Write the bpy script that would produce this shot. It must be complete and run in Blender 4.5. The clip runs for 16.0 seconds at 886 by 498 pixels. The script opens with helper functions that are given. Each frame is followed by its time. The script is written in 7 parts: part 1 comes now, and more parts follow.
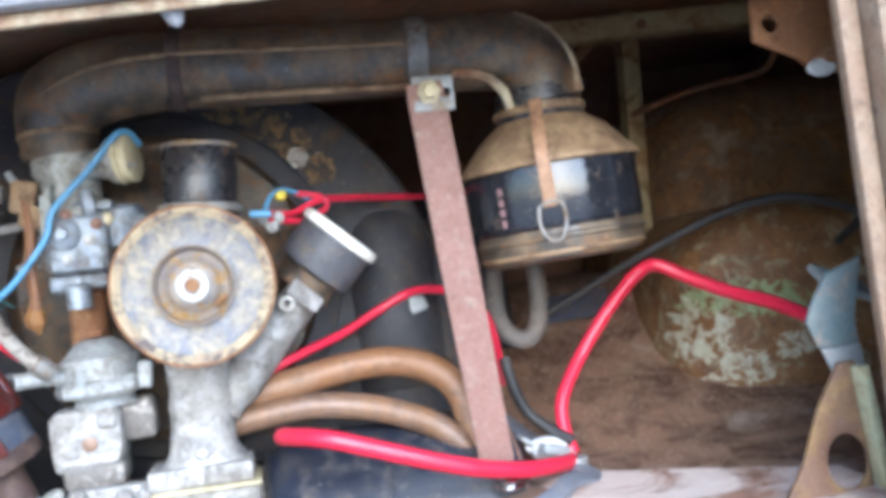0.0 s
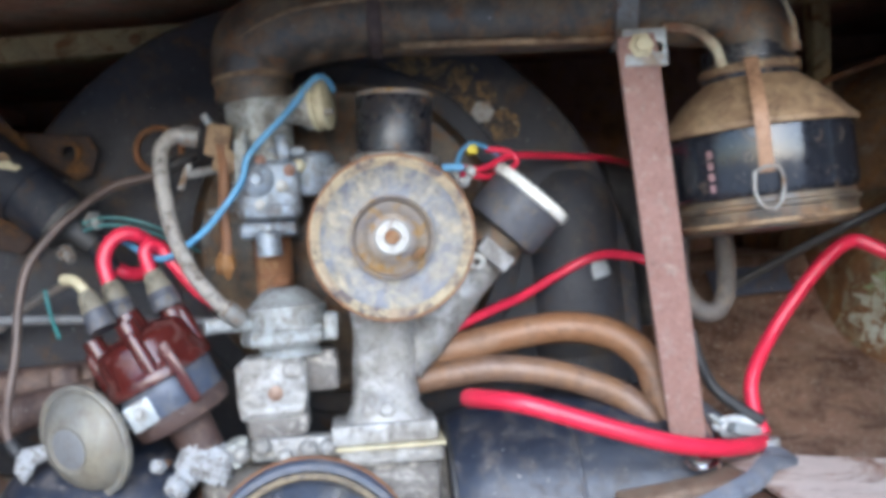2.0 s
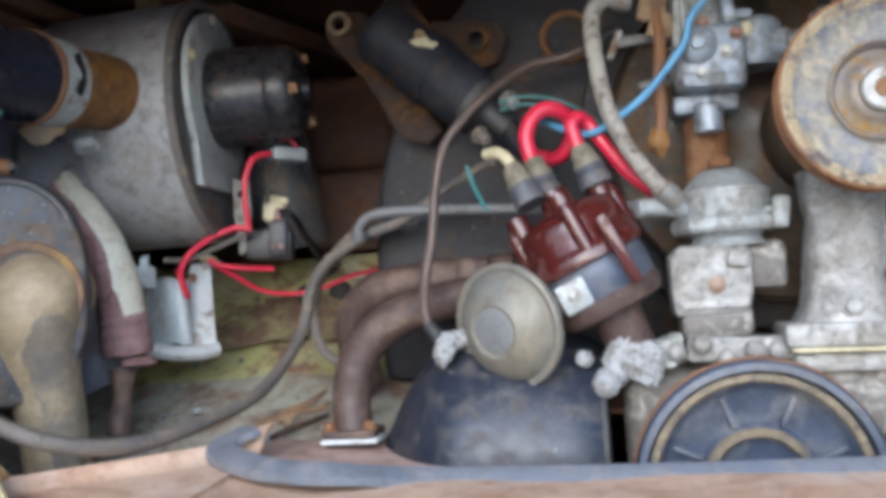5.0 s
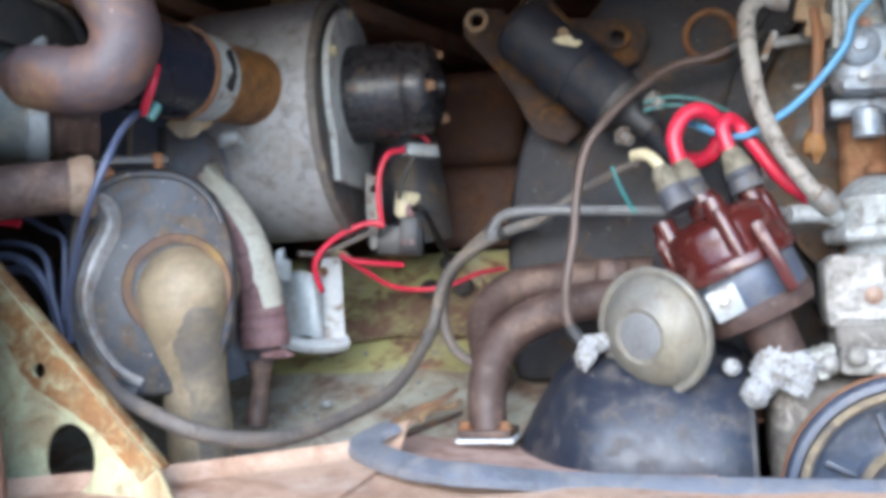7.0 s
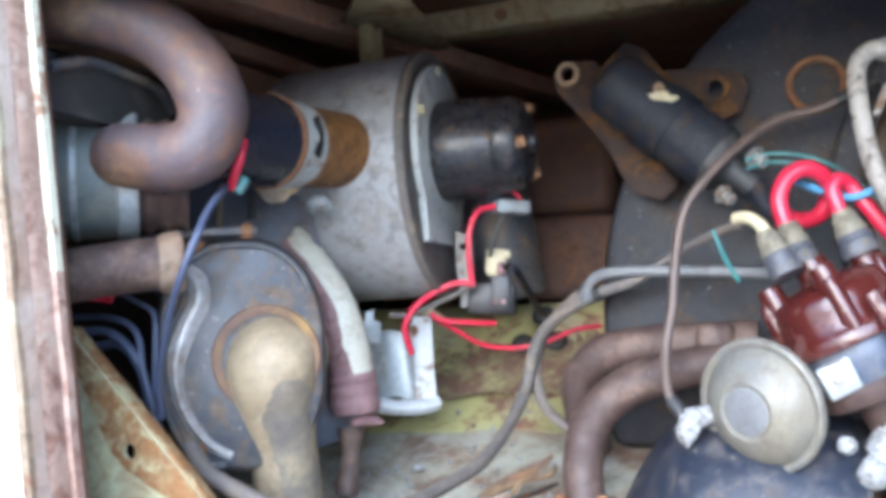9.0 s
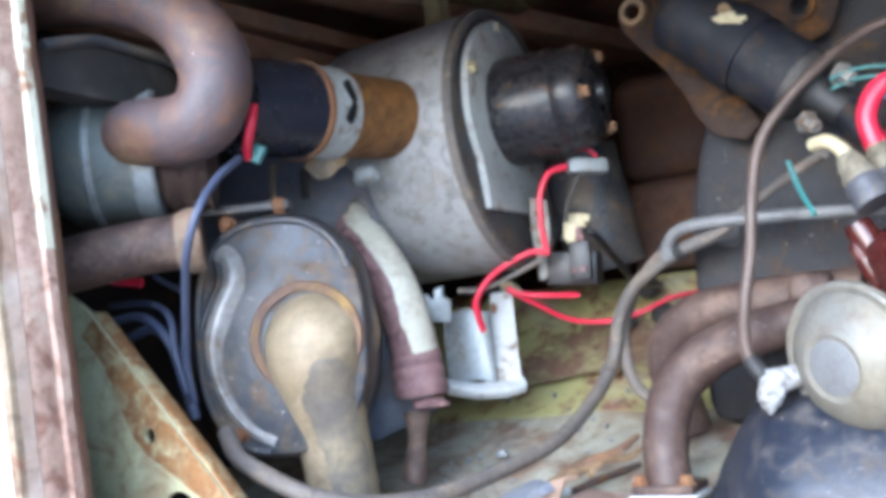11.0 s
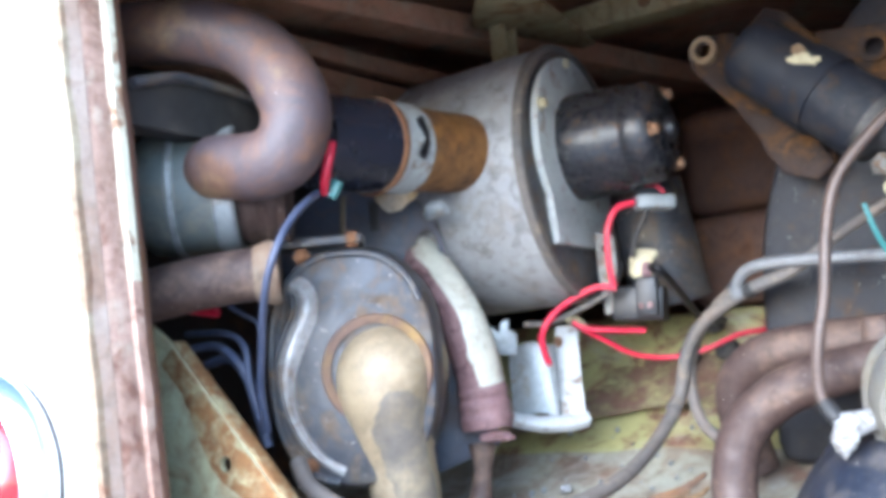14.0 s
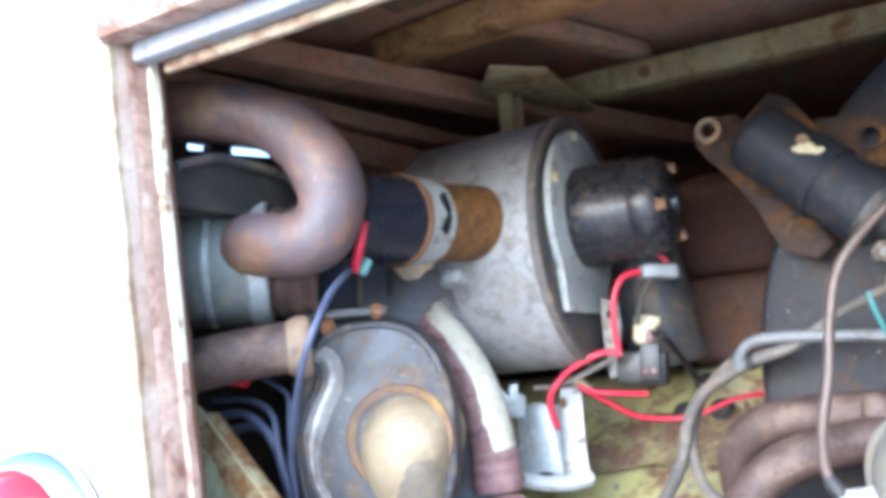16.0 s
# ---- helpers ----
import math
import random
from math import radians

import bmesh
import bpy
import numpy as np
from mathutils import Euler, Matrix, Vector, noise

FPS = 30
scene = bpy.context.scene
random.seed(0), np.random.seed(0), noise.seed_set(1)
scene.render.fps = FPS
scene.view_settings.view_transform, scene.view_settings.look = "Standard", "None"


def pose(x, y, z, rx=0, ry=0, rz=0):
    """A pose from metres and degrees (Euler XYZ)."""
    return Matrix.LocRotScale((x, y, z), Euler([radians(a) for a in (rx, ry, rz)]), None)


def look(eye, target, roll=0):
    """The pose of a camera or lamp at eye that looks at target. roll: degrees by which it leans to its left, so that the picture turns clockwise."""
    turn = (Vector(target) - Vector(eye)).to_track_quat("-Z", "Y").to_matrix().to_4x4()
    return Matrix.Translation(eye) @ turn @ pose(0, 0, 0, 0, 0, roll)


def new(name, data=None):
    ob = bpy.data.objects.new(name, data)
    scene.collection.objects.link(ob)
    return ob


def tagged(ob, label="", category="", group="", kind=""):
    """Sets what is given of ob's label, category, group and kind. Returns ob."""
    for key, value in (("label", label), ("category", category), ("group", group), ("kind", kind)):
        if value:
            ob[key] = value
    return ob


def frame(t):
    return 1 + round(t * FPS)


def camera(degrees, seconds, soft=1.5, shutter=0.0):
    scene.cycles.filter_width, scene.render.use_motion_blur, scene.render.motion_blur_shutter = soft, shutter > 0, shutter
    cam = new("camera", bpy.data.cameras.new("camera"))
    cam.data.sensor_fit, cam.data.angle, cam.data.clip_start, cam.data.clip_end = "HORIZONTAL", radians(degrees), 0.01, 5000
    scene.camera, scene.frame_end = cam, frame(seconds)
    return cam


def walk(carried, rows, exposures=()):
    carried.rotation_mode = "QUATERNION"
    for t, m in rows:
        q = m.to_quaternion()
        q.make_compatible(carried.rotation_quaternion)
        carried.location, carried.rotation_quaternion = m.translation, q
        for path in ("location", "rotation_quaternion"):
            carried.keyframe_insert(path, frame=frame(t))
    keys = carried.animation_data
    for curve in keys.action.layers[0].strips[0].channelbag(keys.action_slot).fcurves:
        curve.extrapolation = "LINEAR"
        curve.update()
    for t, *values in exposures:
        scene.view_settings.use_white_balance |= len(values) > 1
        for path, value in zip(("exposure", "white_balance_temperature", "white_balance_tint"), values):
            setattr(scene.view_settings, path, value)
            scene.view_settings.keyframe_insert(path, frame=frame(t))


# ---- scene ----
cam = camera(48.0, 16.0, soft=4.9)
PATH = [
    (0, (0.053, -0.761, 0.688), (0.413, 1.206, 0.731), -8.4),
    (0.5, (0.026, -0.747, 0.688), (0.349, 1.226, 0.724), -7.3),
    (1, (0.01, -0.735, 0.693), (0.264, 1.249, 0.71), -5.9),
    (1.5, (-0.008, -0.724, 0.693), (0.207, 1.265, 0.691), -5.8),
    (2, (-0.022, -0.719, 0.69), (0.145, 1.274, 0.696), -5.6),
    (2.5, (-0.04, -0.711, 0.689), (0.08, 1.286, 0.684), -4.9),
    (3, (-0.065, -0.683, 0.681), (0.022, 1.315, 0.66), -4.7),
    (3.5, (-0.08, -0.669, 0.635), (-0.105, 1.328, 0.733), -4.5),
    (4, (-0.114, -0.643, 0.599), (-0.274, 1.346, 0.733), -5.1),
    (4.5, (-0.141, -0.636, 0.593), (-0.407, 1.343, 0.711), -4.6),
    (7, (-0.207, -0.642, 0.603), (-0.702, 1.294, 0.703), -2.3),
    (7.5, (-0.214, -0.644, 0.607), (-0.736, 1.284, 0.714), -2.0),
    (8, (-0.221, -0.644, 0.616), (-0.797, 1.268, 0.724), -2.2),
    (8.5, (-0.221, -0.634, 0.626), (-0.85, 1.262, 0.726), -1.9),
    (9, (-0.21, -0.624, 0.639), (-0.879, 1.255, 0.781), -2.6),
    (11.5, (-0.14, -0.519, 0.6), (-1.225, 1.149, 0.806), -5.6),
    (12, (-0.155, -0.528, 0.607), (-1.264, 1.121, 0.833), -5.2),
    (12.5, (-0.151, -0.532, 0.607), (-1.264, 1.111, 0.853), -4.8),
    (13, (-0.15, -0.538, 0.608), (-1.256, 1.109, 0.867), -4.3),
    (13.5, (-0.157, -0.544, 0.614), (-1.253, 1.108, 0.877), -4.5),
    (14, (-0.152, -0.543, 0.613), (-1.25, 1.111, 0.86), -4.4),
    (14.5, (-0.147, -0.545, 0.614), (-1.228, 1.12, 0.859), -4.4),
    (15, (-0.144, -0.546, 0.612), (-1.221, 1.122, 0.854), -4.5),
    (15.5, (-0.145, -0.555, 0.62), (-1.235, 1.099, 0.896), -4.6),
    (16, (-0.168, -0.592, 0.651), (-1.192, 1.104, 0.924), -3.9),
]
EXPOSURE = 1.6
GAIN = [(0, 0.4, 5400), (1.5, 0.08, 5400), (2.5, -0.14, 5450), (3.5, 0.0, 5500), (4.5, -0.3, 5700), (7, 0.25, 5550), (8, 0.44, 5370), (9, 0.58, 5330), (11.5, 0.68, 5350), (12.5, 0.8, 5350), (15, 0.98, 5330), (16, 1.08, 5350)]
walk(cam, [(t, look(eye, target, roll)) for t, eye, target, roll in PATH], exposures=[(t, EXPOSURE + g, k, 10) for t, g, k in GAIN])

# ---- light ----
world = bpy.data.worlds.new("sky")
scene.world = world
world.use_nodes = True
wn = world.node_tree.nodes
sky = wn.new("ShaderNodeTexSky")
sky.sky_type = "NISHITA"
sky.sun_disc = False
sky.sun_elevation = radians(23)
sky.sun_rotation = radians(186)
sky.dust_density = 1.0
wn["Background"].inputs["Strength"].default_value = 0.15
world.node_tree.links.new(sky.outputs[0], wn["Background"].inputs["Color"])
sun_data = bpy.data.lights.new("sun", "SUN")
sun_data.energy, sun_data.angle, sun_data.color = 1.8, radians(62), (0.97, 0.985, 1.0)
sun = new("sun", sun_data)
sun.matrix_world = look((0.2, -3.0, 1.55), (0, 0, 0.3))


# ---- materials ----
def material(name, base, rough=0.5, metal=0.0, tone=None, wear=None, amount=0.35, size=0.03, dust=None, dust_amount=0.0,
             bump=0.3, grain=0.002, coat=0.0, wear_rough=0.9, soft=0.10, grease=0.45, spots=0.0, spec=0.5):
    """A worn painted or bare surface: two-tone base, ragged patches of wear, fine speckle, a film of dust, blots of grease, pale spots, bump."""
    m = bpy.data.materials.new(name)
    m.use_nodes = True
    nt = m.node_tree
    n, l = nt.nodes, nt.links
    p = n["Principled BSDF"]
    p.inputs["Metallic"].default_value = metal
    p.inputs["Coat Weight"].default_value = coat
    p.inputs["Specular IOR Level"].default_value = spec
    tc = n.new("ShaderNodeTexCoord")

    def noise_tex(scale, detail, rough_in=0.6, dist=0.0):
        t = n.new("ShaderNodeTexNoise")
        t.inputs["Scale"].default_value = scale
        t.inputs["Detail"].default_value = detail
        t.inputs["Roughness"].default_value = rough_in
        t.inputs["Distortion"].default_value = dist
        l.new(tc.outputs["Object"], t.inputs["Vector"])
        return t.outputs["Fac"]

    def ramp(src, a, b):
        r = n.new("ShaderNodeMapRange")
        r.inputs["From Min"].default_value, r.inputs["From Max"].default_value = a, b
        l.new(src, r.inputs["Value"])
        return r.outputs["Result"]

    def mix(fac, a, b):
        x = n.new("ShaderNodeMix")
        x.data_type = "RGBA"
        if isinstance(fac, float):
            x.inputs["Factor"].default_value = fac
        else:
            l.new(fac, x.inputs["Factor"])
        for sock, v in ((6, a), (7, b)):
            if isinstance(v, tuple):
                x.inputs[sock].default_value = (*v, 1)
            else:
                l.new(v, x.inputs[sock])
        return x.outputs[2]

    def vivid(c, k=1.28):
        grey = 0.3 * c[0] + 0.59 * c[1] + 0.11 * c[2]
        return tuple(max(0.004, grey + (v - grey) * k) for v in c)

    if "insulation" not in name and "lens" not in name:
        base, tone, wear, dust = (vivid(c) if c else c for c in (base, tone, wear, dust))
    tone = tone or tuple(c * 0.72 for c in base)
    colour = mix(ramp(noise_tex(1 / (size * 1.6), 5), 0.35, 0.68), base, tone)
    fine = noise_tex(1 / grain, 3)
    colour = mix(ramp(fine, 0.3, 1.3), colour, tuple(c * 0.45 for c in base))
    rough_fac = ramp(noise_tex(1 / size, 4), 0.2, 0.9)
    rr = n.new("ShaderNodeMapRange")
    rr.inputs["To Min"].default_value, rr.inputs["To Max"].default_value = max(rough - 0.12, 0.03), min(rough + 0.18, 1)
    l.new(rough_fac, rr.inputs["Value"])
    rough_out = rr.outputs["Result"]
    if wear:
        edge = 0.62 - 0.3 * amount
        patch = ramp(noise_tex(1 / size, 9, 0.68, 0.6), edge - soft * 0.3, edge + soft)
        second = mix(ramp(noise_tex(2.7 / size, 6), 0.3, 0.7), wear, tuple(c * 0.5 for c in wear))
        colour = mix(patch, colour, second)
        rm = n.new("ShaderNodeMix")
        l.new(patch, rm.inputs["Factor"])
        l.new(rough_out, rm.inputs[2])
        rm.inputs[3].default_value = wear_rough
        rough_out = rm.outputs[0]
        if metal > 0.2:
            mm = n.new("ShaderNodeMix")
            l.new(patch, mm.inputs["Factor"])
            mm.inputs[2].default_value, mm.inputs[3].default_value = metal, 0.0
            l.new(mm.outputs[0], p.inputs["Metallic"])
    if dust:
        film = ramp(noise_tex(0.6 / size, 7, 0.7), 0.62 - 0.3 * dust_amount, 0.85 - 0.2 * dust_amount)
        colour = mix(film, colour, dust)
        rd = n.new("ShaderNodeMix")
        l.new(film, rd.inputs["Factor"])
        l.new(rough_out, rd.inputs[2])
        rd.inputs[3].default_value = 0.9
        rough_out = rd.outputs[0]
    if grease:
        gx = n.new("ShaderNodeMix")
        gx.data_type, gx.blend_type = "RGBA", "MULTIPLY"
        blot = ramp(noise_tex(1.0 / (size * 0.55), 8, 0.72, 1.2), 0.50, 0.66)
        gm = n.new("ShaderNodeMath")
        gm.operation = "MULTIPLY"
        l.new(blot, gm.inputs[0])
        gm.inputs[1].default_value = grease
        l.new(gm.outputs[0], gx.inputs["Factor"])
        l.new(colour, gx.inputs[6])
        gx.inputs[7].default_value = (0.34, 0.29, 0.25, 1)
        colour = gx.outputs[2]
    if spots:
        colour = mix(ramp(noise_tex(1.0 / 0.0035, 4, 0.6), 0.72 - 0.12 * spots, 0.80 - 0.12 * spots), colour, (0.42, 0.39, 0.34))
    l.new(colour, p.inputs["Base Color"])
    l.new(rough_out, p.inputs["Roughness"])
    b = n.new("ShaderNodeBump")
    b.inputs["Strength"].default_value = bump
    b.inputs["Distance"].default_value = 0.001
    ad = n.new("ShaderNodeMath")
    ad.operation = "ADD"
    l.new(noise_tex(0.35 / grain, 5), ad.inputs[0])
    l.new(noise_tex(2 / size, 4), ad.inputs[1])
    l.new(ad.outputs[0], b.inputs["Height"])
    l.new(b.outputs["Normal"], p.inputs["Normal"])
    return m


M = {
    "black": material("black_enamel", (0.048, 0.041, 0.034), 0.38, tone=(0.031, 0.026, 0.022), wear=(0.17, 0.088, 0.042), amount=0.32, size=0.018, soft=0.14, dust=(0.17, 0.132, 0.09), dust_amount=0.58, spots=0.3),
    "gloss": material("gloss_black", (0.021, 0.0215, 0.025), 0.28, wear=(0.17, 0.095, 0.05), amount=0.06, size=0.007, soft=0.08, dust=(0.085, 0.08, 0.072), dust_amount=0.2, spots=0.45, grease=0.2),
    "shroud": material("shroud_black", (0.030, 0.031, 0.036), 0.6, tone=(0.023, 0.0225, 0.024), wear=(0.10, 0.062, 0.035), amount=0.12, size=0.022, soft=0.14, dust=(0.07, 0.06, 0.05), dust_amount=0.34, spots=0.3, spec=0.3),
    "navy": material("navy_tin", (0.0145, 0.0185, 0.030), 0.4, tone=(0.020, 0.023, 0.032), wear=(0.095, 0.08, 0.068), amount=0.20, size=0.013, soft=0.2, dust=(0.115, 0.105, 0.098), dust_amount=0.24, spots=0.35),
    "strap": material("oxide_red_paint", (0.205, 0.127, 0.108), 0.7, tone=(0.17, 0.10, 0.083), wear=(0.27, 0.205, 0.18), amount=0.2, size=0.010, grease=0.4, spots=0.12),
    "alloy": material("cast_alloy", (0.37, 0.37, 0.365), 0.5, metal=0.25, tone=(0.27, 0.26, 0.235), wear=(0.13, 0.115, 0.10), amount=0.46, size=0.017, bump=1.0, soft=0.26, grease=0.7, spots=0.3),
    "pump": material("pump_alloy", (0.39, 0.41, 0.41), 0.52, metal=0.3, tone=(0.30, 0.31, 0.31), wear=(0.15, 0.12, 0.085), amount=0.3, size=0.016, bump=0.7, soft=0.2, grease=0.6),
    "zinc": material("zinc_alloy", (0.265, 0.292, 0.32), 0.42, metal=0.25, tone=(0.175, 0.20, 0.235), wear=(0.11, 0.088, 0.062), amount=0.36, size=0.014, bump=0.7, soft=0.2, grease=0.6, spots=0.3),
    "grime": material("greasy_casting", (0.14, 0.13, 0.12), 0.6, metal=0.2, wear=(0.42, 0.40, 0.37), amount=0.35, size=0.02, bump=0.7),
    "chalk": material("white_corrosion", (0.31, 0.315, 0.32), 0.85, tone=(0.29, 0.295, 0.30), wear=(0.17, 0.155, 0.14), amount=0.34, size=0.006, bump=1.0, grease=0.5),
    "rust": material("rusted_steel", (0.19, 0.098, 0.054), 0.82, tone=(0.125, 0.064, 0.038), wear=(0.26, 0.165, 0.10), amount=0.3, size=0.02, bump=0.5),
    "tan": material("dusty_tan_rust", (0.27, 0.20, 0.13), 0.7, tone=(0.18, 0.12, 0.072), wear=(0.095, 0.058, 0.038), amount=0.42, size=0.02, bump=0.4, soft=0.2),
    "copperpipe": material("heat_brown_pipe", (0.185, 0.093, 0.046), 0.5, metal=0.1, tone=(0.13, 0.075, 0.055), wear=(0.20, 0.155, 0.125), amount=0.18, size=0.05, bump=0.3, soft=0.3),
    "purple": material("heat_purple_pipe", (0.070, 0.057, 0.062), 0.6, tone=(0.086, 0.055, 0.050), wear=(0.19, 0.105, 0.066), amount=0.44, size=0.034, soft=0.2, wear_rough=0.62, dust=(0.29, 0.215, 0.125), dust_amount=0.32, grease=0.4, spots=0.2, bump=0.5, grain=0.0014),
    "pulley": material("pulley_paint", (0.140, 0.144, 0.158), 0.5, metal=0.1, tone=(0.082, 0.084, 0.095), wear=(0.36, 0.315, 0.23), amount=0.47, size=0.016, bump=0.5, wear_rough=0.65, soft=0.2, grease=0.6, spots=0.3),
    "pulleyedge": material("pulley_cream_band", (0.33, 0.28, 0.19), 0.55, tone=(0.22, 0.165, 0.115), wear=(0.10, 0.085, 0.085), amount=0.42, size=0.011, bump=0.4, soft=0.12),
    "heatpipe": material("dusty_brown_pipe", (0.048, 0.030, 0.026), 0.6, tone=(0.086, 0.060, 0.050), wear=(0.045, 0.028, 0.024), amount=0.36, size=0.02, bump=0.5, soft=0.2, grease=0.5, dust=(0.185, 0.135, 0.105), dust_amount=0.34, spots=0.3),
    "gussetpaint": material("rusting_ochre_paint", (0.43, 0.44, 0.32), 0.6, tone=(0.40, 0.37, 0.24), wear=(0.22, 0.122, 0.062), amount=0.28, size=0.032, bump=0.4, soft=0.2, grease=0.4, spots=0.3),
    "paletray": material("pale_tray_paint", (0.62, 0.55, 0.50), 0.6, tone=(0.54, 0.43, 0.37), wear=(0.27, 0.165, 0.12), amount=0.42, size=0.07, soft=0.12, bump=0.3, grease=0.2),
    "coilblack": material("dull_black_coil", (0.013, 0.0145, 0.020), 0.6, wear=(0.05, 0.034, 0.022), amount=0.10, size=0.018, dust=(0.045, 0.042, 0.04), dust_amount=0.3, grease=0.3, spots=0.2, spec=0.25),
    "mauvetin": material("dusty_mauve_tin", (0.47, 0.355, 0.31), 0.6, tone=(0.38, 0.28, 0.245), wear=(0.22, 0.12, 0.075), amount=0.3, size=0.03, soft=0.2, bump=0.4),
    "palezinc": material("pale_zinc", (0.36, 0.37, 0.35), 0.5, metal=0.2, tone=(0.27, 0.27, 0.25), wear=(0.13, 0.10, 0.07), amount=0.38, size=0.012, bump=0.7, soft=0.2, grease=0.5),
    "dustynavy": material("dusty_blue_steel", (0.052, 0.065, 0.096), 0.45, tone=(0.046, 0.053, 0.072), wear=(0.18, 0.175, 0.168), amount=0.28, size=0.02, soft=0.25, bump=0.3, dust=(0.17, 0.175, 0.185), dust_amount=0.26),
    "bowlblack": material("polished_black_bowl", (0.017, 0.018, 0.022), 0.12, wear=(0.12, 0.085, 0.055), amount=0.03, size=0.01, soft=0.1, bump=0.08, grease=0.0, spots=0.25),
    "cuff": material("dark_boot_rubber", (0.055, 0.057, 0.068), 0.55, tone=(0.085, 0.085, 0.09), wear=(0.16, 0.14, 0.115), amount=0.25, size=0.01, bump=0.3),
    "roofbeam": material("orange_rust_beam", (0.46, 0.29, 0.155), 0.75, tone=(0.34, 0.19, 0.09), wear=(0.18, 0.085, 0.04), amount=0.4, size=0.03, bump=0.6, soft=0.15, grease=0.5),
    "wornbead": material("bright_worn_bead", (0.60, 0.60, 0.60), 0.36, metal=0.3, tone=(0.36, 0.345, 0.33), wear=(0.24, 0.17, 0.115), amount=0.40, size=0.014, soft=0.22, bump=0.3, grease=0.5),
    "platepaint": material("dusty_slate_plate", (0.082, 0.092, 0.122), 0.5, tone=(0.060, 0.068, 0.090), wear=(0.16, 0.125, 0.10), amount=0.24, size=0.03, soft=0.2, bump=0.3, spots=0.4),
    "orangepipe": material("orange_brown_pipe", (0.215, 0.125, 0.075), 0.5, metal=0.05, tone=(0.185, 0.10, 0.058), wear=(0.28, 0.20, 0.145), amount=0.26, size=0.035, bump=0.35, soft=0.3, wear_rough=0.55, grease=0.6, spots=0.3),
    "greypipe": material("greying_brown_pipe", (0.185, 0.125, 0.092), 0.45, metal=0.1, tone=(0.14, 0.105, 0.09), wear=(0.22, 0.12, 0.058), amount=0.42, size=0.045, bump=0.35, soft=0.3, wear_rough=0.55, grease=0.65, spots=0.3),
    "goldrust": material("golden_rust_patch", (0.185, 0.125, 0.062), 0.8, tone=(0.085, 0.052, 0.028), wear=(0.032, 0.030, 0.029), amount=0.58, size=0.011, soft=0.10, bump=0.6, spots=0.5),
    "dimtan": material("dim_tan_ring", (0.20, 0.165, 0.115), 0.6, tone=(0.13, 0.105, 0.075), wear=(0.06, 0.06, 0.07), amount=0.35, size=0.014, soft=0.2, bump=0.3),
    "hub": material("hub_brown", (0.24, 0.205, 0.165), 0.5, metal=0.3, tone=(0.16, 0.15, 0.155), wear=(0.26, 0.165, 0.07), amount=0.35, size=0.012),
    "nut": material("bright_nut", (0.33, 0.33, 0.31), 0.45, metal=0.2, tone=(0.26, 0.25, 0.24), wear=(0.18, 0.11, 0.08), amount=0.2, size=0.006, grease=0.3),
    "red": material("red_insulation", (0.58, 0.020, 0.055), 0.34, tone=(0.50, 0.016, 0.045), grain=0.004, bump=0.1, size=0.05, grease=0.25),
    "bluew": material("blue_insulation", (0.075, 0.25, 0.44), 0.45, tone=(0.13, 0.30, 0.46), bump=0.1, size=0.03, grease=0.3),
    "slate": material("slate_blue_insulation", (0.044, 0.056, 0.105), 0.5, bump=0.1, size=0.03, tone=(0.066, 0.078, 0.125)),
    "teal": material("green_insulation", (0.03, 0.15, 0.14), 0.45, bump=0.1, size=0.02, tone=(0.10, 0.22, 0.22), grease=0.3),
    "yellow": material("yellow_plastic", (0.6, 0.5, 0.03), 0.4, bump=0.1, size=0.05, grease=0.0),
    "bakelite": material("bakelite", (0.060, 0.0155, 0.0135), 0.2, tone=(0.045, 0.012, 0.011), wear=(0.10, 0.05, 0.042), amount=0.2, size=0.02, bump=0.12, grease=0.3),
    "advance": material("advance_zinc", (0.205, 0.19, 0.152), 0.45, metal=0.15, tone=(0.155, 0.16, 0.165), wear=(0.13, 0.10, 0.066), amount=0.24, size=0.03, bump=0.2, soft=0.3, grease=0.35),
    "boot": material("tan_boot_rubber", (0.155, 0.14, 0.108), 0.75, tone=(0.22, 0.20, 0.155), wear=(0.08, 0.07, 0.055), amount=0.3, size=0.012, bump=0.5, soft=0.2),
    "hose": material("grey_braided_hose", (0.31, 0.29, 0.26), 0.85, tone=(0.22, 0.20, 0.18), wear=(0.12, 0.1, 0.08), amount=0.25, size=0.012, bump=0.9, grain=0.001),
    "tube": material("grey_tube", (0.165, 0.168, 0.17), 0.5, tone=(0.14, 0.14, 0.14), size=0.03, bump=0.2),
    "copper": material("dull_copper_line", (0.108, 0.080, 0.068), 0.5, metal=0.2, tone=(0.09, 0.072, 0.063), size=0.02, bump=0.2),
    "rubber": material("black_rubber", (0.02, 0.02, 0.021), 0.6, tone=(0.035, 0.033, 0.03), dust=(0.1, 0.09, 0.08), dust_amount=0.25, size=0.02, bump=0.2),
    "jet": material("jet_black_plastic", (0.007, 0.007, 0.008), 0.4, tone=(0.011, 0.010, 0.011), size=0.02, bump=0.15, grease=0.0, spots=0.1),
    "greyrubber": material("dusty_grey_rubber", (0.10, 0.094, 0.09), 0.7, tone=(0.15, 0.128, 0.11), wear=(0.24, 0.2, 0.16), amount=0.2, size=0.02, bump=0.3),
    "edging": material("blue_grey_rubber", (0.125, 0.138, 0.165), 0.55, tone=(0.155, 0.162, 0.18), wear=(0.28, 0.25, 0.225), amount=0.2, size=0.025, soft=0.25, bump=0.3),
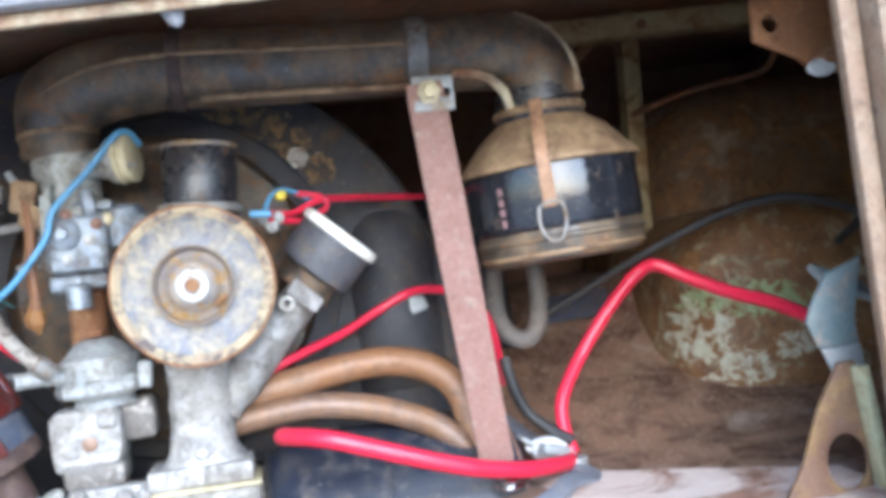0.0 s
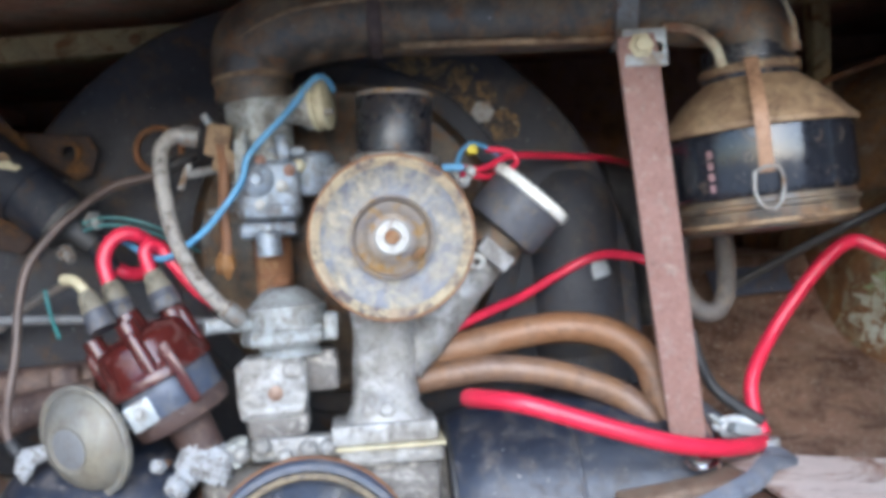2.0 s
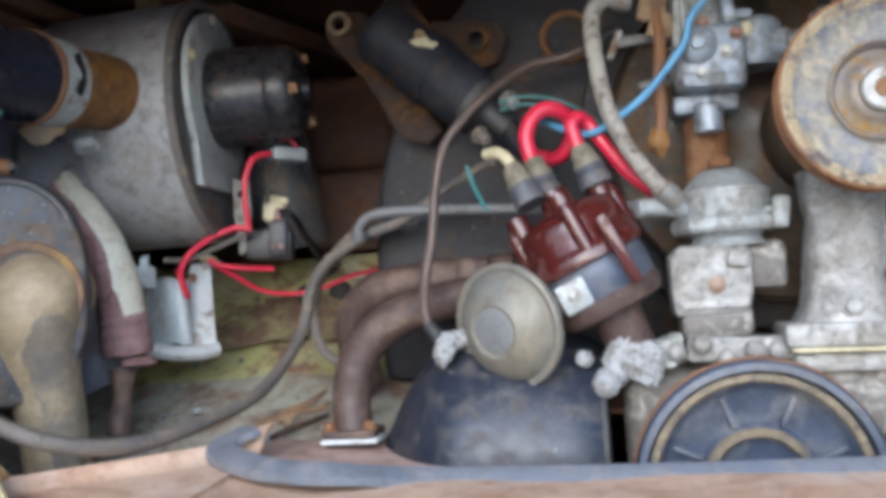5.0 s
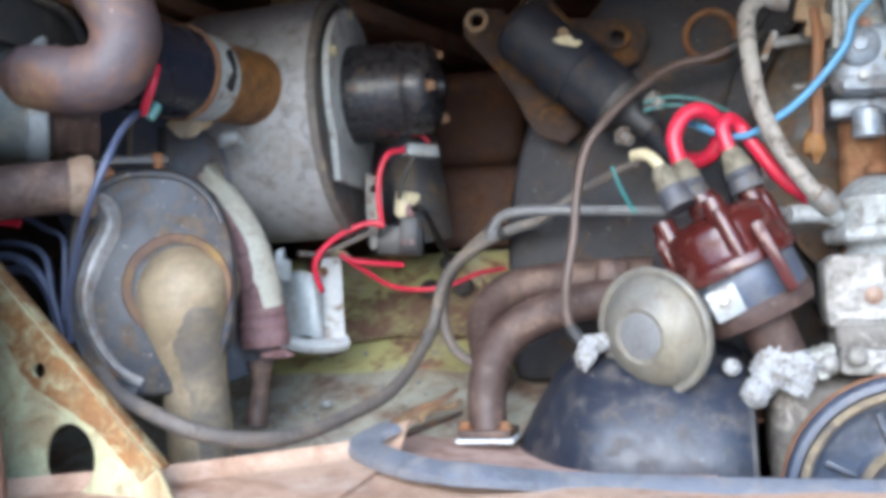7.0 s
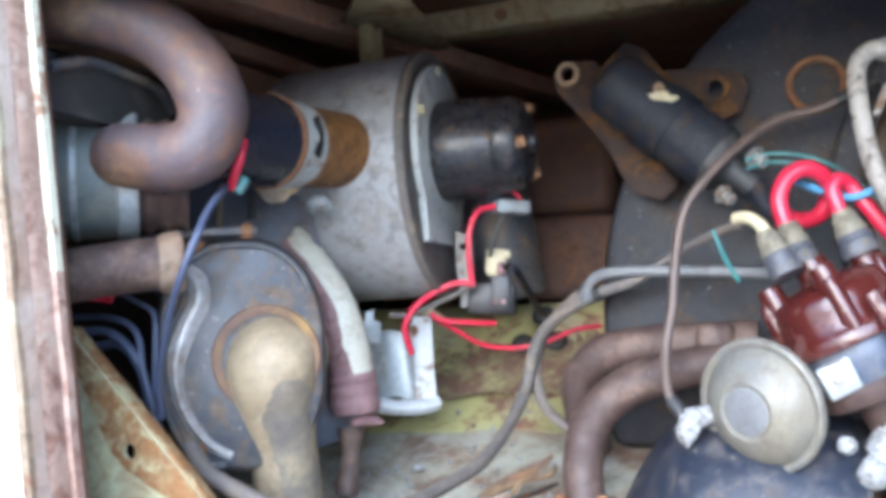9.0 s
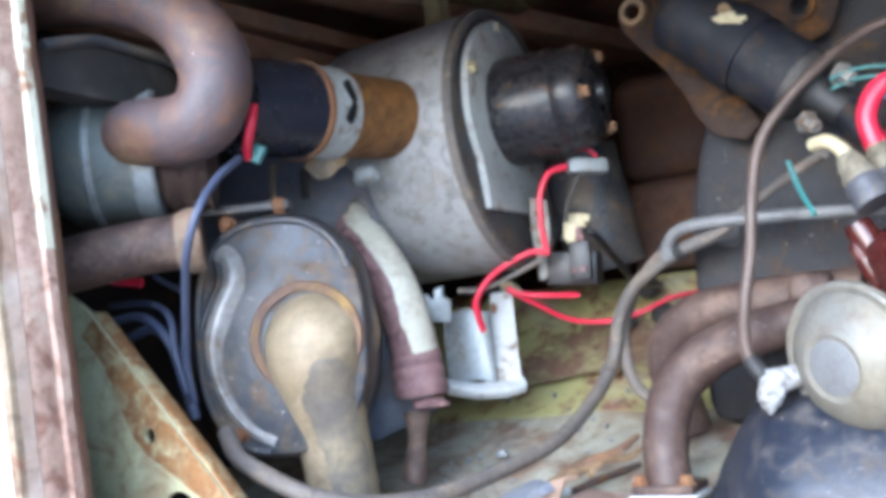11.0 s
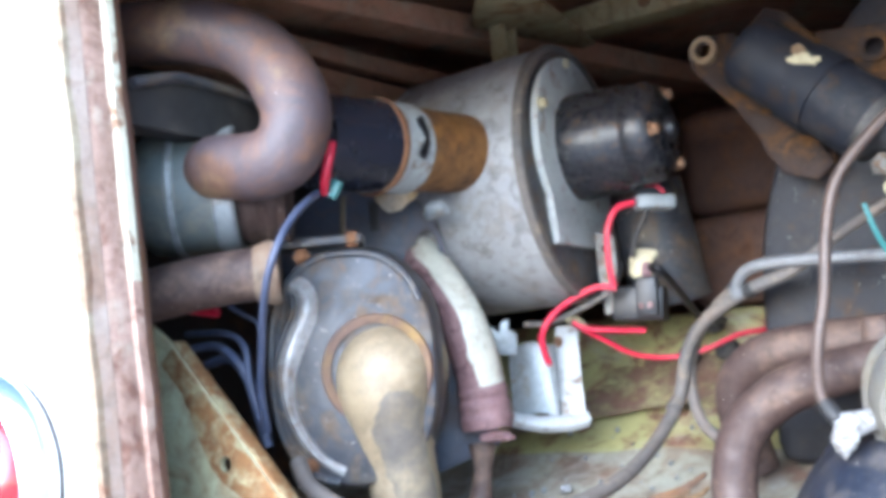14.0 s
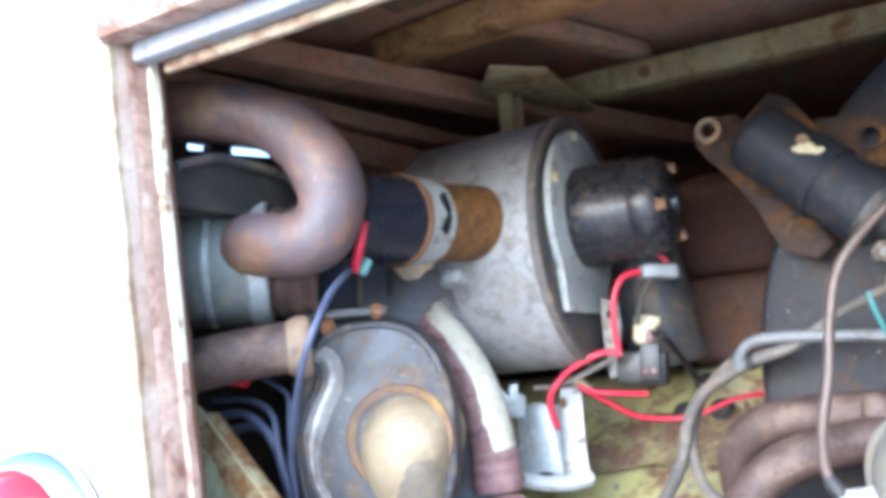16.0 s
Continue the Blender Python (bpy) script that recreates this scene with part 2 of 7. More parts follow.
    "green": material("olive_green_paint", (0.46, 0.44, 0.235), 0.55, tone=(0.39, 0.37, 0.22), wear=(0.205, 0.115, 0.085), amount=0.36, size=0.040, bump=0.5, soft=0.10, spots=0.5, dust=(0.44, 0.43, 0.38), dust_amount=0.25, grease=0.25),
    "arch": material("rust_eaten_panel", (0.20, 0.112, 0.055), 0.55, tone=(0.125, 0.070, 0.040), wear=(0.33, 0.30, 0.215), amount=0.26, size=0.020, bump=0.7, soft=0.08, dust=(0.085, 0.045, 0.028), dust_amount=0.36, grease=0.7, spots=0.6),
    "gussetrust": material("rusted_pink_brown_plate", (0.145, 0.092, 0.068), 0.7, tone=(0.10, 0.058, 0.04), wear=(0.30, 0.21, 0.10), amount=0.36, size=0.035, bump=0.5, soft=0.2, grease=0.6, spots=0.3),
    "clampbrown": material("greasy_clamp_steel", (0.036, 0.0255, 0.0215), 0.75, tone=(0.024, 0.018, 0.016), wear=(0.12, 0.066, 0.032), amount=0.34, size=0.016, bump=0.5, soft=0.12, grease=0.5, spec=0.2),
    "jambdark": material("rusty_tan_jamb", (0.20, 0.145, 0.105), 0.75, tone=(0.135, 0.09, 0.064), wear=(0.26, 0.22, 0.175), amount=0.3, size=0.03, bump=0.5, soft=0.25, grease=0.6),
    "archdark": material("dark_arch_panel", (0.18, 0.125, 0.082), 0.7, tone=(0.10, 0.07, 0.05), wear=(0.27, 0.15, 0.075), amount=0.5, size=0.035, bump=0.6, soft=0.14, grease=0.7, dust=(0.36, 0.32, 0.26), dust_amount=0.25, spots=0.5),
    "rightfloor": material("rust_brown_floor", (0.235, 0.155, 0.115), 0.36, tone=(0.155, 0.10, 0.07), wear=(0.085, 0.046, 0.030), amount=0.40, size=0.05, bump=0.5, soft=0.14, dust=(0.42, 0.375, 0.325), dust_amount=0.26, spots=1.0, grease=0.4),
    "olive": material("olive_beam_paint", (0.36, 0.31, 0.19), 0.65, tone=(0.28, 0.205, 0.12), wear=(0.20, 0.10, 0.048), amount=0.30, size=0.03, soft=0.14, bump=0.5, grease=0.5),
    "roof": material("rust_brown_roof", (0.44, 0.25, 0.175), 0.8, tone=(0.30, 0.165, 0.105), wear=(0.38, 0.30, 0.22), amount=0.36, size=0.05, bump=0.7, soft=0.14, grease=0.6),
    # side panel base set far darker than the bay's other walls
    "blackwall": material("near_black_side_panel", (0.030, 0.028, 0.029), 0.75, tone=(0.022, 0.021, 0.023), wear=(0.085, 0.055, 0.038), amount=0.24, size=0.04, bump=0.5, grease=0.4, spec=0.3),
    "ductbrown": material("soft_brown_duct", (0.100, 0.062, 0.050), 0.7, tone=(0.070, 0.046, 0.040), wear=(0.16, 0.088, 0.05), amount=0.34, size=0.03, bump=0.3, soft=0.2, spec=0.3),
    "sleeve": material("glossy_black_sleeve", (0.016, 0.018, 0.026), 0.24, tone=(0.013, 0.014, 0.02), size=0.03, bump=0.15, grease=0.2, spots=0.1),
    "dark": material("dark_panel", (0.235, 0.145, 0.11), 0.8, tone=(0.16, 0.098, 0.078), wear=(0.23, 0.135, 0.075), amount=0.34, size=0.06, bump=0.4),
    "tray": material("faded_tray_paint", (0.50, 0.38, 0.30), 0.65, tone=(0.42, 0.27, 0.19), wear=(0.24, 0.13, 0.085), amount=0.30, size=0.06, soft=0.2, dust=(0.58, 0.53, 0.48), dust_amount=0.4, bump=0.3, grease=0.25),
    "floor": material("dusty_floor_paint", (0.36, 0.355, 0.30), 0.8, tone=(0.30, 0.285, 0.23), wear=(0.20, 0.135, 0.10), amount=0.5, size=0.04, soft=0.16, dust=(0.40, 0.40, 0.37), dust_amount=0.4, bump=0.6),
    "jamb": material("rusty_primer_jamb", (0.40, 0.29, 0.24), 0.7, tone=(0.27, 0.19, 0.15), wear=(0.19, 0.11, 0.083), amount=0.42, size=0.022, bump=0.5, soft=0.12, grease=0.35, dust=(0.5, 0.46, 0.38), dust_amount=0.2),
    "jambpale": material("weathered_beige_jamb", (0.36, 0.31, 0.27), 0.7, tone=(0.25, 0.195, 0.16), wear=(0.26, 0.175, 0.13), amount=0.40, size=0.03, bump=0.4, soft=0.2, grease=0.35),
    "jambcream": material("flaking_cream_paint", (0.58, 0.57, 0.48), 0.55, tone=(0.50, 0.47, 0.37), wear=(0.26, 0.17, 0.12), amount=0.24, size=0.02, bump=0.4, soft=0.06, grease=0.15),
    "elbowdark": material("smooth_dark_elbow", (0.150, 0.132, 0.110), 0.45, tone=(0.105, 0.098, 0.092), wear=(0.36, 0.30, 0.205), amount=0.30, size=0.022, bump=0.2, soft=0.3, grease=0.3, spots=0.35),
    "maroonrust": material("maroon_rust_scab", (0.205, 0.145, 0.110), 0.75, tone=(0.145, 0.080, 0.058), wear=(0.36, 0.335, 0.20), amount=0.36, size=0.020, bump=0.6, soft=0.12, grease=0.5, spots=0.3),
    "rustband": material("orange_brown_scale", (0.235, 0.135, 0.066), 0.75, tone=(0.165, 0.088, 0.046), wear=(0.42, 0.385, 0.25), amount=0.34, size=0.012, bump=0.6, soft=0.14, grease=0.5),
    "archpale": material("pale_flaking_undercoat", (0.46, 0.45, 0.38), 0.5, tone=(0.37, 0.35, 0.26), wear=(0.19, 0.10, 0.048), amount=0.44, size=0.012, bump=0.5, soft=0.08, grease=0.5, spots=0.4),
    "archgreen": material("old_green_paint", (0.27, 0.32, 0.19), 0.5, tone=(0.22, 0.25, 0.14), wear=(0.19, 0.10, 0.048), amount=0.36, size=0.014, bump=0.5, soft=0.08, grease=0.5, spots=0.4),
    "cliprust": material("pale_rust_spring", (0.30, 0.19, 0.125), 0.6, tone=(0.22, 0.135, 0.085), wear=(0.13, 0.075, 0.045), amount=0.34, size=0.010, bump=0.4, soft=0.2, grease=0.4),
    "jambedge": material("cream_jamb_edge", (0.44, 0.41, 0.31), 0.65, tone=(0.31, 0.25, 0.18), wear=(0.19, 0.11, 0.075), amount=0.60, size=0.03, bump=0.3, soft=0.2, grease=0.5),
    "seal": material("grey_channel", (0.26, 0.265, 0.285), 0.62, tone=(0.20, 0.205, 0.22), wear=(0.30, 0.22, 0.16), amount=0.15, size=0.03),
    "white": material("white_body_paint", (0.80, 0.80, 0.78), 0.35, tone=(0.78, 0.77, 0.74), wear=(0.5, 0.4, 0.3), amount=0.0, size=0.05, coat=0.3, bump=0.05, grease=0.0),
    "blower": material("blower_grey", (0.335, 0.33, 0.325), 0.5, metal=0.0, tone=(0.265, 0.265, 0.27), wear=(0.19, 0.155, 0.12), amount=0.16, size=0.026, soft=0.22, dust=(0.30, 0.27, 0.235), dust_amount=0.25, bump=0.3, spots=0.45, grease=0.6, spec=0.45),
    "flange": material("flange_grey", (0.385, 0.405, 0.395), 0.55, metal=0.0, tone=(0.38, 0.39, 0.385), wear=(0.26, 0.21, 0.165), amount=0.2, size=0.015, bump=0.2, grease=0.4),
    "housing": material("heater_housing", (0.052, 0.054, 0.061), 0.4, metal=0.1, tone=(0.036, 0.038, 0.045), wear=(0.17, 0.125, 0.085), amount=0.30, size=0.022, soft=0.16, dust=(0.17, 0.15, 0.12), dust_amount=0.34, bump=0.35, spots=0.6, grease=0.5),
    "elbow": material("dusty_elbow", (0.30, 0.25, 0.178), 0.55, tone=(0.195, 0.152, 0.105), wear=(0.105, 0.082, 0.06), amount=0.30, size=0.042, bump=0.3, soft=0.2, wear_rough=0.6, dust=(0.44, 0.38, 0.285), dust_amount=0.40, grease=0.25, spots=0.3),
    "rustcap": material("orange_rust_cap", (0.235, 0.125, 0.052), 0.6, tone=(0.17, 0.088, 0.038), wear=(0.10, 0.06, 0.038), amount=0.38, size=0.018, bump=0.4, soft=0.2, grease=0.6),
    "bandsteel": material("band_steel", (0.26, 0.255, 0.24), 0.5, metal=0.4, wear=(0.17, 0.115, 0.075), amount=0.3, size=0.015),
    "ivory": material("ivory_plastic", (0.47, 0.43, 0.31), 0.5, tone=(0.37, 0.325, 0.22), size=0.012, bump=0.25, grease=0.4),
    "whitetube": material("enamelled_tube", (0.56, 0.55, 0.47), 0.42, tone=(0.48, 0.455, 0.385), wear=(0.34, 0.255, 0.20), amount=0.24, size=0.03, bump=0.3, soft=0.16, grease=0.3),
    "mauve": material("mauve_brown", (0.20, 0.125, 0.125), 0.65, tone=(0.26, 0.175, 0.17), wear=(0.10, 0.058, 0.055), amount=0.3, size=0.012, bump=0.6),
    "sheet": material("bare_sheet", (0.34, 0.36, 0.365), 0.45, metal=0.3, tone=(0.25, 0.26, 0.26), wear=(0.26, 0.21, 0.165), amount=0.15, size=0.02, bump=0.2),
    "whitesheet": material("white_bracket_paint", (0.60, 0.61, 0.61), 0.5, tone=(0.50, 0.51, 0.50), wear=(0.3, 0.23, 0.17), amount=0.15, size=0.02, bump=0.2, grease=0.3),
    "canister": material("dusty_teal_canister", (0.115, 0.130, 0.128), 0.6, tone=(0.082, 0.093, 0.09), wear=(0.26, 0.235, 0.19), amount=0.34, size=0.03, bump=0.3, soft=0.2),
    "lens": material("red_lens", (0.55, 0.01, 0.015), 0.12, size=0.05, bump=0.0, coat=0.5, grease=0.0),
    "chrome": material("chrome", (0.75, 0.76, 0.78), 0.12, metal=1.0, bump=0.05, size=0.05, grease=0.0),
    "ground": material("pale_ground", (0.66, 0.65, 0.62), 0.9, tone=(0.56, 0.54, 0.50), size=0.4, grain=0.01, bump=0.8, grease=0.0),
    "creamcap": material("cream_cap_edge", (0.82, 0.81, 0.76), 0.55, tone=(0.60, 0.58, 0.52), wear=(0.35, 0.28, 0.2), amount=0.15, size=0.01, bump=0.3),
    "tealbracket": material("teal_grey_bracket", (0.13, 0.17, 0.18), 0.55, tone=(0.22, 0.23, 0.22), wear=(0.3, 0.26, 0.22), amount=0.3, size=0.025, bump=0.3),
    "cloth": material("dirty_cloth", (0.70, 0.52, 0.30), 0.9, tone=(0.70, 0.64, 0.55), size=0.02, bump=0.5),
}


# ---- shape helpers ----
ORG = {}


def thing(name, at, label, category, group="", kind=""):
    ob = new(name)
    ob.empty_display_size = 0.02
    ob.location = at
    ORG[ob] = Vector(at)
    return tagged(ob, label, category, group, kind)


def part(name, bm, mat, parent=None, label="", smooth=40):
    """Links a bmesh, drawn in world metres, as one mesh object under a thing or a part."""
    org = ORG.get(parent, Vector((0, 0, 0)))
    bmesh.ops.recalc_face_normals(bm, faces=bm.faces)
    bmesh.ops.translate(bm, verts=bm.verts, vec=-org)
    me = bpy.data.meshes.new(name)
    bm.to_mesh(me)
    bm.free()
    me.materials.append(M[mat])
    for f in me.polygons:
        f.use_smooth = True
    me.set_sharp_from_angle(angle=radians(smooth))
    ob = new(name, me)
    if parent:
        ob.parent = parent
    ORG[ob] = org
    if label:
        tagged(ob, label)
    return ob


def solo(name, at, bm, mat, label, category, group="", kind="", smooth=40):
    """A thing that is one plain mesh, with its origin at its base."""
    holder = Vector(at)
    bmesh.ops.recalc_face_normals(bm, faces=bm.faces)
    bmesh.ops.translate(bm, verts=bm.verts, vec=-holder)
    me = bpy.data.meshes.new(name)
    bm.to_mesh(me)
    bm.free()
    me.materials.append(M[mat])
    for f in me.polygons:
        f.use_smooth = True
    me.set_sharp_from_angle(angle=radians(smooth))
    ob = new(name, me)
    ob.location = holder
    ORG[ob] = holder
    return tagged(ob, label, category, group, kind)


def basis(axis):
    return Vector(axis).normalized().to_track_quat("Z", "Y").to_matrix().to_4x4()


def lathe(profile, at, axis=(0, 0, 1), segs=32, bm=None, squash=1.0):
    """Turns a profile of (radius, height) round an axis through at."""
    bm = bm or bmesh.new()
    m = Matrix.Translation(at) @ basis(axis)
    rings = []
    for r, h in profile:
        if r <= 1e-6:
            rings.append([bm.verts.new(m @ Vector((0, 0, h)))])
        else:
            rings.append([bm.verts.new(m @ Vector((r * math.cos(2 * math.pi * k / segs), squash * r * math.sin(2 * math.pi * k / segs), h))) for k in range(segs)])
    for a, b in zip(rings, rings[1:]):
        for k in range(segs):
            j = (k + 1) % segs
            if len(a) == 1 and len(b) == 1:
                continue
            if len(a) == 1:
                bm.faces.new((a[0], b[j], b[k]))
            elif len(b) == 1:
                bm.faces.new((a[k], a[j], b[0]))
            else:
                bm.faces.new((a[k], a[j], b[j], b[k]))
    return bm


def curve_points(pts, steps=7):
    p = [Vector(q) for q in pts]
    p = [2 * p[0] - p[1]] + p + [2 * p[-1] - p[-2]]
    out = []
    for i in range(1, len(p) - 2):
        for s in range(steps):
            t = s / steps
            a, b, c, d = p[i - 1], p[i], p[i + 1], p[i + 2]
            out.append(0.5 * (2 * b + (c - a) * t + (2 * a - 5 * b + 4 * c - d) * t * t + (3 * b - a - 3 * c + d) * t ** 3))
    return out + [p[-2]]


def tube(pts, r, segs=12, steps=7, bm=None, inner=0.0, wobble=0.0):
    """A round bar or pipe along a smooth line; r may be a list, one radius a point. inner: wall, for open ends."""
    bm = bm or bmesh.new()
    line = curve_points(pts, steps)
    n = len(line)
    if isinstance(r, (list, tuple)):
        rr = [float(np.interp(i / (n - 1) * (len(r) - 1), range(len(r)), r)) for i in range(n)]
    else:
        rr = [r] * n
    if wobble:
        rr = [q * (1 + wobble * noise.noise(line[i] * 60)) for i, q in enumerate(rr)]
    tan = [(line[min(i + 1, n - 1)] - line[max(i - 1, 0)]).normalized() for i in range(n)]
    u = tan[0].orthogonal().normalized()
    rings = []
    for i in range(n):
        u = (u - tan[i] * u.dot(tan[i])).normalized()
        v = tan[i].cross(u)
        rings.append([bm.verts.new(line[i] + rr[i] * (math.cos(2 * math.pi * k / segs) * u + math.sin(2 * math.pi * k / segs) * v)) for k in range(segs)])
    for a, b in zip(rings, rings[1:]):
        for k in range(segs):
            j = (k + 1) % segs
            bm.faces.new((a[k], a[j], b[j], b[k]))
    for ring, i in ((rings[0], 0), (rings[-1], n - 1)):
        if inner:
            c, d = line[i], tan[i] * (-1 if i == 0 else 1)
            deep = rr[i] * 0.9
            ins = [bm.verts.new(c + (q.co - c) * (1 - inner)) for q in ring]
            low = [bm.verts.new(q.co - d * deep) for q in ins]
            for k in range(segs):
                j = (k + 1) % segs
                bm.faces.new((ring[k], ring[j], ins[j], ins[k]))
                bm.faces.new((ins[k], ins[j], low[j], low[k]))
            bm.faces.new(low)
        else:
            bm.faces.new(ring)
    return bm


def box(c, s, turn=(0, 0, 0), bevel=0.002, bm=None, segs=2):
    """A bevelled block: centre, sizes, turn in degrees."""
    out = bm or bmesh.new()
    tmp = bmesh.new()
    bmesh.ops.create_cube(tmp, size=1.0)
    bmesh.ops.scale(tmp, verts=tmp.verts, vec=s)
    if bevel:
        bmesh.ops.bevel(tmp, geom=list(tmp.edges), offset=min(bevel, 0.45 * min(s)), segments=segs, affect="EDGES", profile=0.5)
    bmesh.ops.transform(tmp, matrix=pose(*c, *turn), verts=tmp.verts)
    idx = {v: out.verts.new(v.co) for v in tmp.verts}
    for f in tmp.faces:
        out.faces.new([idx[v] for v in f.verts])
    tmp.free()
    return out


def slab(outline, depth, m=None, bevel=0.0015, holes=(), bm=None):
    """A plate cut from an outline in its own x, z plane, thickened along +y by depth, laid by the matrix m."""
    out = bm or bmesh.new()
    tmp = bmesh.new()
    loops = [outline, *holes]
    edges = []
    for loop in loops:
        vs = [tmp.verts.new((x, 0, z)) for x, z in loop]
        edges += [tmp.edges.new((vs[i], vs[(i + 1) % len(vs)])) for i in range(len(vs))]
    bmesh.ops.triangle_fill(tmp, use_beauty=True, use_dissolve=False, edges=edges)
    got = bmesh.ops.extrude_face_region(tmp, geom=list(tmp.faces))
    bmesh.ops.translate(tmp, verts=[g for g in got["geom"] if isinstance(g, bmesh.types.BMVert)], vec=(0, depth, 0))
    bmesh.ops.recalc_face_normals(tmp, faces=tmp.faces)
    if bevel:
        sharp = [e for e in tmp.edges if len(e.link_faces) == 2 and e.calc_face_angle(0) > 0.9]
        bmesh.ops.bevel(tmp, geom=sharp, offset=bevel, segments=2, affect="EDGES", profile=0.5)
    bmesh.ops.transform(tmp, matrix=m or Matrix(), verts=tmp.verts)
    idx = {v: out.verts.new(v.co) for v in tmp.verts}
    for f in tmp.faces:
        out.faces.new([idx[v] for v in f.verts])
    tmp.free()
    return out


def ring(cx, cz, r, n=32, a0=0.0, a1=360.0, squash=1.0):
    full = abs(a1 - a0) >= 360
    return [(cx + r * math.cos(radians(a0 + (a1 - a0) * k / (n if full else n - 1))), cz + squash * r * math.sin(radians(a0 + (a1 - a0) * k / (n if full else n - 1)))) for k in range(n)]


def sheet(fn, nu, nv, thick=0.0):
    """A curved panel from a function of u, v in 0..1, thickened along its normals."""
    bm = bmesh.new()
    g = [[bm.verts.new(fn(i / nu, j / nv)) for j in range(nv + 1)] for i in range(nu + 1)]
    for i in range(nu):
        for j in range(nv):
            bm.faces.new((g[i][j], g[i + 1][j], g[i + 1][j + 1], g[i][j + 1]))
    bmesh.ops.recalc_face_normals(bm, faces=bm.faces)
    if thick:
        bmesh.ops.solidify(bm, geom=list(bm.faces), thickness=thick)
    return bm


def bolt(parent, at, axis, r=0.005, h=0.004, mat="bandsteel", label="", name="bolt"):
    bm = lathe([(0, 0), (r * 1.5, 0), (r * 1.5, h * 0.25), (r, h * 0.3), (r, h), (r * 0.8, h * 1.15), (0, h * 1.15)], at, axis, 6 if r > 0.0035 else 10)
    return part(name, bm, mat, parent, label, smooth=25)


# ---- the bay ----
def floor_profile(y):
    return float(np.interp(y, [-0.21, 0.05, 0.12, 0.20, 0.27, 0.32, 0.345, 0.36, 0.75], [0.484, 0.492, 0.503, 0.532, 0.567, 0.602, 0.64, 0.652, 0.655]))


def floor_sheet(x0, x1, seed, y1=0.75, y0=-0.20):
    def fn(u, v):
        x, y = x0 + (x1 - x0) * u, y0 + (y1 - y0) * v
        dip = 0.016 * min(1.0, max(0.0, (0.13 - y) / 0.06)) if x < 0 else 0.0
        return Vector((x, y, floor_profile(y) - dip + 0.004 * noise.noise(Vector((x * 14, y * 14, seed)))))
    return sheet(fn, 40, 60, 0.004)


ob = part("floor_left", floor_sheet(-0.80, -0.22, 3.0, 0.215), "floor")
tagged(ob, "dusty grey-green floor pan with dirt and rust", "floor", kind="structure")
ob = part("bulkhead_left", floor_sheet(-0.80, -0.184, 3.0, 0.75, 0.215), "green")
tagged(ob, "sloping green bulkhead with maroon rust patches", "bulkhead", kind="structure")
for k, (cx, cy, rx, ry) in enumerate(((-0.465, 0.284, 0.085, 0.034), (-0.550, 0.262, 0.040, 0.018), (-0.395, 0.298, 0.045, 0.028))):
    def scab(u, v):
        a = 2 * math.pi * u
        w = v * (1 + 0.5 * noise.noise(Vector((2.2 * math.cos(a), 2.2 * math.sin(a), k + 5.0))) + 0.35 * noise.noise(Vector((7 * math.cos(a), 7 * math.sin(a), k + 2.0))))
        x, y = cx + rx * w * math.cos(a), cy + ry * w * math.sin(a)
        return Vector((x, y, floor_profile(y) + 0.0105 + 0.004 * noise.noise(Vector((x * 14, y * 14, 3.0)))))
    part("rust_scab", sheet(scab, 90, 14), "maroonrust", ob, "maroon-brown rust scab")
ob = part("floor_right", floor_sheet(0.184, 0.86, 7.0), "rightfloor")
tagged(ob, "rust-brown bay floor pan with flaking paint", "floor", kind="structure")
ob = part("floor_middle", floor_sheet(-0.186, 0.186, 9.0, 0.75, 0.13), "dark")
tagged(ob, "dark greasy sheet under the engine", "floor", kind="structure")

for name, c, s, mat, label in (
    # underside: unseen sheet, added to keep daylight from leaking up through gaps
    ("underside", (0.03, 0.285, 0.37), (1.70, 0.99, 0.01), "dark", "dark sheet added to close the bay below the engine"),
    ("wall_back", (0.03, 0.77, 0.68), (1.70, 0.02, 0.64), "dark", "dark rusty bulkhead behind the engine"),
    ("wall_right", (0.87, 0.285, 0.68), (0.02, 0.95, 0.64), "dark", "dark inner side panel"),
    ("ceiling", (0.03, 0.285, 0.968), (1.70, 0.99, 0.012), "roof", "rust-brown underside of the deck above the engine"),
):
    tagged(part(name, box(c, s, bevel=0.001), mat), label, name.split("_")[0], kind="structure")
# inner left side with the louvre slit that lets daylight in
bm = slab([(-0.21, 0.36), (0.77, 0.36), (0.77, 1.0), (-0.21, 1.0)], 0.012, Matrix(((0, 1, 0, -0.812), (1, 0, 0, 0), (0, 0, 1, 0), (0, 0, 0, 1))), 0,
          holes=[[(0.030, 0.874), (0.060, 0.877), (0.060, 0.884), (0.030, 0.882)], [(0.086, 0.879), (0.165, 0.888), (0.165, 0.896), (0.086, 0.888)]])
for y, z, w in ((0.045, 0.894, 0.030), (0.125, 0.904, 0.080)):
    tagged(part("louvre_vane", box((-0.797, y, z), (0.005, w, 0.016), (4, 0, 0), 0.001), "gussetpaint"), "ochre painted louvre vane over the slit", "louvre", kind="structure")
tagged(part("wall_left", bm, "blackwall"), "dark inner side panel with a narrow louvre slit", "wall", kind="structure")

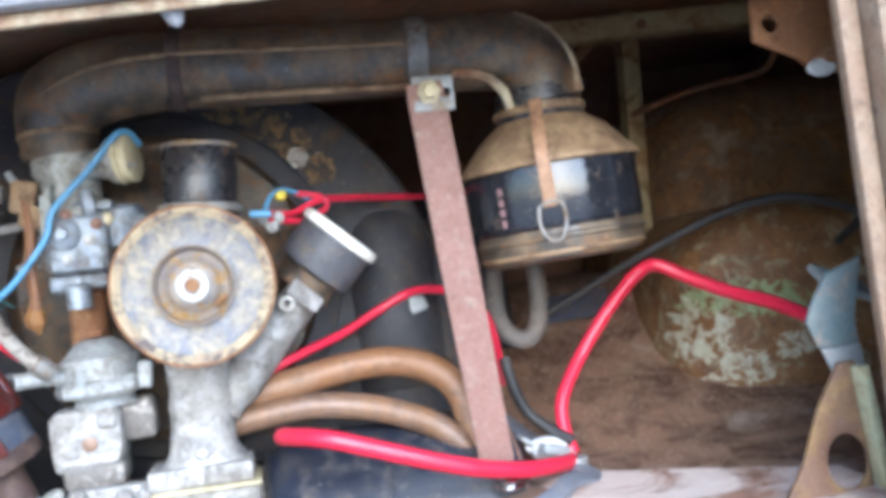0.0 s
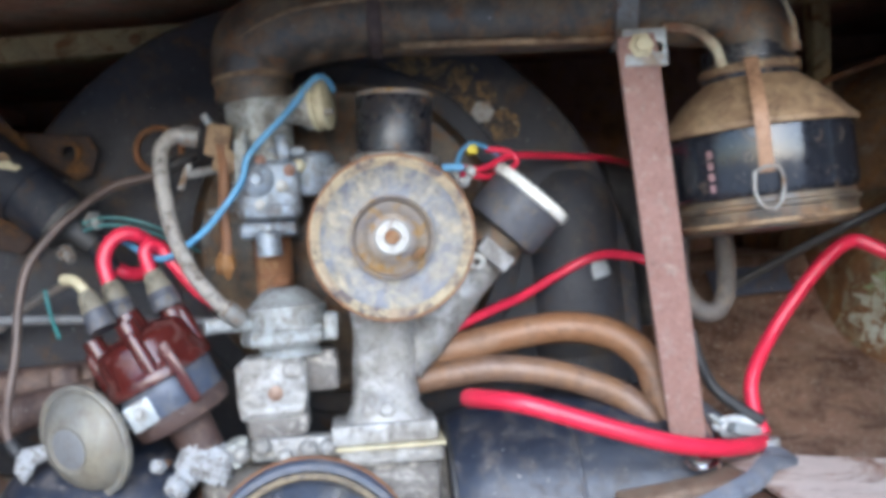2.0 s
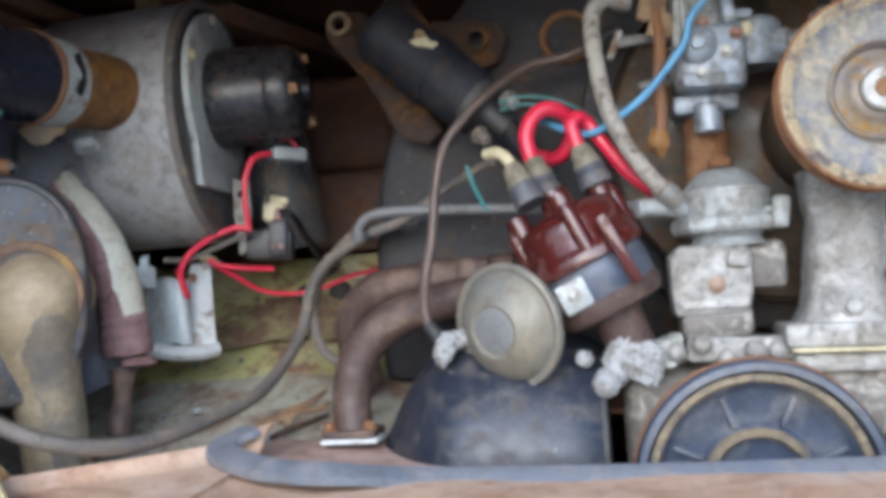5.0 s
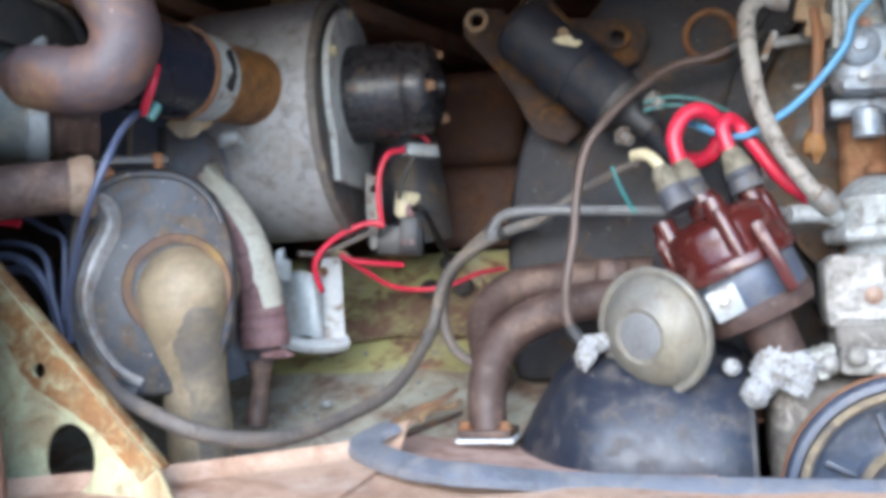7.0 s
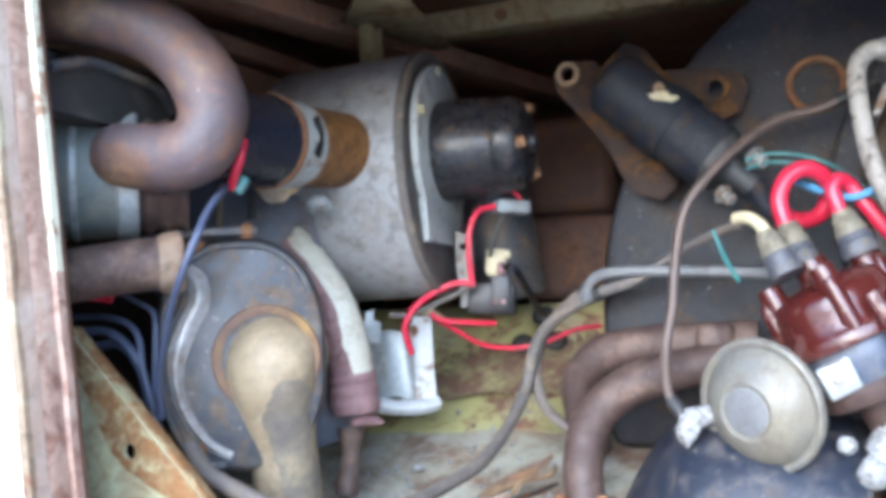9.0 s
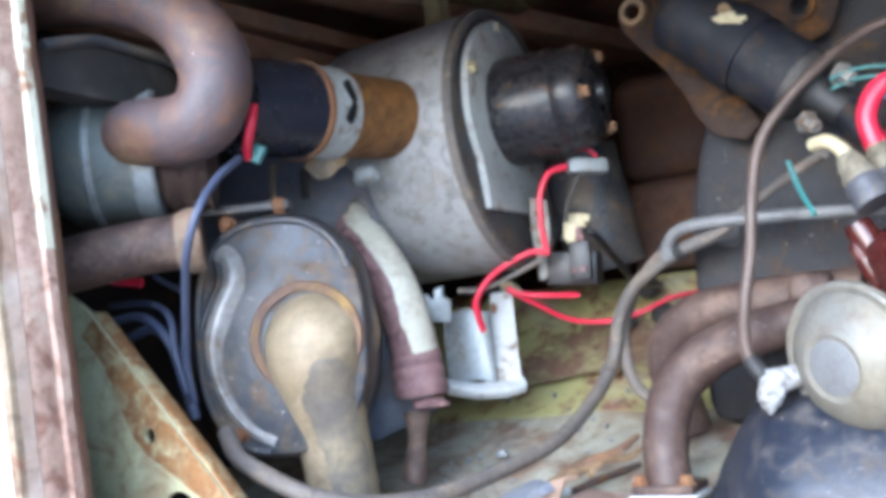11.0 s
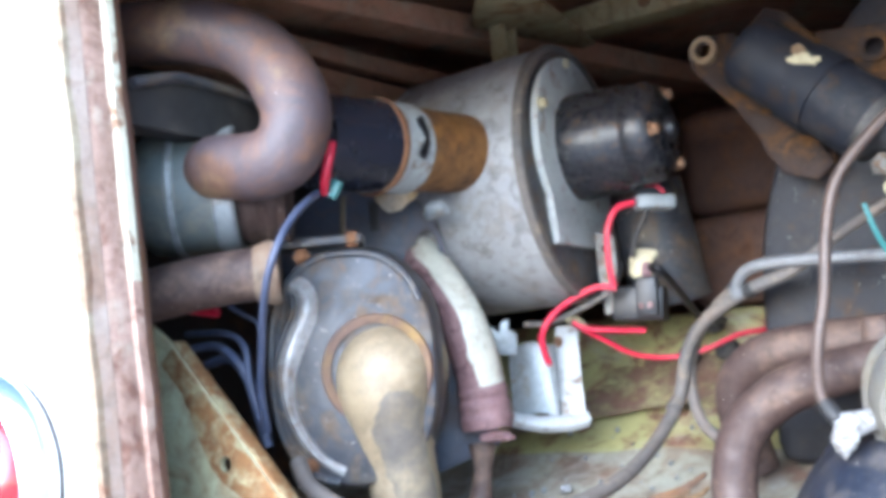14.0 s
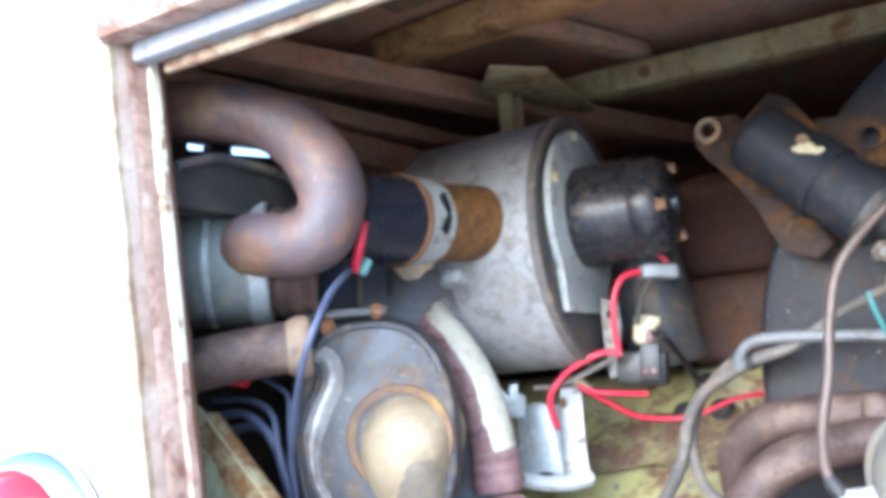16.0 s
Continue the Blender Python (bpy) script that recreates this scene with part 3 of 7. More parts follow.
# roof ribs and posts
def rib(name, a, b, w, h, mat, label):
    a, b = Vector(a), Vector(b)
    d = (b - a).normalized()
    side = d.cross(Vector((0, 0, 1))).normalized() if abs(d.z) < 0.9 else Vector((0, 1, 0))
    up = side.cross(d)
    outline = [(-w / 2, -h / 2), (w / 2, -h / 2), (w / 2, h / 2), (w / 2 - w * 0.2, h / 2), (w / 2 - w * 0.2, -h * 0.15), (-w * 0.3, -h * 0.15), (-w * 0.3, h / 2), (-w / 2, h / 2)]
    m = Matrix((side, d, up)).transposed().to_4x4()
    m.translation = a
    return tagged(part(name, slab(outline, (b - a).length, m, 0.0008), mat), label, "beam", kind="structure")


rib("roof_rib_1", (-0.545, 0.288, 0.926), (0.86, 0.288, 0.928), 0.030, 0.024, "olive", "olive painted pressed-steel roof rib")
rib("roof_rib_2", (-0.735, -0.15, 0.925), (-0.475, 0.69, 0.925), 0.040, 0.022, "roof", "rusty diagonal roof rail")
rib("roof_rib_3", (-0.64, 0.118, 0.945), (-0.36, 0.080, 0.947), 0.042, 0.022, "roofbeam", "rust-orange roof rib")
rib("roof_rib_7", (-0.515, 0.14, 0.950), (-0.466, 0.289, 0.950), 0.022, 0.014, "roof", "short rusty roof stiffener")
rib("roof_rib_4", (-0.58, 0.02, 0.953), (0.4, -0.03, 0.955), 0.04, 0.018, "archdark", "rusty flat roof rib")
tagged(part("roof_corner", slab([(-0.582, 0.175), (-0.539, 0.117), (-0.506, 0.156), (-0.523, 0.302), (-0.538, 0.305), (-0.559, 0.246)], 0.004, Matrix(((1, 0, 0, 0), (0, 0, 1, 0), (0, 1, 0, 0.909), (0, 0, 0, 1))), 0.001), "olive"), "olive painted corner plate under the roof", "corner plate", kind="structure")
rib("roof_rib_5", (-0.785, -0.05, 0.900), (-0.68, 0.50, 0.872), 0.03, 0.03, "roof", "rusty lower rail on the side panel")
rib("roof_rib_6", (-0.785, -0.10, 0.925), (-0.66, 0.50, 0.905), 0.02, 0.016, "roof", "rusty rail on the side panel")
rib("post_1", (-0.563, 0.198, 0.850), (-0.563, 0.198, 0.9095), 0.024, 0.014, "olive", "olive painted inner post")
rib("post_2", (0.492, 0.36, 0.62), (0.520, 0.36, 0.99), 0.026, 0.02, "olive", "dull olive inner post by the air cleaner")
rib("brace", (0.40, 0.33, 0.88), (0.52, 0.36, 0.97), 0.016, 0.012, "rust", "thin rusty brace under the roof")


for k in range(5):
    x = -0.46 + 0.24 * k
    p = (x, 0.2735, 0.926)
    tagged(part("rib_screw", lathe([(0, 0), (0.006, 0), (0.0055, 0.003), (0, 0.004)], p, (0, -1, 0), 10), "rust"), "rusty screw head in the roof rib", "screw", kind="structure")


# ---- the body round the opening ----
def panel(name, outline, y, depth, mat, label, holes=()):
    return tagged(part(name, slab(outline, depth, pose(0, y, 0), 0.001, holes), mat), label, "body panel", kind="structure")


panel("body_panel", [(-1.15, 0.30), (0.95, 0.30), (0.95, 1.35), (-1.15, 1.35)], -0.225, 0.006, "white", "sunlit white painted rear body of a van",
      holes=[[(-0.5650, 0.44), (-0.6080, 0.872), (0.455, 0.892), (0.445, 0.44)]])
# jamb of the opening: outer rusty strip, grey channel, cream inner edge
def jamb(name, pts, w, h, mat, label, tilt=0.0):
    bm = bmesh.new()
    for a, b in zip(pts, pts[1:]):
        a, b = Vector(a), Vector(b)
        d = (b - a)
        m = Matrix.Translation((a + b) / 2) @ d.normalized().to_track_quat("Z", "Y").to_matrix().to_4x4() @ pose(0, 0, 0, 0, 0, tilt)
        sub = box((0, 0, 0), (w, h, d.length), bevel=0.002)
        bmesh.ops.transform(sub, matrix=m, verts=sub.verts)
        idx = {v: bm.verts.new(v.co) for v in sub.verts}
        for f in sub.faces:
            bm.faces.new([idx[v] for v in f.verts])
        sub.free()
    return tagged(part(name, bm, mat), label, "jamb", kind="structure")


LEAN = -0.0955


def folded(name, profile, z0, z1, mat, label, lean=LEAN):
    """A folded strip: a closed outline in x, y at z = 0.42, run up to z1 and leaning as it goes."""
    bm = bmesh.new()
    n = 40
    rows = []
    for k in range(n + 1):
        z = z0 + (z1 - z0) * k / n
        wave = 0.0006 * noise.noise(Vector((z * 30, len(profile), 2)))
        rows.append([bm.verts.new((x + lean * (z - 0.42) + wave, y + 0.5 * wave, z)) for x, y in profile])
    m = len(profile)
    for a, b in zip(rows, rows[1:]):
        for k in range(m):
            bm.faces.new((a[k], a[(k + 1) % m], b[(k + 1) % m], b[k]))
    bm.faces.new(rows[0])
    bm.faces.new(rows[-1])
    return tagged(part(name, bm, mat), label, "jamb", kind="structure")


folded("jamb_left_lip", [(-0.5675, -0.2230), (-0.5645, -0.2255), (-0.5615, -0.2230), (-0.5610, -0.2175), (-0.5675, -0.2130)], 0.42, 0.872, "jambedge", "pale painted outer lip of the jamb")
folded("jamb_left_face", [(-0.5615, -0.2202), (-0.5589, -0.2130), (-0.5607, -0.2100), (-0.5685, -0.2120)], 0.42, 0.872, "jambpale", "weathered grey-beige outer face of the jamb")
folded("jamb_left", [(-0.5591, -0.2126), (-0.5575, -0.2090), (-0.5570, -0.1980), (-0.5615, -0.1980), (-0.5605, -0.2100)], 0.42, 0.872, "jamb", "rusty pink-primered jamb of the engine opening")
folded("jamb_left_edge", [(-0.5577, -0.2000), (-0.5543, -0.1985), (-0.5537, -0.1935), (-0.5565, -0.1905), (-0.5615, -0.1930), (-0.5615, -0.1980)], 0.674, 0.856, "jambcream", "flaking cream inner edge of the jamb")
folded("jamb_left_edge_lower", [(-0.5577, -0.2000), (-0.5547, -0.1985), (-0.5542, -0.1935), (-0.5565, -0.1905), (-0.5615, -0.1930), (-0.5615, -0.1980)], 0.42, 0.674, "jamb", "bare pink-brown lower edge of the jamb")
folded("jamb_left_return", [(-0.5565, -0.1910), (-0.5585, -0.1850), (-0.5925, -0.1640), (-0.5955, -0.1680), (-0.5625, -0.1930)], 0.42, 0.866, "dark", "dark inner fold behind the jamb")
jamb("jamb_top", [(-0.606, -0.222, 0.866), (0.46, -0.222, 0.890)], 0.018, 0.020, "jamb", "rusty pink-primered header of the opening")
jamb("jamb_top_channel", [(-0.596, -0.206, 0.853), (0.44, -0.206, 0.879)], 0.013, 0.015, "seal", "grey drip channel under the header")
jamb("jamb_top_edge", [(-0.584, -0.197, 0.8435), (0.43, -0.197, 0.866)], 0.006, 0.008, "jambedge", "cream painted lower lip of the header")
jamb("jamb_right", [(0.441, -0.213, 0.42), (0.447, -0.213, 0.90)], 0.028, 0.022, "jambdark", "rusty pink-primered jamb of the engine opening")
jamb("jamb_right_edge", [(0.420, -0.205, 0.42), (0.428, -0.205, 0.885)], 0.010, 0.014, "jambdark", "flaking cream inner edge of the jamb")
panel("sill", [(-0.60, 0.30), (0.47, 0.30), (0.47, 0.478), (-0.60, 0.478)], -0.215, 0.012, "tray", "faded painted sill below the opening")

ground = sheet(lambda u, v: Vector(((u - 0.5) * 400 * abs(2 * u - 1) ** 2, (v - 0.5) * 400 * abs(2 * v - 1) ** 2, 0.03 * noise.noise(Vector((u * 30, v * 30, 0))) - 0.02)), 60, 60)
tagged(part("ground", ground, "ground"), "pale dry earth round the van", "ground", kind="structure")

# tray: faded apron in front of the engine
def tray_edge(x):
    return float(np.interp(x, [-0.60, -0.52, -0.46, -0.43, -0.405, -0.385], [-0.14, -0.085, -0.01, 0.03, 0.048, 0.055]))


def apron(u, v):
    x = -0.60 + 0.192 * u
    y0, y1 = -0.205, tray_edge(x)
    y = y0 + (y1 - y0) * v
    lip = 0.010 * max(0.0, 1 - abs(v - 0.93) / 0.09)
    return Vector((x, y, 0.502 + 0.03 * max(0, y) / 0.1 - 0.012 * (1 - v) + lip))


tagged(part("apron_left", sheet(apron, 30, 24, 0.003), "tray"), "faded orange-beige apron sheet with worn paint", "apron", kind="structure")
tagged(part("apron_front", sheet(lambda u, v: Vector((-0.43 + 0.875 * u, -0.205 + (0.165 + 0.01 * math.sin(u * 3)) * v, 0.481 + 0.010 * (1 - u) ** 6 + 0.006 * v + 0.003 * noise.noise(Vector((u * 9, v * 5, 1))))), 30, 12, 0.003), "tray"),
       "faded orange-beige apron sheet with worn paint", "apron", kind="structure")
tagged(part("apron_right", sheet(lambda u, v: Vector((0.255 + 0.20 * u, -0.205 + (0.135 + 0.175 * (1 - u)) * v, 0.494 + 0.006 * v + 0.0015 * noise.noise(Vector((u * 6, v * 5, 4))))), 24, 20, 0.003), "paletray"),
       "faded pinkish-beige tray with rust stains", "apron", kind="structure")

# engine tinware with its rubber edge
tin = thing("engine_tin", (-0.08, 0.0, 0.485), "rusty rear engine tin with a dark rubber edging", "engine tin")
tin_y = lambda x: -0.035 - 0.012 * math.cos(x * 4)
part("plate_left", sheet(lambda u, v: Vector((-0.43 + 0.228 * u, tin_y(-0.43 + 0.228 * u) + 0.16 * v, 0.4845 + 0.010 * (1 - u) ** 2 + 0.005 * v * (1 - u))), 20, 10, 0.002), "mauvetin", tin)
part("plate_right", sheet(lambda u, v: Vector((0.05 + 0.24 * u, tin_y(0.05 + 0.24 * u) + 0.075 * v, 0.485 + 0.003 * v)), 20, 10, 0.002), "jambdark", tin)


def ribbon(pts, w, t):
    """A flat strip with rounded edges that lies along a line."""
    bm = bmesh.new()
    line = curve_points(pts, 6)
    rows = []
    for k, p in enumerate(line):
        d = (line[min(k + 1, len(line) - 1)] - line[max(k - 1, 0)]).normalized()
        side = d.cross(Vector((0, 0, 1))).normalized()
        ww = w * (1.0 + 0.5 * max(0.0, 1 - k / 26))
        side = (side - Vector((0, 0, 0.62 * max(0.0, d.x)))).normalized()
        up_ = side.cross(d)
        rows.append([bm.verts.new(p + side * ww * a + up_ * t * b) for a, b in ((-0.5, 0), (-0.42, 0.8), (0, 1), (0.42, 0.8), (0.5, 0), (0, -0.3))])
    for a, b in zip(rows, rows[1:]):
        for k in range(6):
            bm.faces.new((a[k], a[(k + 1) % 6], b[(k + 1) % 6], b[k]))
    bm.faces.new(rows[0])
    bm.faces.new(rows[-1])
    return bm


part("edging", ribbon([(-0.418, 0.018, 0.5140), (-0.428, 0.002, 0.5090), (-0.426, -0.013, 0.5050), (-0.398, -0.045, 0.5020), (-0.367, -0.067, 0.5000), (-0.336, -0.081, 0.5000), (-0.27, -0.050, 0.489), (-0.15, -0.048, 0.486), (0.0, -0.048, 0.485), (0.15, -0.045, 0.486), (0.235, -0.02, 0.4985), (0.2720, 0.020, 0.5035), (0.30, 0.05, 0.496), (0.272, 0.12, 0.52), (0.235, 0.17, 0.56)], 0.017, 0.006), "edging", tin, "dusty dark blue rubber edging strip")


# ---- engine ----
# fan shroud
shroud = thing("fan_shroud", (-0.065, 0.25, 0.53), "black sheet-steel fan shroud, dusty and rust-speckled", "fan shroud")
def dome(r_in, n=48):
    pts = [(-0.065 + r_in, 0.53), (-0.065 + r_in, 0.64)]
    pts += ring(-0.065, 0.635, r_in, n, 4, 176)
    return pts + [(-0.065 - r_in, 0.64), (-0.065 - r_in, 0.53)]


part("front", slab(dome(0.297), 0.16, pose(0, 0.172, 0), 0.016), "shroud", shroud)
part("seam", slab(dome(0.303) + list(reversed(dome(0.295))), 0.008, pose(0, 0.235, 0), 0.001), "shroud", shroud)
bm = slab(ring(-0.03, 0.71, 0.155, 48), 0.014, pose(0, 0.160, 0), 0.005)
part("fan_ring", bm, "shroud", shroud, "raised pressed ring round the generator")
part("fan_cover", lathe([(0, 0.01), (0.10, 0.01), (0.118, 0.0), (0.128, 0.0), (0.132, 0.006), (0.132, 0.02)], (-0.03, 0.158, 0.71), (0, -1, 0), 48), "black", shroud)
part("emboss", lathe([(0.0165, 0), (0.0175, 0.005), (0.0195, 0.006), (0.0215, 0.005), (0.0225, 0)], (-0.188, 0.171, 0.803), (0, -1, 0), 32), "rust", shroud, "rust-rimmed pressed hole collar")
part("drain_hole", lathe([(0, 0), (0.0085, 0), (0.0085, 0.0008), (0, 0.0008)], (-0.330, 0.1705, 0.662), (0, -1, 0), 20), "jet", shroud)
for x, z in ((0.100, 0.812), (0.168, 0.62)):
    bolt(shroud, (x, 0.170, z), (0, -1, 0), 0.007, 0.006, "bandsteel")
part("clip", box((0.188, 0.158, 0.664), (0.018, 0.008, 0.022), (0, -15, 0), 0.002), "sheet", shroud, "small folded steel wire clip")

def ragged(cx, cz, rx, rz, seed, n=44):
    """A torn outline round a point."""
    out = []
    for k in range(n):
        a = 2 * math.pi * k / n
        w = 1 + 0.45 * noise.noise(Vector((1.7 * math.cos(a), 1.7 * math.sin(a), seed))) + 0.30 * noise.noise(Vector((5 * math.cos(a), 5 * math.sin(a), seed)))
        out.append((cx + rx * w * math.cos(a), cz + rz * w * math.sin(a)))
    return out


for k, (x, z, rx, rz) in enumerate(((0.044, 0.860, 0.022, 0.010), (0.073, 0.847, 0.026, 0.013), (0.097, 0.826, 0.020, 0.013), (0.117, 0.799, 0.014, 0.016), (0.062, 0.879, 0.018, 0.007))):
    part("rust_patch", slab(ragged(x, z, rx, rz, k * 3.1), 0.0008, pose(0, 0.1715 - 0.0004 * (k % 2), 0), 0), "goldrust", shroud, "flaking golden-brown rust")

duct = thing("air_duct", (0.172, 0.215, 0.53), "black steel air outlet duct with a rounded shoulder", "air duct")
part("body", lathe([(0.0, 0.232), (0.02, 0.230), (0.036, 0.222), (0.047, 0.205), (0.052, 0.18), (0.052, 0.0), (0, 0)], (0.172, 0.205, 0.53), (0, 0, 1), 36), "shroud", duct)
part("collar", lathe([(0.0525, 0), (0.055, 0.004), (0.055, 0.016), (0.0525, 0.02)], (0.172, 0.205, 0.585), (0, 0, 1), 36), "shroud", duct)
part("outlet", tube([(0.205, 0.225, 0.735), (0.245, 0.24, 0.72), (0.265, 0.24, 0.68), (0.268, 0.235, 0.60)], 0.03, 18), "rubber", duct, "dark rubber elbow")

# generator with its pulley
gen = thing("generator", (0, 0.05, 0.64), "generator with a pale flaking belt pulley, no belt fitted", "generator")
part("body", lathe([(0, 0), (0.047, 0), (0.050, 0.004), (0.050, 0.12), (0.045, 0.126), (0, 0.126)], (0.002, 0.165, 0.704), (0, -1, 0), 40), "black", gen)
pul = part("pulley", lathe([(0.0, -0.006), (0.056, -0.006), (0.0600, -0.003), (0.0604, 0.0005), (0.0588, 0.0015), (0.050, -0.002), (0.046, -0.010), (0.050, -0.018), (0.060, -0.021), (0.060, -0.024), (0, -0.024)],
                          (0.002, -0.007, 0.704), (0, -1, 0), 64), "rust", gen, "rust-edged pulley rim")
part("face_edge", lathe([(0.0585, 0.0016), (0.0570, 0.0022), (0.054, 0.0012), (0.0515, 0.0000)], (0.002, -0.007, 0.704), (0, -1, 0), 64), "pulleyedge", pul, "cream painted outer band of the pulley")
part("face", lathe([(0.0515, 0.0000), (0.048, -0.0015), (0.036, -0.003), (0.032, -0.003), (0.0305, -0.0025)], (0.002, -0.007, 0.704), (0, -1, 0), 64), "pulley", pul, "mottled cream and blue-grey pulley face")
part("inner_rim", lathe([(0.0305, -0.003), (0.0305, 0.0012), (0.029, 0.002), (0.0275, 0.0005), (0.0265, -0.004), (0.0255, -0.006)], (0.002, -0.007, 0.704), (0, -1, 0), 48), "hub", pul)
part("hub_dish", lathe([(0.0262, -0.0055), (0.022, -0.0045), (0.019, -0.001), (0.0165, 0.001), (0.014, 0.0015), (0.0, 0.0015)], (0.002, -0.007, 0.704), (0, -1, 0), 48), "hub", pul)
part("nut", lathe([(0, 0.002), (0.0135, 0.002), (0.0135, 0.0055), (0.012, 0.007), (0.0062, 0.0072), (0.0055, 0.0050), (0, 0.0050)], (0.002, -0.008, 0.704), (0, -1, 0), 24), "nut", gen, "bright pulley nut")
part("shaft_end", lathe([(0, 0.0048), (0.0052, 0.0048), (0.0052, 0.0064), (0.004, 0.007), (0, 0.007)], (0.002, -0.008, 0.704), (0, -1, 0), 16), "rust", gen)
part("slot", box((0.0205, -0.0075, 0.691), (0.011, 0.003, 0.004), (0, -35, 0), 0.001), "dark", pul)
part("end_cover", lathe([(0.044, 0), (0.052, 0.002), (0.054, 0.012), (0.052, 0.02), (0.03, 0.022)], (0.002, 0.056, 0.704), (0, -1, 0), 40), "hub", gen)
for x, z in ((0.060, 0.752), (0.066, 0.745), (0.072, 0.752)):
    bolt(gen, (x, 0.075, z), (0, -1, 0), 0.0035, 0.006, "alloy", name="terminal")

can = thing("canister", (0.012, 0.06, 0.768), "short black canister with a rusty rim, on the generator", "canister")
part("body", lathe([(0, 0), (0.0285, 0), (0.0292, 0.004), (0.0298, 0.046), (0.0285, 0.0485), (0.0270, 0.0490), (0, 0.046)], (0.012, 0.062, 0.768), (0.10, 0, 1), 36), "gloss", can)
part("rim", lathe([(0.0296, 0.0455), (0.0306, 0.047), (0.0304, 0.0492), (0.0290, 0.0497)], (0.012, 0.062, 0.768), (0.10, 0, 1), 36), "hub", can)
part("base_band", lathe([(0.0285, -0.006), (0.034, -0.006), (0.034, 0.0), (0.0285, 0.002)], (0.012, 0.062, 0.768), (0.10, 0, 1), 36), "bandsteel", can)

# pedestal and oil filler
ped = thing("generator_pedestal", (-0.014, 0.06, 0.545), "stained cast-alloy generator pedestal", "pedestal")
def column(u, v):
    a = 2 * math.pi * u
    w = float(np.interp(v, [0, 0.12, 0.3, 0.7, 1], [0.034, 0.027, 0.0255, 0.0245, 0.030]))
    d = float(np.interp(v, [0, 0.3, 1], [0.030, 0.024, 0.026]))
    sx = math.copysign(abs(math.cos(a)) ** 0.6, math.cos(a))
    sy = math.copysign(abs(math.sin(a)) ** 0.6, math.sin(a))
    z = 0.562 + 0.105 * v
    p = Vector((-0.014 + 0.008 * v + w * sx, 0.080 + d * sy, z))
    return p + Vector((0.002 * noise.noise(p * 70), 0.003 * noise.noise(p * 55), 0))


part("column", sheet(column, 40, 24), "alloy", ped)
part("foot", box((-0.016, 0.075, 0.556), (0.082, 0.06, 0.016), (0, 2, 0), 0.003), "alloy", ped)
part("gasket", box((-0.012, 0.07, 0.5465), (0.084, 0.062, 0.0026), (0, 2, 0), 0.0008), "ivory", ped, "pale gasket")
part("ledge", box((-0.012, 0.078, 0.538), (0.08, 0.06, 0.013), (0, 2, 0), 0.003), "alloy", ped)
bolt(ped, (-0.013, 0.052, 0.574), (0, -1, 0), 0.006, 0.006, "alloy")
part("tab", slab([(-0.022, 0.564), (-0.004, 0.564), (-0.004, 0.578), (-0.009, 0.584), (-0.017, 0.584), (-0.022, 0.578)], 0.008, pose(0, 0.053, 0), 0.0015), "alloy", ped)
part("arm", tube([(0.004, 0.082, 0.605), (0.030, 0.084, 0.630), (0.058, 0.086, 0.660), (0.086, 0.088, 0.686)], [0.020, 0.019, 0.018, 0.0165], 10, wobble=0.12), "alloy", ped, "rough cast oil-filler arm")
part("arm_flange", box((0.084, 0.082, 0.684), (0.030, 0.05, 0.014), (0, 45, 0), 0.002), "alloy", ped)
part("lug", lathe([(0.003, 0), (0.0065, 0), (0.0065, 0.004), (0.003, 0.004)], (0.069, 0.062, 0.680), (0, -1, 0), 16), "nut", ped)
filler = thing("oil_filler", (0.085, 0.09, 0.69), "dark grey oil filler neck with a pale worn cap", "oil filler")
ax = (0.70, -0.10, 0.71)
part("neck", lathe([(0.0, 0), (0.026, 0), (0.024, 0.012), (0.024, 0.024), (0.0, 0.024)], (0.083, 0.092, 0.690), ax, 32), "black", filler)
part("cap", lathe([(0, 0.0), (0.026, 0.0), (0.0325, 0.003), (0.0335, 0.009), (0.0335, 0.036), (0, 0.036)], (0.0935, 0.0905, 0.702), ax, 40), "cuff", filler)
part("cap_edge", lathe([(0.0337, 0.036), (0.0362, 0.037), (0.0362, 0.043), (0.034, 0.045), (0, 0.0455)], (0.0935, 0.0905, 0.702), ax, 40), "creamcap", filler, "pale worn cap rim")

# crankcase front, pulley and side castings
case = thing("crankcase", (-0.07, 0.10, 0.47), "greasy alloy crankcase with pale corroded bosses", "engine block")
part("body", box((-0.065, 0.135, 0.50), (0.20, 0.12, 0.08), (0, 0, 0), 0.012, segs=3), "grime", case)
part("front_cover", box((-0.02, 0.085, 0.512), (0.09, 0.05, 0.05), (0, 2, 0), 0.008), "grime", case)
part("rim_flange", box((-0.075, 0.068, 0.549), (0.09, 0.02, 0.018), (0, 3, 0), 0.004), "alloy", case)
random.seed(5)
for k in range(7):
    x = -0.128 + k * 0.017
    bm = lathe([(0, 0), (0.0065, 0), (0.0075, 0.004), (0.006, 0.009), (0.003, 0.011), (0, 0.011)], (x, 0.062 - 0.004 * (k % 2), 0.548 + random.uniform(-0.006, 0.006)), (random.uniform(-0.3, 0.3), -1, random.uniform(-0.2, 0.4)), 10)
    part("boss", bm, "alloy", case)


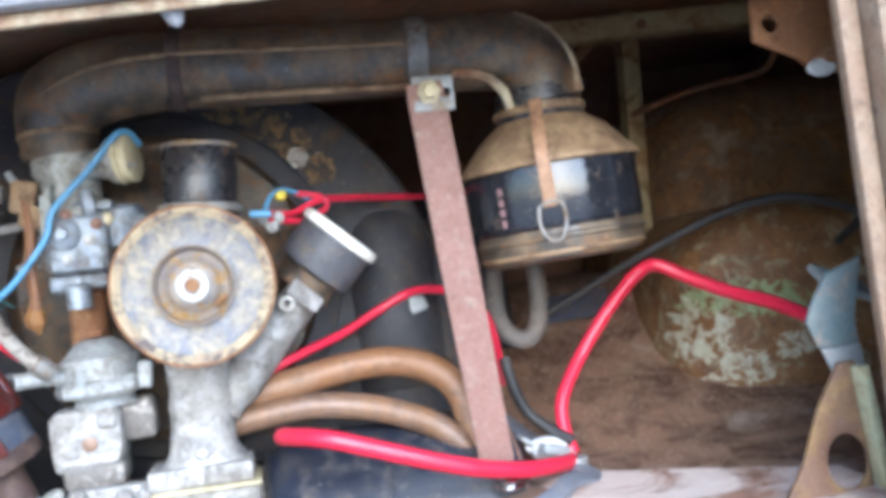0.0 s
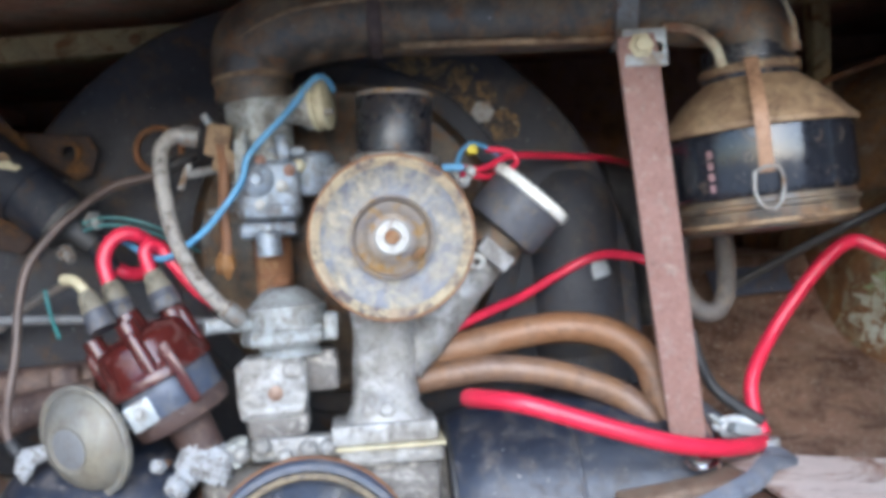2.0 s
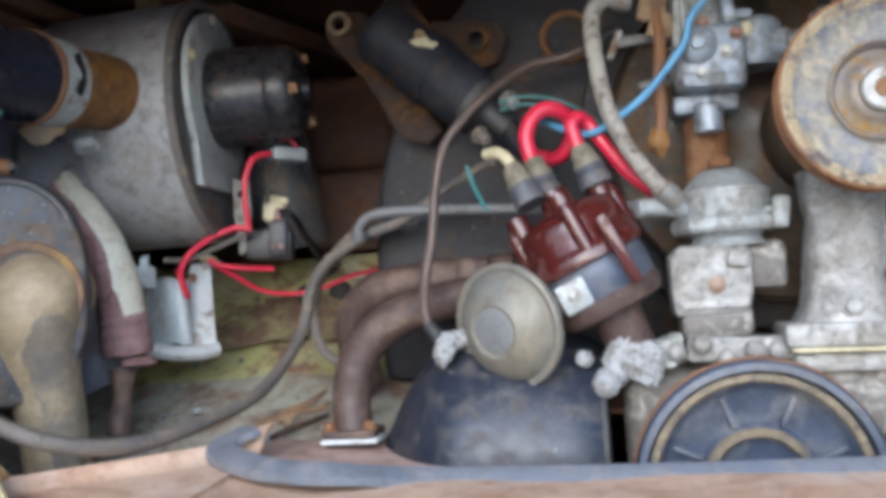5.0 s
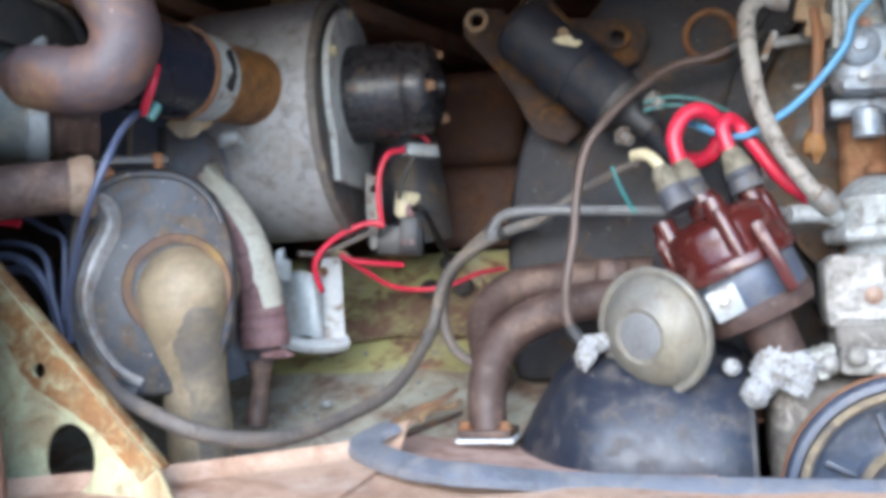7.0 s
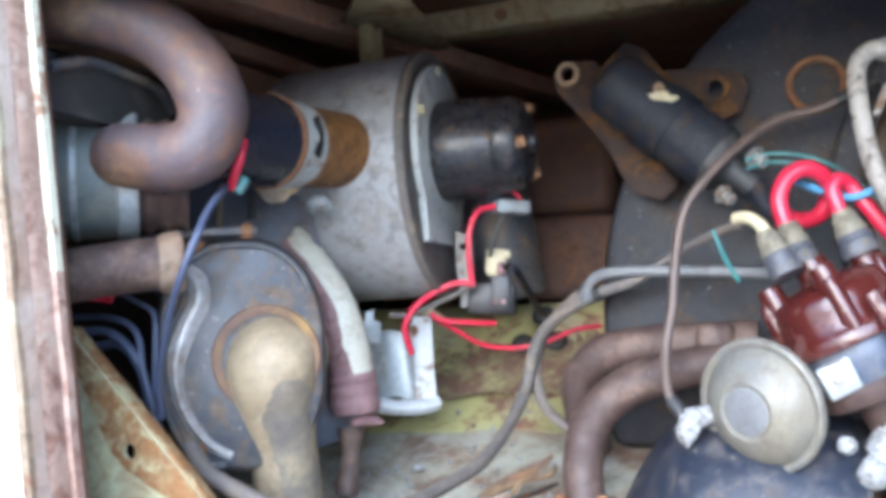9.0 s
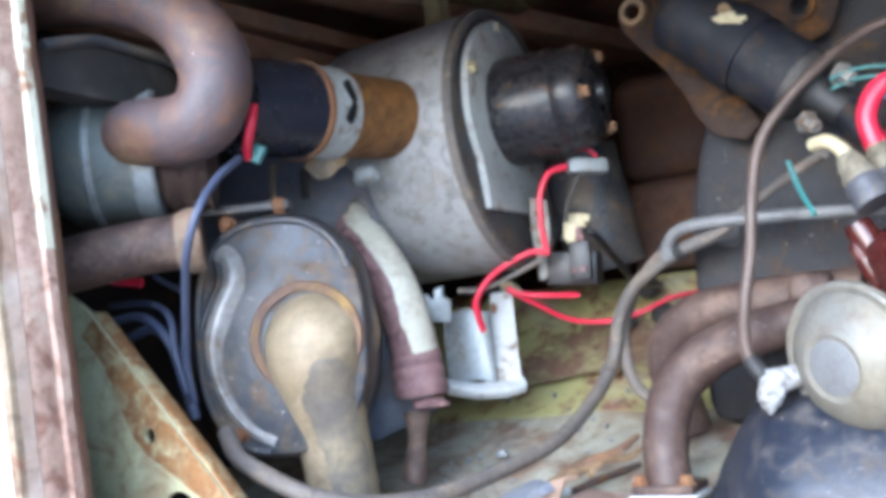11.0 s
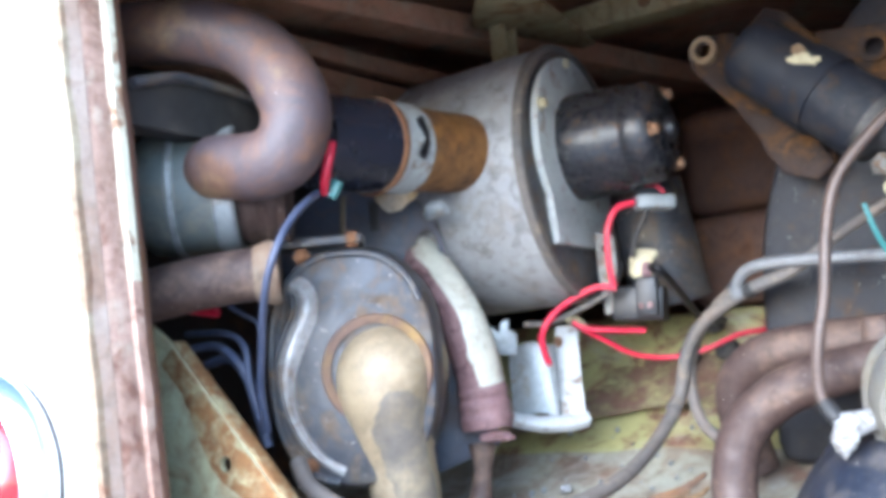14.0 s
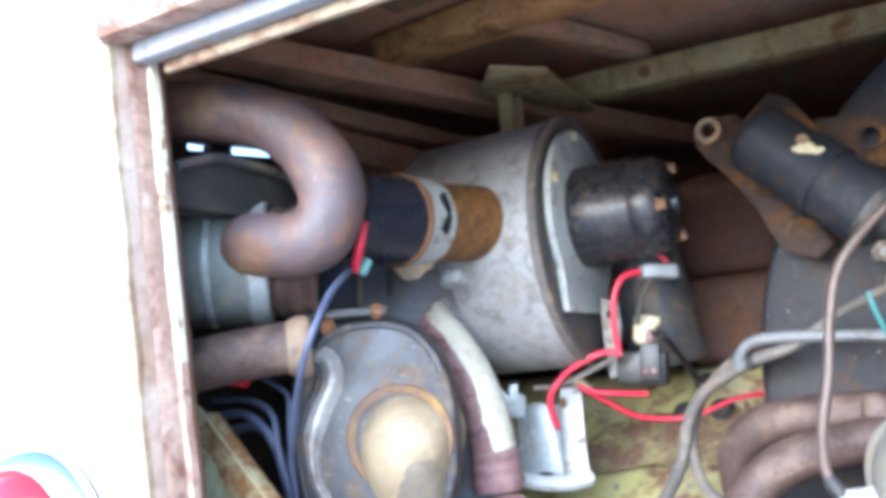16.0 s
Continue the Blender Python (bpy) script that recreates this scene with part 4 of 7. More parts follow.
def lump(c, s, seed, bm=None):
    bm2 = bmesh.new()
    bmesh.ops.create_icosphere(bm2, subdivisions=3, radius=1)
    for v in bm2.verts:
        k = 1 + 0.35 * noise.noise(v.co * 1.6 + Vector((seed, 0, 0))) + 0.12 * noise.noise(v.co * 5 + Vector((seed, 2, 0)))
        v.co = Vector((v.co.x * s[0] * k, v.co.y * s[1] * k, v.co.z * s[2] * k)) + Vector(c)
    return bm2


def crusted(bm, amount, seed):
    """Eats into a casting: fine pits and swellings along the normals."""
    bmesh.ops.subdivide_edges(bm, edges=bm.edges, cuts=2, use_grid_fill=True)
    bm.normal_update()
    for v in bm.verts:
        v.co += v.normal * amount * (noise.noise(v.co * 170 + Vector((seed, 0, 0))) + 0.6 * noise.noise(v.co * 420))
    return bm


bm = box((-0.154, 0.062, 0.5485), (0.042, 0.028, 0.030), (10, 24, 8), 0.009)
part("corroded_boss", crusted(bm, 0.0032, 2), "chalk", case, "white corroded drain boss")
part("corroded_boss", crusted(box((-0.130, 0.066, 0.551), (0.018, 0.020, 0.020), (0, -12, 6), 0.004), 0.0026, 6), "palezinc", case)
bm = lathe([(0, -0.002), (0.0088, 0), (0.0098, 0.004), (0.0075, 0.008), (0.0095, 0.011), (0.0090, 0.018), (0.0050, 0.021), (0, 0.021)], (-0.168, 0.054, 0.540), (-0.46, -0.62, -0.46), 14)
part("corroded_plug", crusted(bm, 0.0016, 4), "chalk", case, "white corroded plug")
part("corroded_knob", crusted(lathe([(0, -0.002), (0.0055, 0), (0.0062, 0.004), (0.0048, 0.008), (0, 0.0095)], (-0.188, 0.054, 0.549), (-0.2, -0.9, 0.2), 14), 0.0010, 8), "chalk", case, "small white knob")
part("stem", tube([(-0.189, 0.056, 0.549), (-0.180, 0.085, 0.545), (-0.16, 0.10, 0.54)], 0.004, 8), "dark", case)

crank = thing("crankshaft_pulley", (-0.082, 0.0, 0.388), "dark blue crankshaft pulley with a tan groove ring", "pulley")
part("rim", lathe([(0.060, -0.012), (0.078, -0.012), (0.0805, -0.006), (0.0805, 0.006), (0.0785, 0.009), (0.074, 0.0095), (0.0770, 0.006)], (-0.081, 0.040, 0.4635), (0, -1, 0), 64), "dustynavy", crank)
part("edge_line", lathe([(0.0803, -0.0095), (0.0820, -0.0085), (0.0820, -0.0045), (0.0803, -0.0035)], (-0.081, 0.040, 0.4635), (0, -1, 0), 64), "rust", crank)
part("groove_ring", lathe([(0.0715, 0.0045), (0.0700, 0.0048), (0.0672, 0.0048), (0.0655, 0.0030)], (-0.081, 0.040, 0.4635), (0, -1, 0), 64), "dimtan", crank, "tan painted ring")
part("dish", lathe([(0.0658, 0.003), (0.062, -0.002), (0.060, -0.004), (0.040, -0.007), (0.036, -0.003), (0.034, 0.001), (0.031, 0.0015), (0.028, -0.002), (0.016, -0.004), (0.0, -0.004)], (-0.081, 0.040, 0.4635), (0, -1, 0), 64), "dustynavy", crank)
part("inner_ring", lathe([(0.0365, 0.0005), (0.0340, 0.0028), (0.0310, 0.0028), (0.0295, 0.0005)], (-0.081, 0.040, 0.4635), (0, -1, 0), 48), "dimtan", crank)
for k in range(8):
    a = radians(20 + 45 * k)
    part("spoke", box((-0.081 + 0.049 * math.cos(a), 0.0435, 0.4635 + 0.049 * math.sin(a)), (0.021, 0.005, 0.0045), (0, -math.degrees(a), 0), 0.0015), "dustynavy", crank)
part("bolt", lathe([(0, 0), (0.017, 0), (0.017, 0.004), (0.011, 0.005), (0.011, 0.012), (0.009, 0.013), (0, 0.013)], (-0.081, 0.0445, 0.4635), (0, -1, 0), 6), "tan", crank, smooth=25)

# cylinder tin covers either side
def cover(x0, x1, cy, cz, r, bulge=0.0, domed=False):
    def fn(u, v):
        x = x0 + (x1 - x0) * u
        a = radians(-70 + 190 * v)
        k = r * (1 - 0.10 * (2 * u - 1) ** 6) + bulge * math.sin(math.pi * u)
        if domed:
            k *= 1 - 0.75 * max(0.0, 1 - u / 0.5) ** 2.4
        return Vector((x, cy - k * math.cos(a), cz + k * math.sin(a)))
    return sheet(fn, 24, 28, 0.003)


ct = thing("cylinder_cover", (-0.26, 0.11, 0.46), "dark blue cylinder cover, scuffed and dusty", "cylinder cover", "cylinder covers")
part("shell", cover(-0.345, -0.178, 0.112, 0.472, 0.094, 0.006, True), "navy", ct)
# inner end plate coloured near-black, to pass for the shaded gap beside it
part("end_plate", slab(ring(0, 0, 0.086, 32), 0.004, pose(-0.176, 0.112, 0.472, 0, 0, 90), 0.001), "rubber", ct)
ct = thing("cylinder_cover", (0.12, 0.11, 0.46), "dark blue cylinder cover, scuffed and dusty, beside the pedestal", "cylinder cover", "cylinder covers")
part("shell", cover(0.036, 0.245, 0.120, 0.468, 0.092, 0.003), "navy", ct)
# near-black here too, the shade of the gap put into the colour
part("end_plate", slab(ring(0, 0, 0.085, 32), 0.004, pose(0.036, 0.12, 0.468, 0, 0, 90), 0.001), "rubber", ct)
part("end_plate", slab(ring(0, 0, 0.085, 32), 0.004, pose(0.243, 0.12, 0.468, 0, 0, 90), 0.001), "dark", ct)
part("seam", tube([(0.131, 0.033, 0.44), (0.131, 0.0262, 0.468), (0.131, 0.034, 0.505), (0.131, 0.06, 0.54), (0.131, 0.12, 0.562)], 0.0022, 6), "navy", ct)
part("ring_mark", lathe([(0.010, 0), (0.011, 0.002), (0.013, 0.002), (0.014, 0)], (0.052, 0.029, 0.478), (0, -1, 0.1), 24), "sheet", ct)

# fuel pump
fp = thing("fuel_pump", (-0.095, 0.07, 0.56), "dull alloy mechanical fuel pump", "fuel pump")
part("lower_body", slab([(-0.126, 0.573), (-0.076, 0.573), (-0.072, 0.590), (-0.071, 0.616), (-0.078, 0.622), (-0.120, 0.622), (-0.127, 0.616), (-0.1275, 0.590)], 0.05, pose(0, 0.060, 0, 0, 0, 0), 0.005), "alloy", fp)
part("rib", box((-0.099, 0.0595, 0.581), (0.046, 0.004, 0.007), (0, 1, 0), 0.0015), "alloy", fp)
part("lever_stub", box((-0.082, 0.058, 0.611), (0.014, 0.006, 0.012), (0, 8, 0), 0.002), "alloy", fp)
part("neck", box((-0.098, 0.085, 0.569), (0.048, 0.044, 0.022), (0, 0, 0), 0.005), "grime", fp)
part("side_lobe", box((-0.062, 0.095, 0.606), (0.030, 0.04, 0.034), (0, 0, 0), 0.006), "grime", fp)
part("waist", lathe([(0.027, 0), (0.023, 0.006), (0.027, 0.012)], (-0.085, 0.085, 0.620), (0, 0, 1), 32), "pump", fp)
part("flange", lathe([(0, 0), (0.036, 0), (0.038, 0.003), (0.038, 0.008), (0.036, 0.011), (0.031, 0.012), (0, 0.012)], (-0.085, 0.085, 0.630), (0, 0, 1), 8), "pump", fp, smooth=25)
part("lid", lathe([(0.031, 0.0), (0.0315, 0.013), (0.0325, 0.015), (0.0325, 0.018), (0.029, 0.0195), (0.019, 0.030), (0.012, 0.0335), (0, 0.034)], (-0.085, 0.085, 0.641), (0, 0, 1), 28), "pump", fp)
part("lid_screw", lathe([(0, 0), (0.008, 0), (0.009, 0.004), (0.006, 0.008), (0, 0.009)], (-0.086, 0.083, 0.676), (0, 0, 1), 8), "rust", fp)
for k in range(6):
    a = radians(20 + 60 * k)
    bolt(fp, (-0.085 + 0.034 * math.cos(a), 0.085 + 0.034 * math.sin(a), 0.6415), (0, 0, 1), 0.0026, 0.002, "pump", name="screw")
part("ear", box((-0.050, 0.075, 0.641), (0.012, 0.02, 0.022), (0, 8, 0), 0.003), "pump", fp)
part("inlet", tube([(-0.112, 0.075, 0.648), (-0.130, 0.066, 0.650), (-0.146, 0.06, 0.650)], 0.0065, 12), "pump", fp)
for x, z in ((-0.097, 0.594),):
    part("screw", lathe([(0, 0), (0.005, 0), (0.006, 0.002), (0, 0.004)], (x, 0.060, z), (0, -1, 0), 12), "greypipe", fp)

# inlet manifold and carburettor
man = thing("inlet_manifold", (-0.092, 0.105, 0.56), "rusty inlet manifold pipe below the carburettor", "manifold")
part("pipe", tube([(-0.092, 0.102, 0.74), (-0.092, 0.104, 0.70), (-0.093, 0.106, 0.66), (-0.094, 0.108, 0.60), (-0.094, 0.11, 0.55)], 0.0155, 18), "rust", man)
carb = thing("carburettor", (-0.09, 0.09, 0.715), "grey zinc carburettor with a choke and rusty linkage", "carburettor")
part("base", box((-0.092, 0.10, 0.722), (0.046, 0.044, 0.014), (0, 0, 0), 0.004), "zinc", carb)
part("bowl", box((-0.088, 0.088, 0.752), (0.050, 0.048, 0.048), (0, 3, 0), 0.007, segs=3), "zinc", carb)
part("float_chamber", lathe([(0, 0), (0.019, 0), (0.021, 0.005), (0.021, 0.030), (0.017, 0.034), (0, 0.034)], (-0.056, 0.095, 0.746), (0, 0, 1), 20), "zinc", carb)
part("throat", lathe([(0.0, 0), (0.027, 0), (0.027, 0.006), (0.0245, 0.010), (0.0255, 0.034), (0.0285, 0.038), (0.0285, 0.054), (0.0, 0.054)], (-0.091, 0.094, 0.774), (0, 0, 1), 28), "palezinc", carb, "pale carburettor throat")
part("top_flange", box((-0.088, 0.095, 0.781), (0.062, 0.052, 0.008), (0, 2, 0), 0.003), "zinc", carb)
part("spigot", lathe([(0.0, 0), (0.010, 0), (0.010, 0.018), (0.008, 0.02), (0, 0.02)], (-0.092, 0.072, 0.700), (0, 0, 1), 12), "zinc", carb)
ch = part("choke", lathe([(0, -0.012), (0.009, -0.012), (0.011, 0.0), (0.0135, 0.008), (0.0185, 0.014), (0.0190, 0.020), (0, 0.020)], (-0.066, 0.075, 0.8135), (1, -0.25, 0.05), 24), "palezinc", carb, "pale choke housing")
part("element", lathe([(0, 0.020), (0.0205, 0.020), (0.0205, 0.0235), (0.0185, 0.0245), (0.0185, 0.0275), (0.0205, 0.0285), (0.0205, 0.0315), (0.017, 0.0335), (0, 0.0335)], (-0.066, 0.075, 0.8135), (1, -0.25, 0.05), 28), "ivory", ch)
for x, z in ((-0.095, 0.7395), (-0.077, 0.7535), (-0.092, 0.7745), (-0.070, 0.765)):
    bolt(carb, (x, 0.0635, z), (0, -1, 0), 0.0032, 0.005, "nut" if z < 0.76 else "dark", name="screw")
for k in range(3):
    a = radians(90 + 120 * k)
    bolt(ch, Vector((-0.0395, 0.0675, 0.8150)) + 0.0175 * Vector((0.05, math.cos(a), math.sin(a))), (1, -0.25, 0.05), 0.0022, 0.006, "bandsteel", name="clamp_screw")
part("pump_cover", lathe([(0, 0), (0.0135, 0), (0.0135, 0.003), (0.011, 0.0055), (0.0055, 0.0065), (0.0045, 0.010), (0, 0.010)], (-0.096, 0.0640, 0.760), (0, -1, 0), 24), "zinc", carb, "round accelerator-pump cover")
part("side_boss", lathe([(0, 0), (0.0105, 0), (0.0105, 0.008), (0.0075, 0.010), (0.0075, 0.018), (0.005, 0.020), (0, 0.020)], (-0.040, 0.088, 0.760), (1, -0.35, 0.0), 16), "zinc", carb)
part("jet_plug", lathe([(0, 0), (0.0060, 0), (0.0060, 0.005), (0.0035, 0.007), (0, 0.007)], (-0.064, 0.0735, 0.768), (0.2, -1, 0.1), 6), "ivory", carb, "brass jet plug", smooth=25)
part("rib_left", box((-0.108, 0.068, 0.776), (0.007, 0.012, 0.034), (0, 4, 0), 0.002), "palezinc", carb)
part("rib_right", box((-0.074, 0.0665, 0.783), (0.010, 0.010, 0.022), (0, -6, 0), 0.003), "zinc", carb)
part("vent_tube", tube([(-0.103, 0.066, 0.800), (-0.104, 0.061, 0.785), (-0.103, 0.0605, 0.765)], 0.0032, 8), "palezinc", carb)
part("fast_idle_cam", slab([(-0.012, -0.006), (0.004, -0.010), (0.010, 0.0), (0.004, 0.009), (-0.008, 0.007)], 0.003, pose(-0.118, 0.066, 0.777), 0.0008), "tan", carb)
part("spring", tube([(-0.113 + 0.003 * math.cos(k * 1.6), 0.067 + 0.003 * math.sin(k * 1.6), 0.735 + 0.0011 * k) for k in range(24)], 0.0009, 5, 3), "bandsteel", carb)
part("bowl_step", box((-0.088, 0.0645, 0.735), (0.040, 0.006, 0.010), (0, 3, 0), 0.002), "zinc", carb)
part("linkage", tube([(-0.122, 0.070, 0.790), (-0.121, 0.066, 0.765), (-0.124, 0.066, 0.735), (-0.124, 0.068, 0.712), (-0.127, 0.072, 0.698)], 0.0042, 8), "copperpipe", carb, "rusty throttle link")
part("link_end", lump((-0.127, 0.072, 0.697), (0.007, 0.007, 0.011), 4), "rustcap", carb)
part("lever", box((-0.1235, 0.072, 0.794), (0.020, 0.008, 0.026), (0, 12, 0), 0.003), "tan", carb)
part("lever_top", tube([(-0.133, 0.072, 0.815), (-0.128, 0.072, 0.806), (-0.121, 0.072, 0.797)], 0.003, 8), "sheet", carb)
part("shaft", tube([(-0.152, 0.075, 0.770), (-0.13, 0.08, 0.772), (-0.11, 0.085, 0.772)], 0.0038, 8), "bandsteel", carb)
part("shaft_lever", box((-0.152, 0.073, 0.768), (0.005, 0.005, 0.022), (0, 25, 0), 0.001), "bandsteel", carb)
part("idle_screw", tube([(-0.137, 0.078, 0.738), (-0.12, 0.08, 0.740), (-0.108, 0.082, 0.740)], 0.003, 8), "bandsteel", carb)

# air intake pipe, air cleaner and the stay
pipe = thing("air_intake_pipe", (0.10, 0.065, 0.86), "long black intake pipe with rust streaks, over the carburettor", "intake pipe")
part("elbow_down", tube([(-0.094, 0.092, 0.824), (-0.0945, 0.092, 0.838), (-0.0945, 0.090, 0.855), (-0.086, 0.087, 0.8705), (-0.060, 0.083, 0.8805), (-0.02, 0.078, 0.884), (0.012, 0.074, 0.8825)], [0.0295, 0.0300, 0.0315, 0.0350, 0.0345, 0.0332, 0.0318], 28), "black", pipe)
part("main_run", tube([(0.005, 0.074, 0.883), (0.10, 0.066, 0.876), (0.20, 0.058, 0.8695), (0.245, 0.056, 0.868), (0.282, 0.055, 0.864), (0.303, 0.055, 0.845), (0.304, 0.055, 0.812)], [0.0325, 0.0325, 0.0318, 0.0325, 0.0345, 0.0355, 0.0345], 28), "black", pipe)
part("sleeve", lathe([(0.0325, 0), (0.0345, 0.001), (0.0345, 0.010), (0.0325, 0.011)], (0.004, 0.0745, 0.8832), (1, -0.08, -0.07), 28), "heatpipe", pipe)
part("lower_seam", tube([(0.025, 0.055, 0.8535), (0.10, 0.045, 0.848), (0.19, 0.038, 0.8415)], 0.0030, 6), "tan", pipe)
part("upper_ridge", tube([(-0.100, 0.0560, 0.868), (-0.075, 0.0510, 0.880), (-0.045, 0.0465, 0.887), (0.005, 0.0418, 0.8885), (0.10, 0.0340, 0.881), (0.19, 0.0262, 0.8745)], 0.0019, 6), "tan", pipe, "rusty pressed seam")
part("rim_seam", tube([(0.226, 0.03, 0.846), (0.25, 0.03, 0.842), (0.266, 0.03, 0.829), (0.271, 0.03, 0.812)], 0.0042, 8), "jambedge", pipe, "pale dusty inner seam of the bend")
part("outer_seam", tube([(0.287, 0.034, 0.8920), (0.3125, 0.034, 0.8750), (0.3285, 0.034, 0.8500), (0.3325, 0.034, 0.8210)], [0.0018, 0.0032, 0.0046, 0.0048], 8), "jambedge", pipe, "pale dusty outer seam of the bend")
part("clamp_band", lathe([(0.0322, -0.008), (0.0338, -0.008), (0.0338, 0.008), (0.0322, 0.008)], (0.203, 0.0578, 0.8692), (1, -0.08, -0.07), 32), "bandsteel", pipe, "rusty clamp band")
part("collar", lathe([(0.0290, 0), (0.0312, 0), (0.0318, 0.003), (0.0305, 0.010), (0.0315, 0.013), (0.0290, 0.015)], (-0.094, 0.092, 0.826), (0, 0, 1), 32), "black", pipe)
part("collar_ring", lathe([(0.0298, 0), (0.0328, 0.0008), (0.0328, 0.0040), (0.0298, 0.0050)], (-0.094, 0.092, 0.8410), (0, 0, 1), 32), "tan", pipe, "rust-brown collar ring")

ac = thing("air_cleaner", (0.305, 0.055, 0.675), "gloss black oil-bath air cleaner with a rusty lid and spring clips", "air cleaner")
axc = (-0.02, 0, 1)
wide = lambda pr: [(r * 1.075 if r > 0.045 else r * 0.985, h) for r, h in pr]
part("bowl", lathe(wide([(0, 0.027), (0.0660, 0.027), (0.0672, 0.029), (0.0680, 0.033), (0.0680, 0.075), (0.0675, 0.079), (0, 0.079)]), (0.3045, 0.055, 0.6825), axc, 64), "bowlblack", ac)
part("bottom_pan", lathe(wide([(0, 0.000), (0.056, 0.000), (0.0625, 0.003), (0.0650, 0.009), (0.0652, 0.022), (0.0640, 0.0265), (0, 0.0265)]), (0.3045, 0.055, 0.6825), axc, 64), "black", ac, "dusty black bottom pan")
part("bottom_rim", lathe(wide([(0.0650, 0.0165), (0.0680, 0.018), (0.0680, 0.0205), (0.0650, 0.022)]), (0.3045, 0.055, 0.6825), axc, 64), "black", ac)
part("pan_edge", lathe(wide([(0.0630, 0.0050), (0.0660, 0.0062), (0.0660, 0.0085), (0.0640, 0.0095)]), (0.3045, 0.055, 0.6825), axc, 64), "tan", ac)
part("lid", lathe(wide([(0.0705, 0.0775), (0.0722, 0.079), (0.0722, 0.082), (0.0675, 0.0865), (0.060, 0.096), (0.050, 0.108), (0.041, 0.1175), (0.038, 0.1205), (0, 0.1205)]), (0.3045, 0.055, 0.6825), axc, 56), "tan", ac, "dusty rust-brown lid")
part("neck", lathe(wide([(0.037, 0.118), (0.0385, 0.120), (0.0385, 0.132), (0.0365, 0.134), (0.036, 0.146), (0, 0.146)]), (0.3045, 0.055, 0.6825), axc, 40), "gloss", ac)
part("neck_ring", lathe(wide([(0.038, 0.1235), (0.0405, 0.125), (0.0405, 0.130), (0.038, 0.1315)]), (0.3045, 0.055, 0.6825), axc, 40), "tan", ac)


def round_cleaner(dx, dy):
    """A frame on the cleaner's axis whose x points towards dx, dy."""
    z = Vector(axc).normalized()
    x = Vector((dx, dy, 0))
    x = (x - z * x.dot(z)).normalized()
    m = Matrix((x, z.cross(x), z)).transposed().to_4x4()
    m.translation = (0.3045, 0.055, 0.6825)
    return m


def snap(parent, dx, dy):
    """A spring clip that hooks over the lid."""
    m = round_cleaner(dx, dy)
    bm = bmesh.new()
    path = [(0.042, 0.132), (0.049, 0.121), (0.0635, 0.108), (0.0765, 0.0925), (0.0790, 0.082), (0.0775, 0.060), (0.0755, 0.043)]
    rows = [[bm.verts.new(m @ Vector((r + 0.0016 * o, s, h + 0.0008 * o))) for s, o in ((-0.0052, 0), (0.0052, 0), (0.0052, 1), (-0.0052, 1))] for r, h in path]
    for a, b in zip(rows, rows[1:]):
        for k in range(4):
            bm.faces.new((a[k], a[(k + 1) % 4], b[(k + 1) % 4], b[k]))
    bm.faces.new(rows[0])
    bm.faces.new(rows[-1])
    clip = part("spring_clip", bm, "cliprust", parent, "rusty flat spring clip")
    loop = [m @ Vector(p) for p in ((0.0765, -0.009, 0.044), (0.0770, -0.010, 0.030), (0.0770, -0.006, 0.019), (0.0770, 0.0, 0.016), (0.0770, 0.006, 0.019), (0.0770, 0.010, 0.030), (0.0765, 0.009, 0.044), (0.0775, 0.0, 0.047), (0.0765, -0.009, 0.044))]
    part("wire_loop", tube(loop, 0.0014, 6), "bandsteel", clip)


snap(ac, -0.33, -0.94)
snap(ac, 0.33, 0.94)
# unreadable marking on the bowl, as plain bars
for k in range(4):
    m = round_cleaner(-0.78, -0.62)
    bm = box((0.0732, 0, 0.036 + 0.0085 * k), (0.0006, 0.0045, 0.0058), bevel=0)
    bmesh.ops.transform(bm, matrix=m, verts=bm.verts)
    part("marking", bm, "mauve", ac)

stay = thing("support_stay", (0.218, 0.045, 0.505), "flat oxide-red steel stay from the intake pipe to the tin", "stay")
def stay_fn():
    a, b = Vector((0.1965, 0.003, 0.836)), Vector((0.2195, 0.043, 0.512))
    d = (b - a).normalized()
    side = Vector((1, 0, 0.07)).normalized()
    nrm = side.cross(d).normalized()
    bm = bmesh.new()
    out = []
    for t, w in ((0, 0.0135), (0.03, 0.0150), (0.5, 0.0150), (0.97, 0.0140), (1, 0.0125)):
        c = a.lerp(b, t)
        out.append([bm.verts.new(c + side * w * s + nrm * q) for s, q in ((-1, -0.0016), (1, -0.0016), (1, 0.0016), (-1, 0.0016))])
    for p, q in zip(out, out[1:]):
        for k in range(4):
            bm.faces.new((p[k], p[(k + 1) % 4], q[(k + 1) % 4], q[k]))
    bm.faces.new(out[0])
    bm.faces.new(out[-1])
    return bm


part("bar", stay_fn(), "strap", stay)
part("foot", box((0.222, 0.052, 0.5065), (0.026, 0.03, 0.003), bevel=0.0008), "strap", stay)
part("clamp_tab", slab([(-0.016, -0.014), (0.017, -0.014), (0.017, 0.014), (-0.016, 0.014)], 0.003, pose(0.203, 0.003, 0.827, 0, 2, 0), 0.001, holes=[ring(0.0105, 0.0, 0.004, 12)]), "sheet", stay, "grey drilled clamp tab")
bolt(stay, (0.1995, 0.001, 0.828), (0, -1, 0), 0.0065, 0.006, "ivory")
part("foot_bolt", lathe([(0, 0), (0.0135, 0), (0.0135, 0.002), (0.0095, 0.0025), (0.0092, 0.006), (0.0065, 0.0085), (0, 0.0095)], (0.224, 0.034, 0.508), (0, -0.25, 1), 24), "chrome", stay, "bright domed foot bolt with a washer")
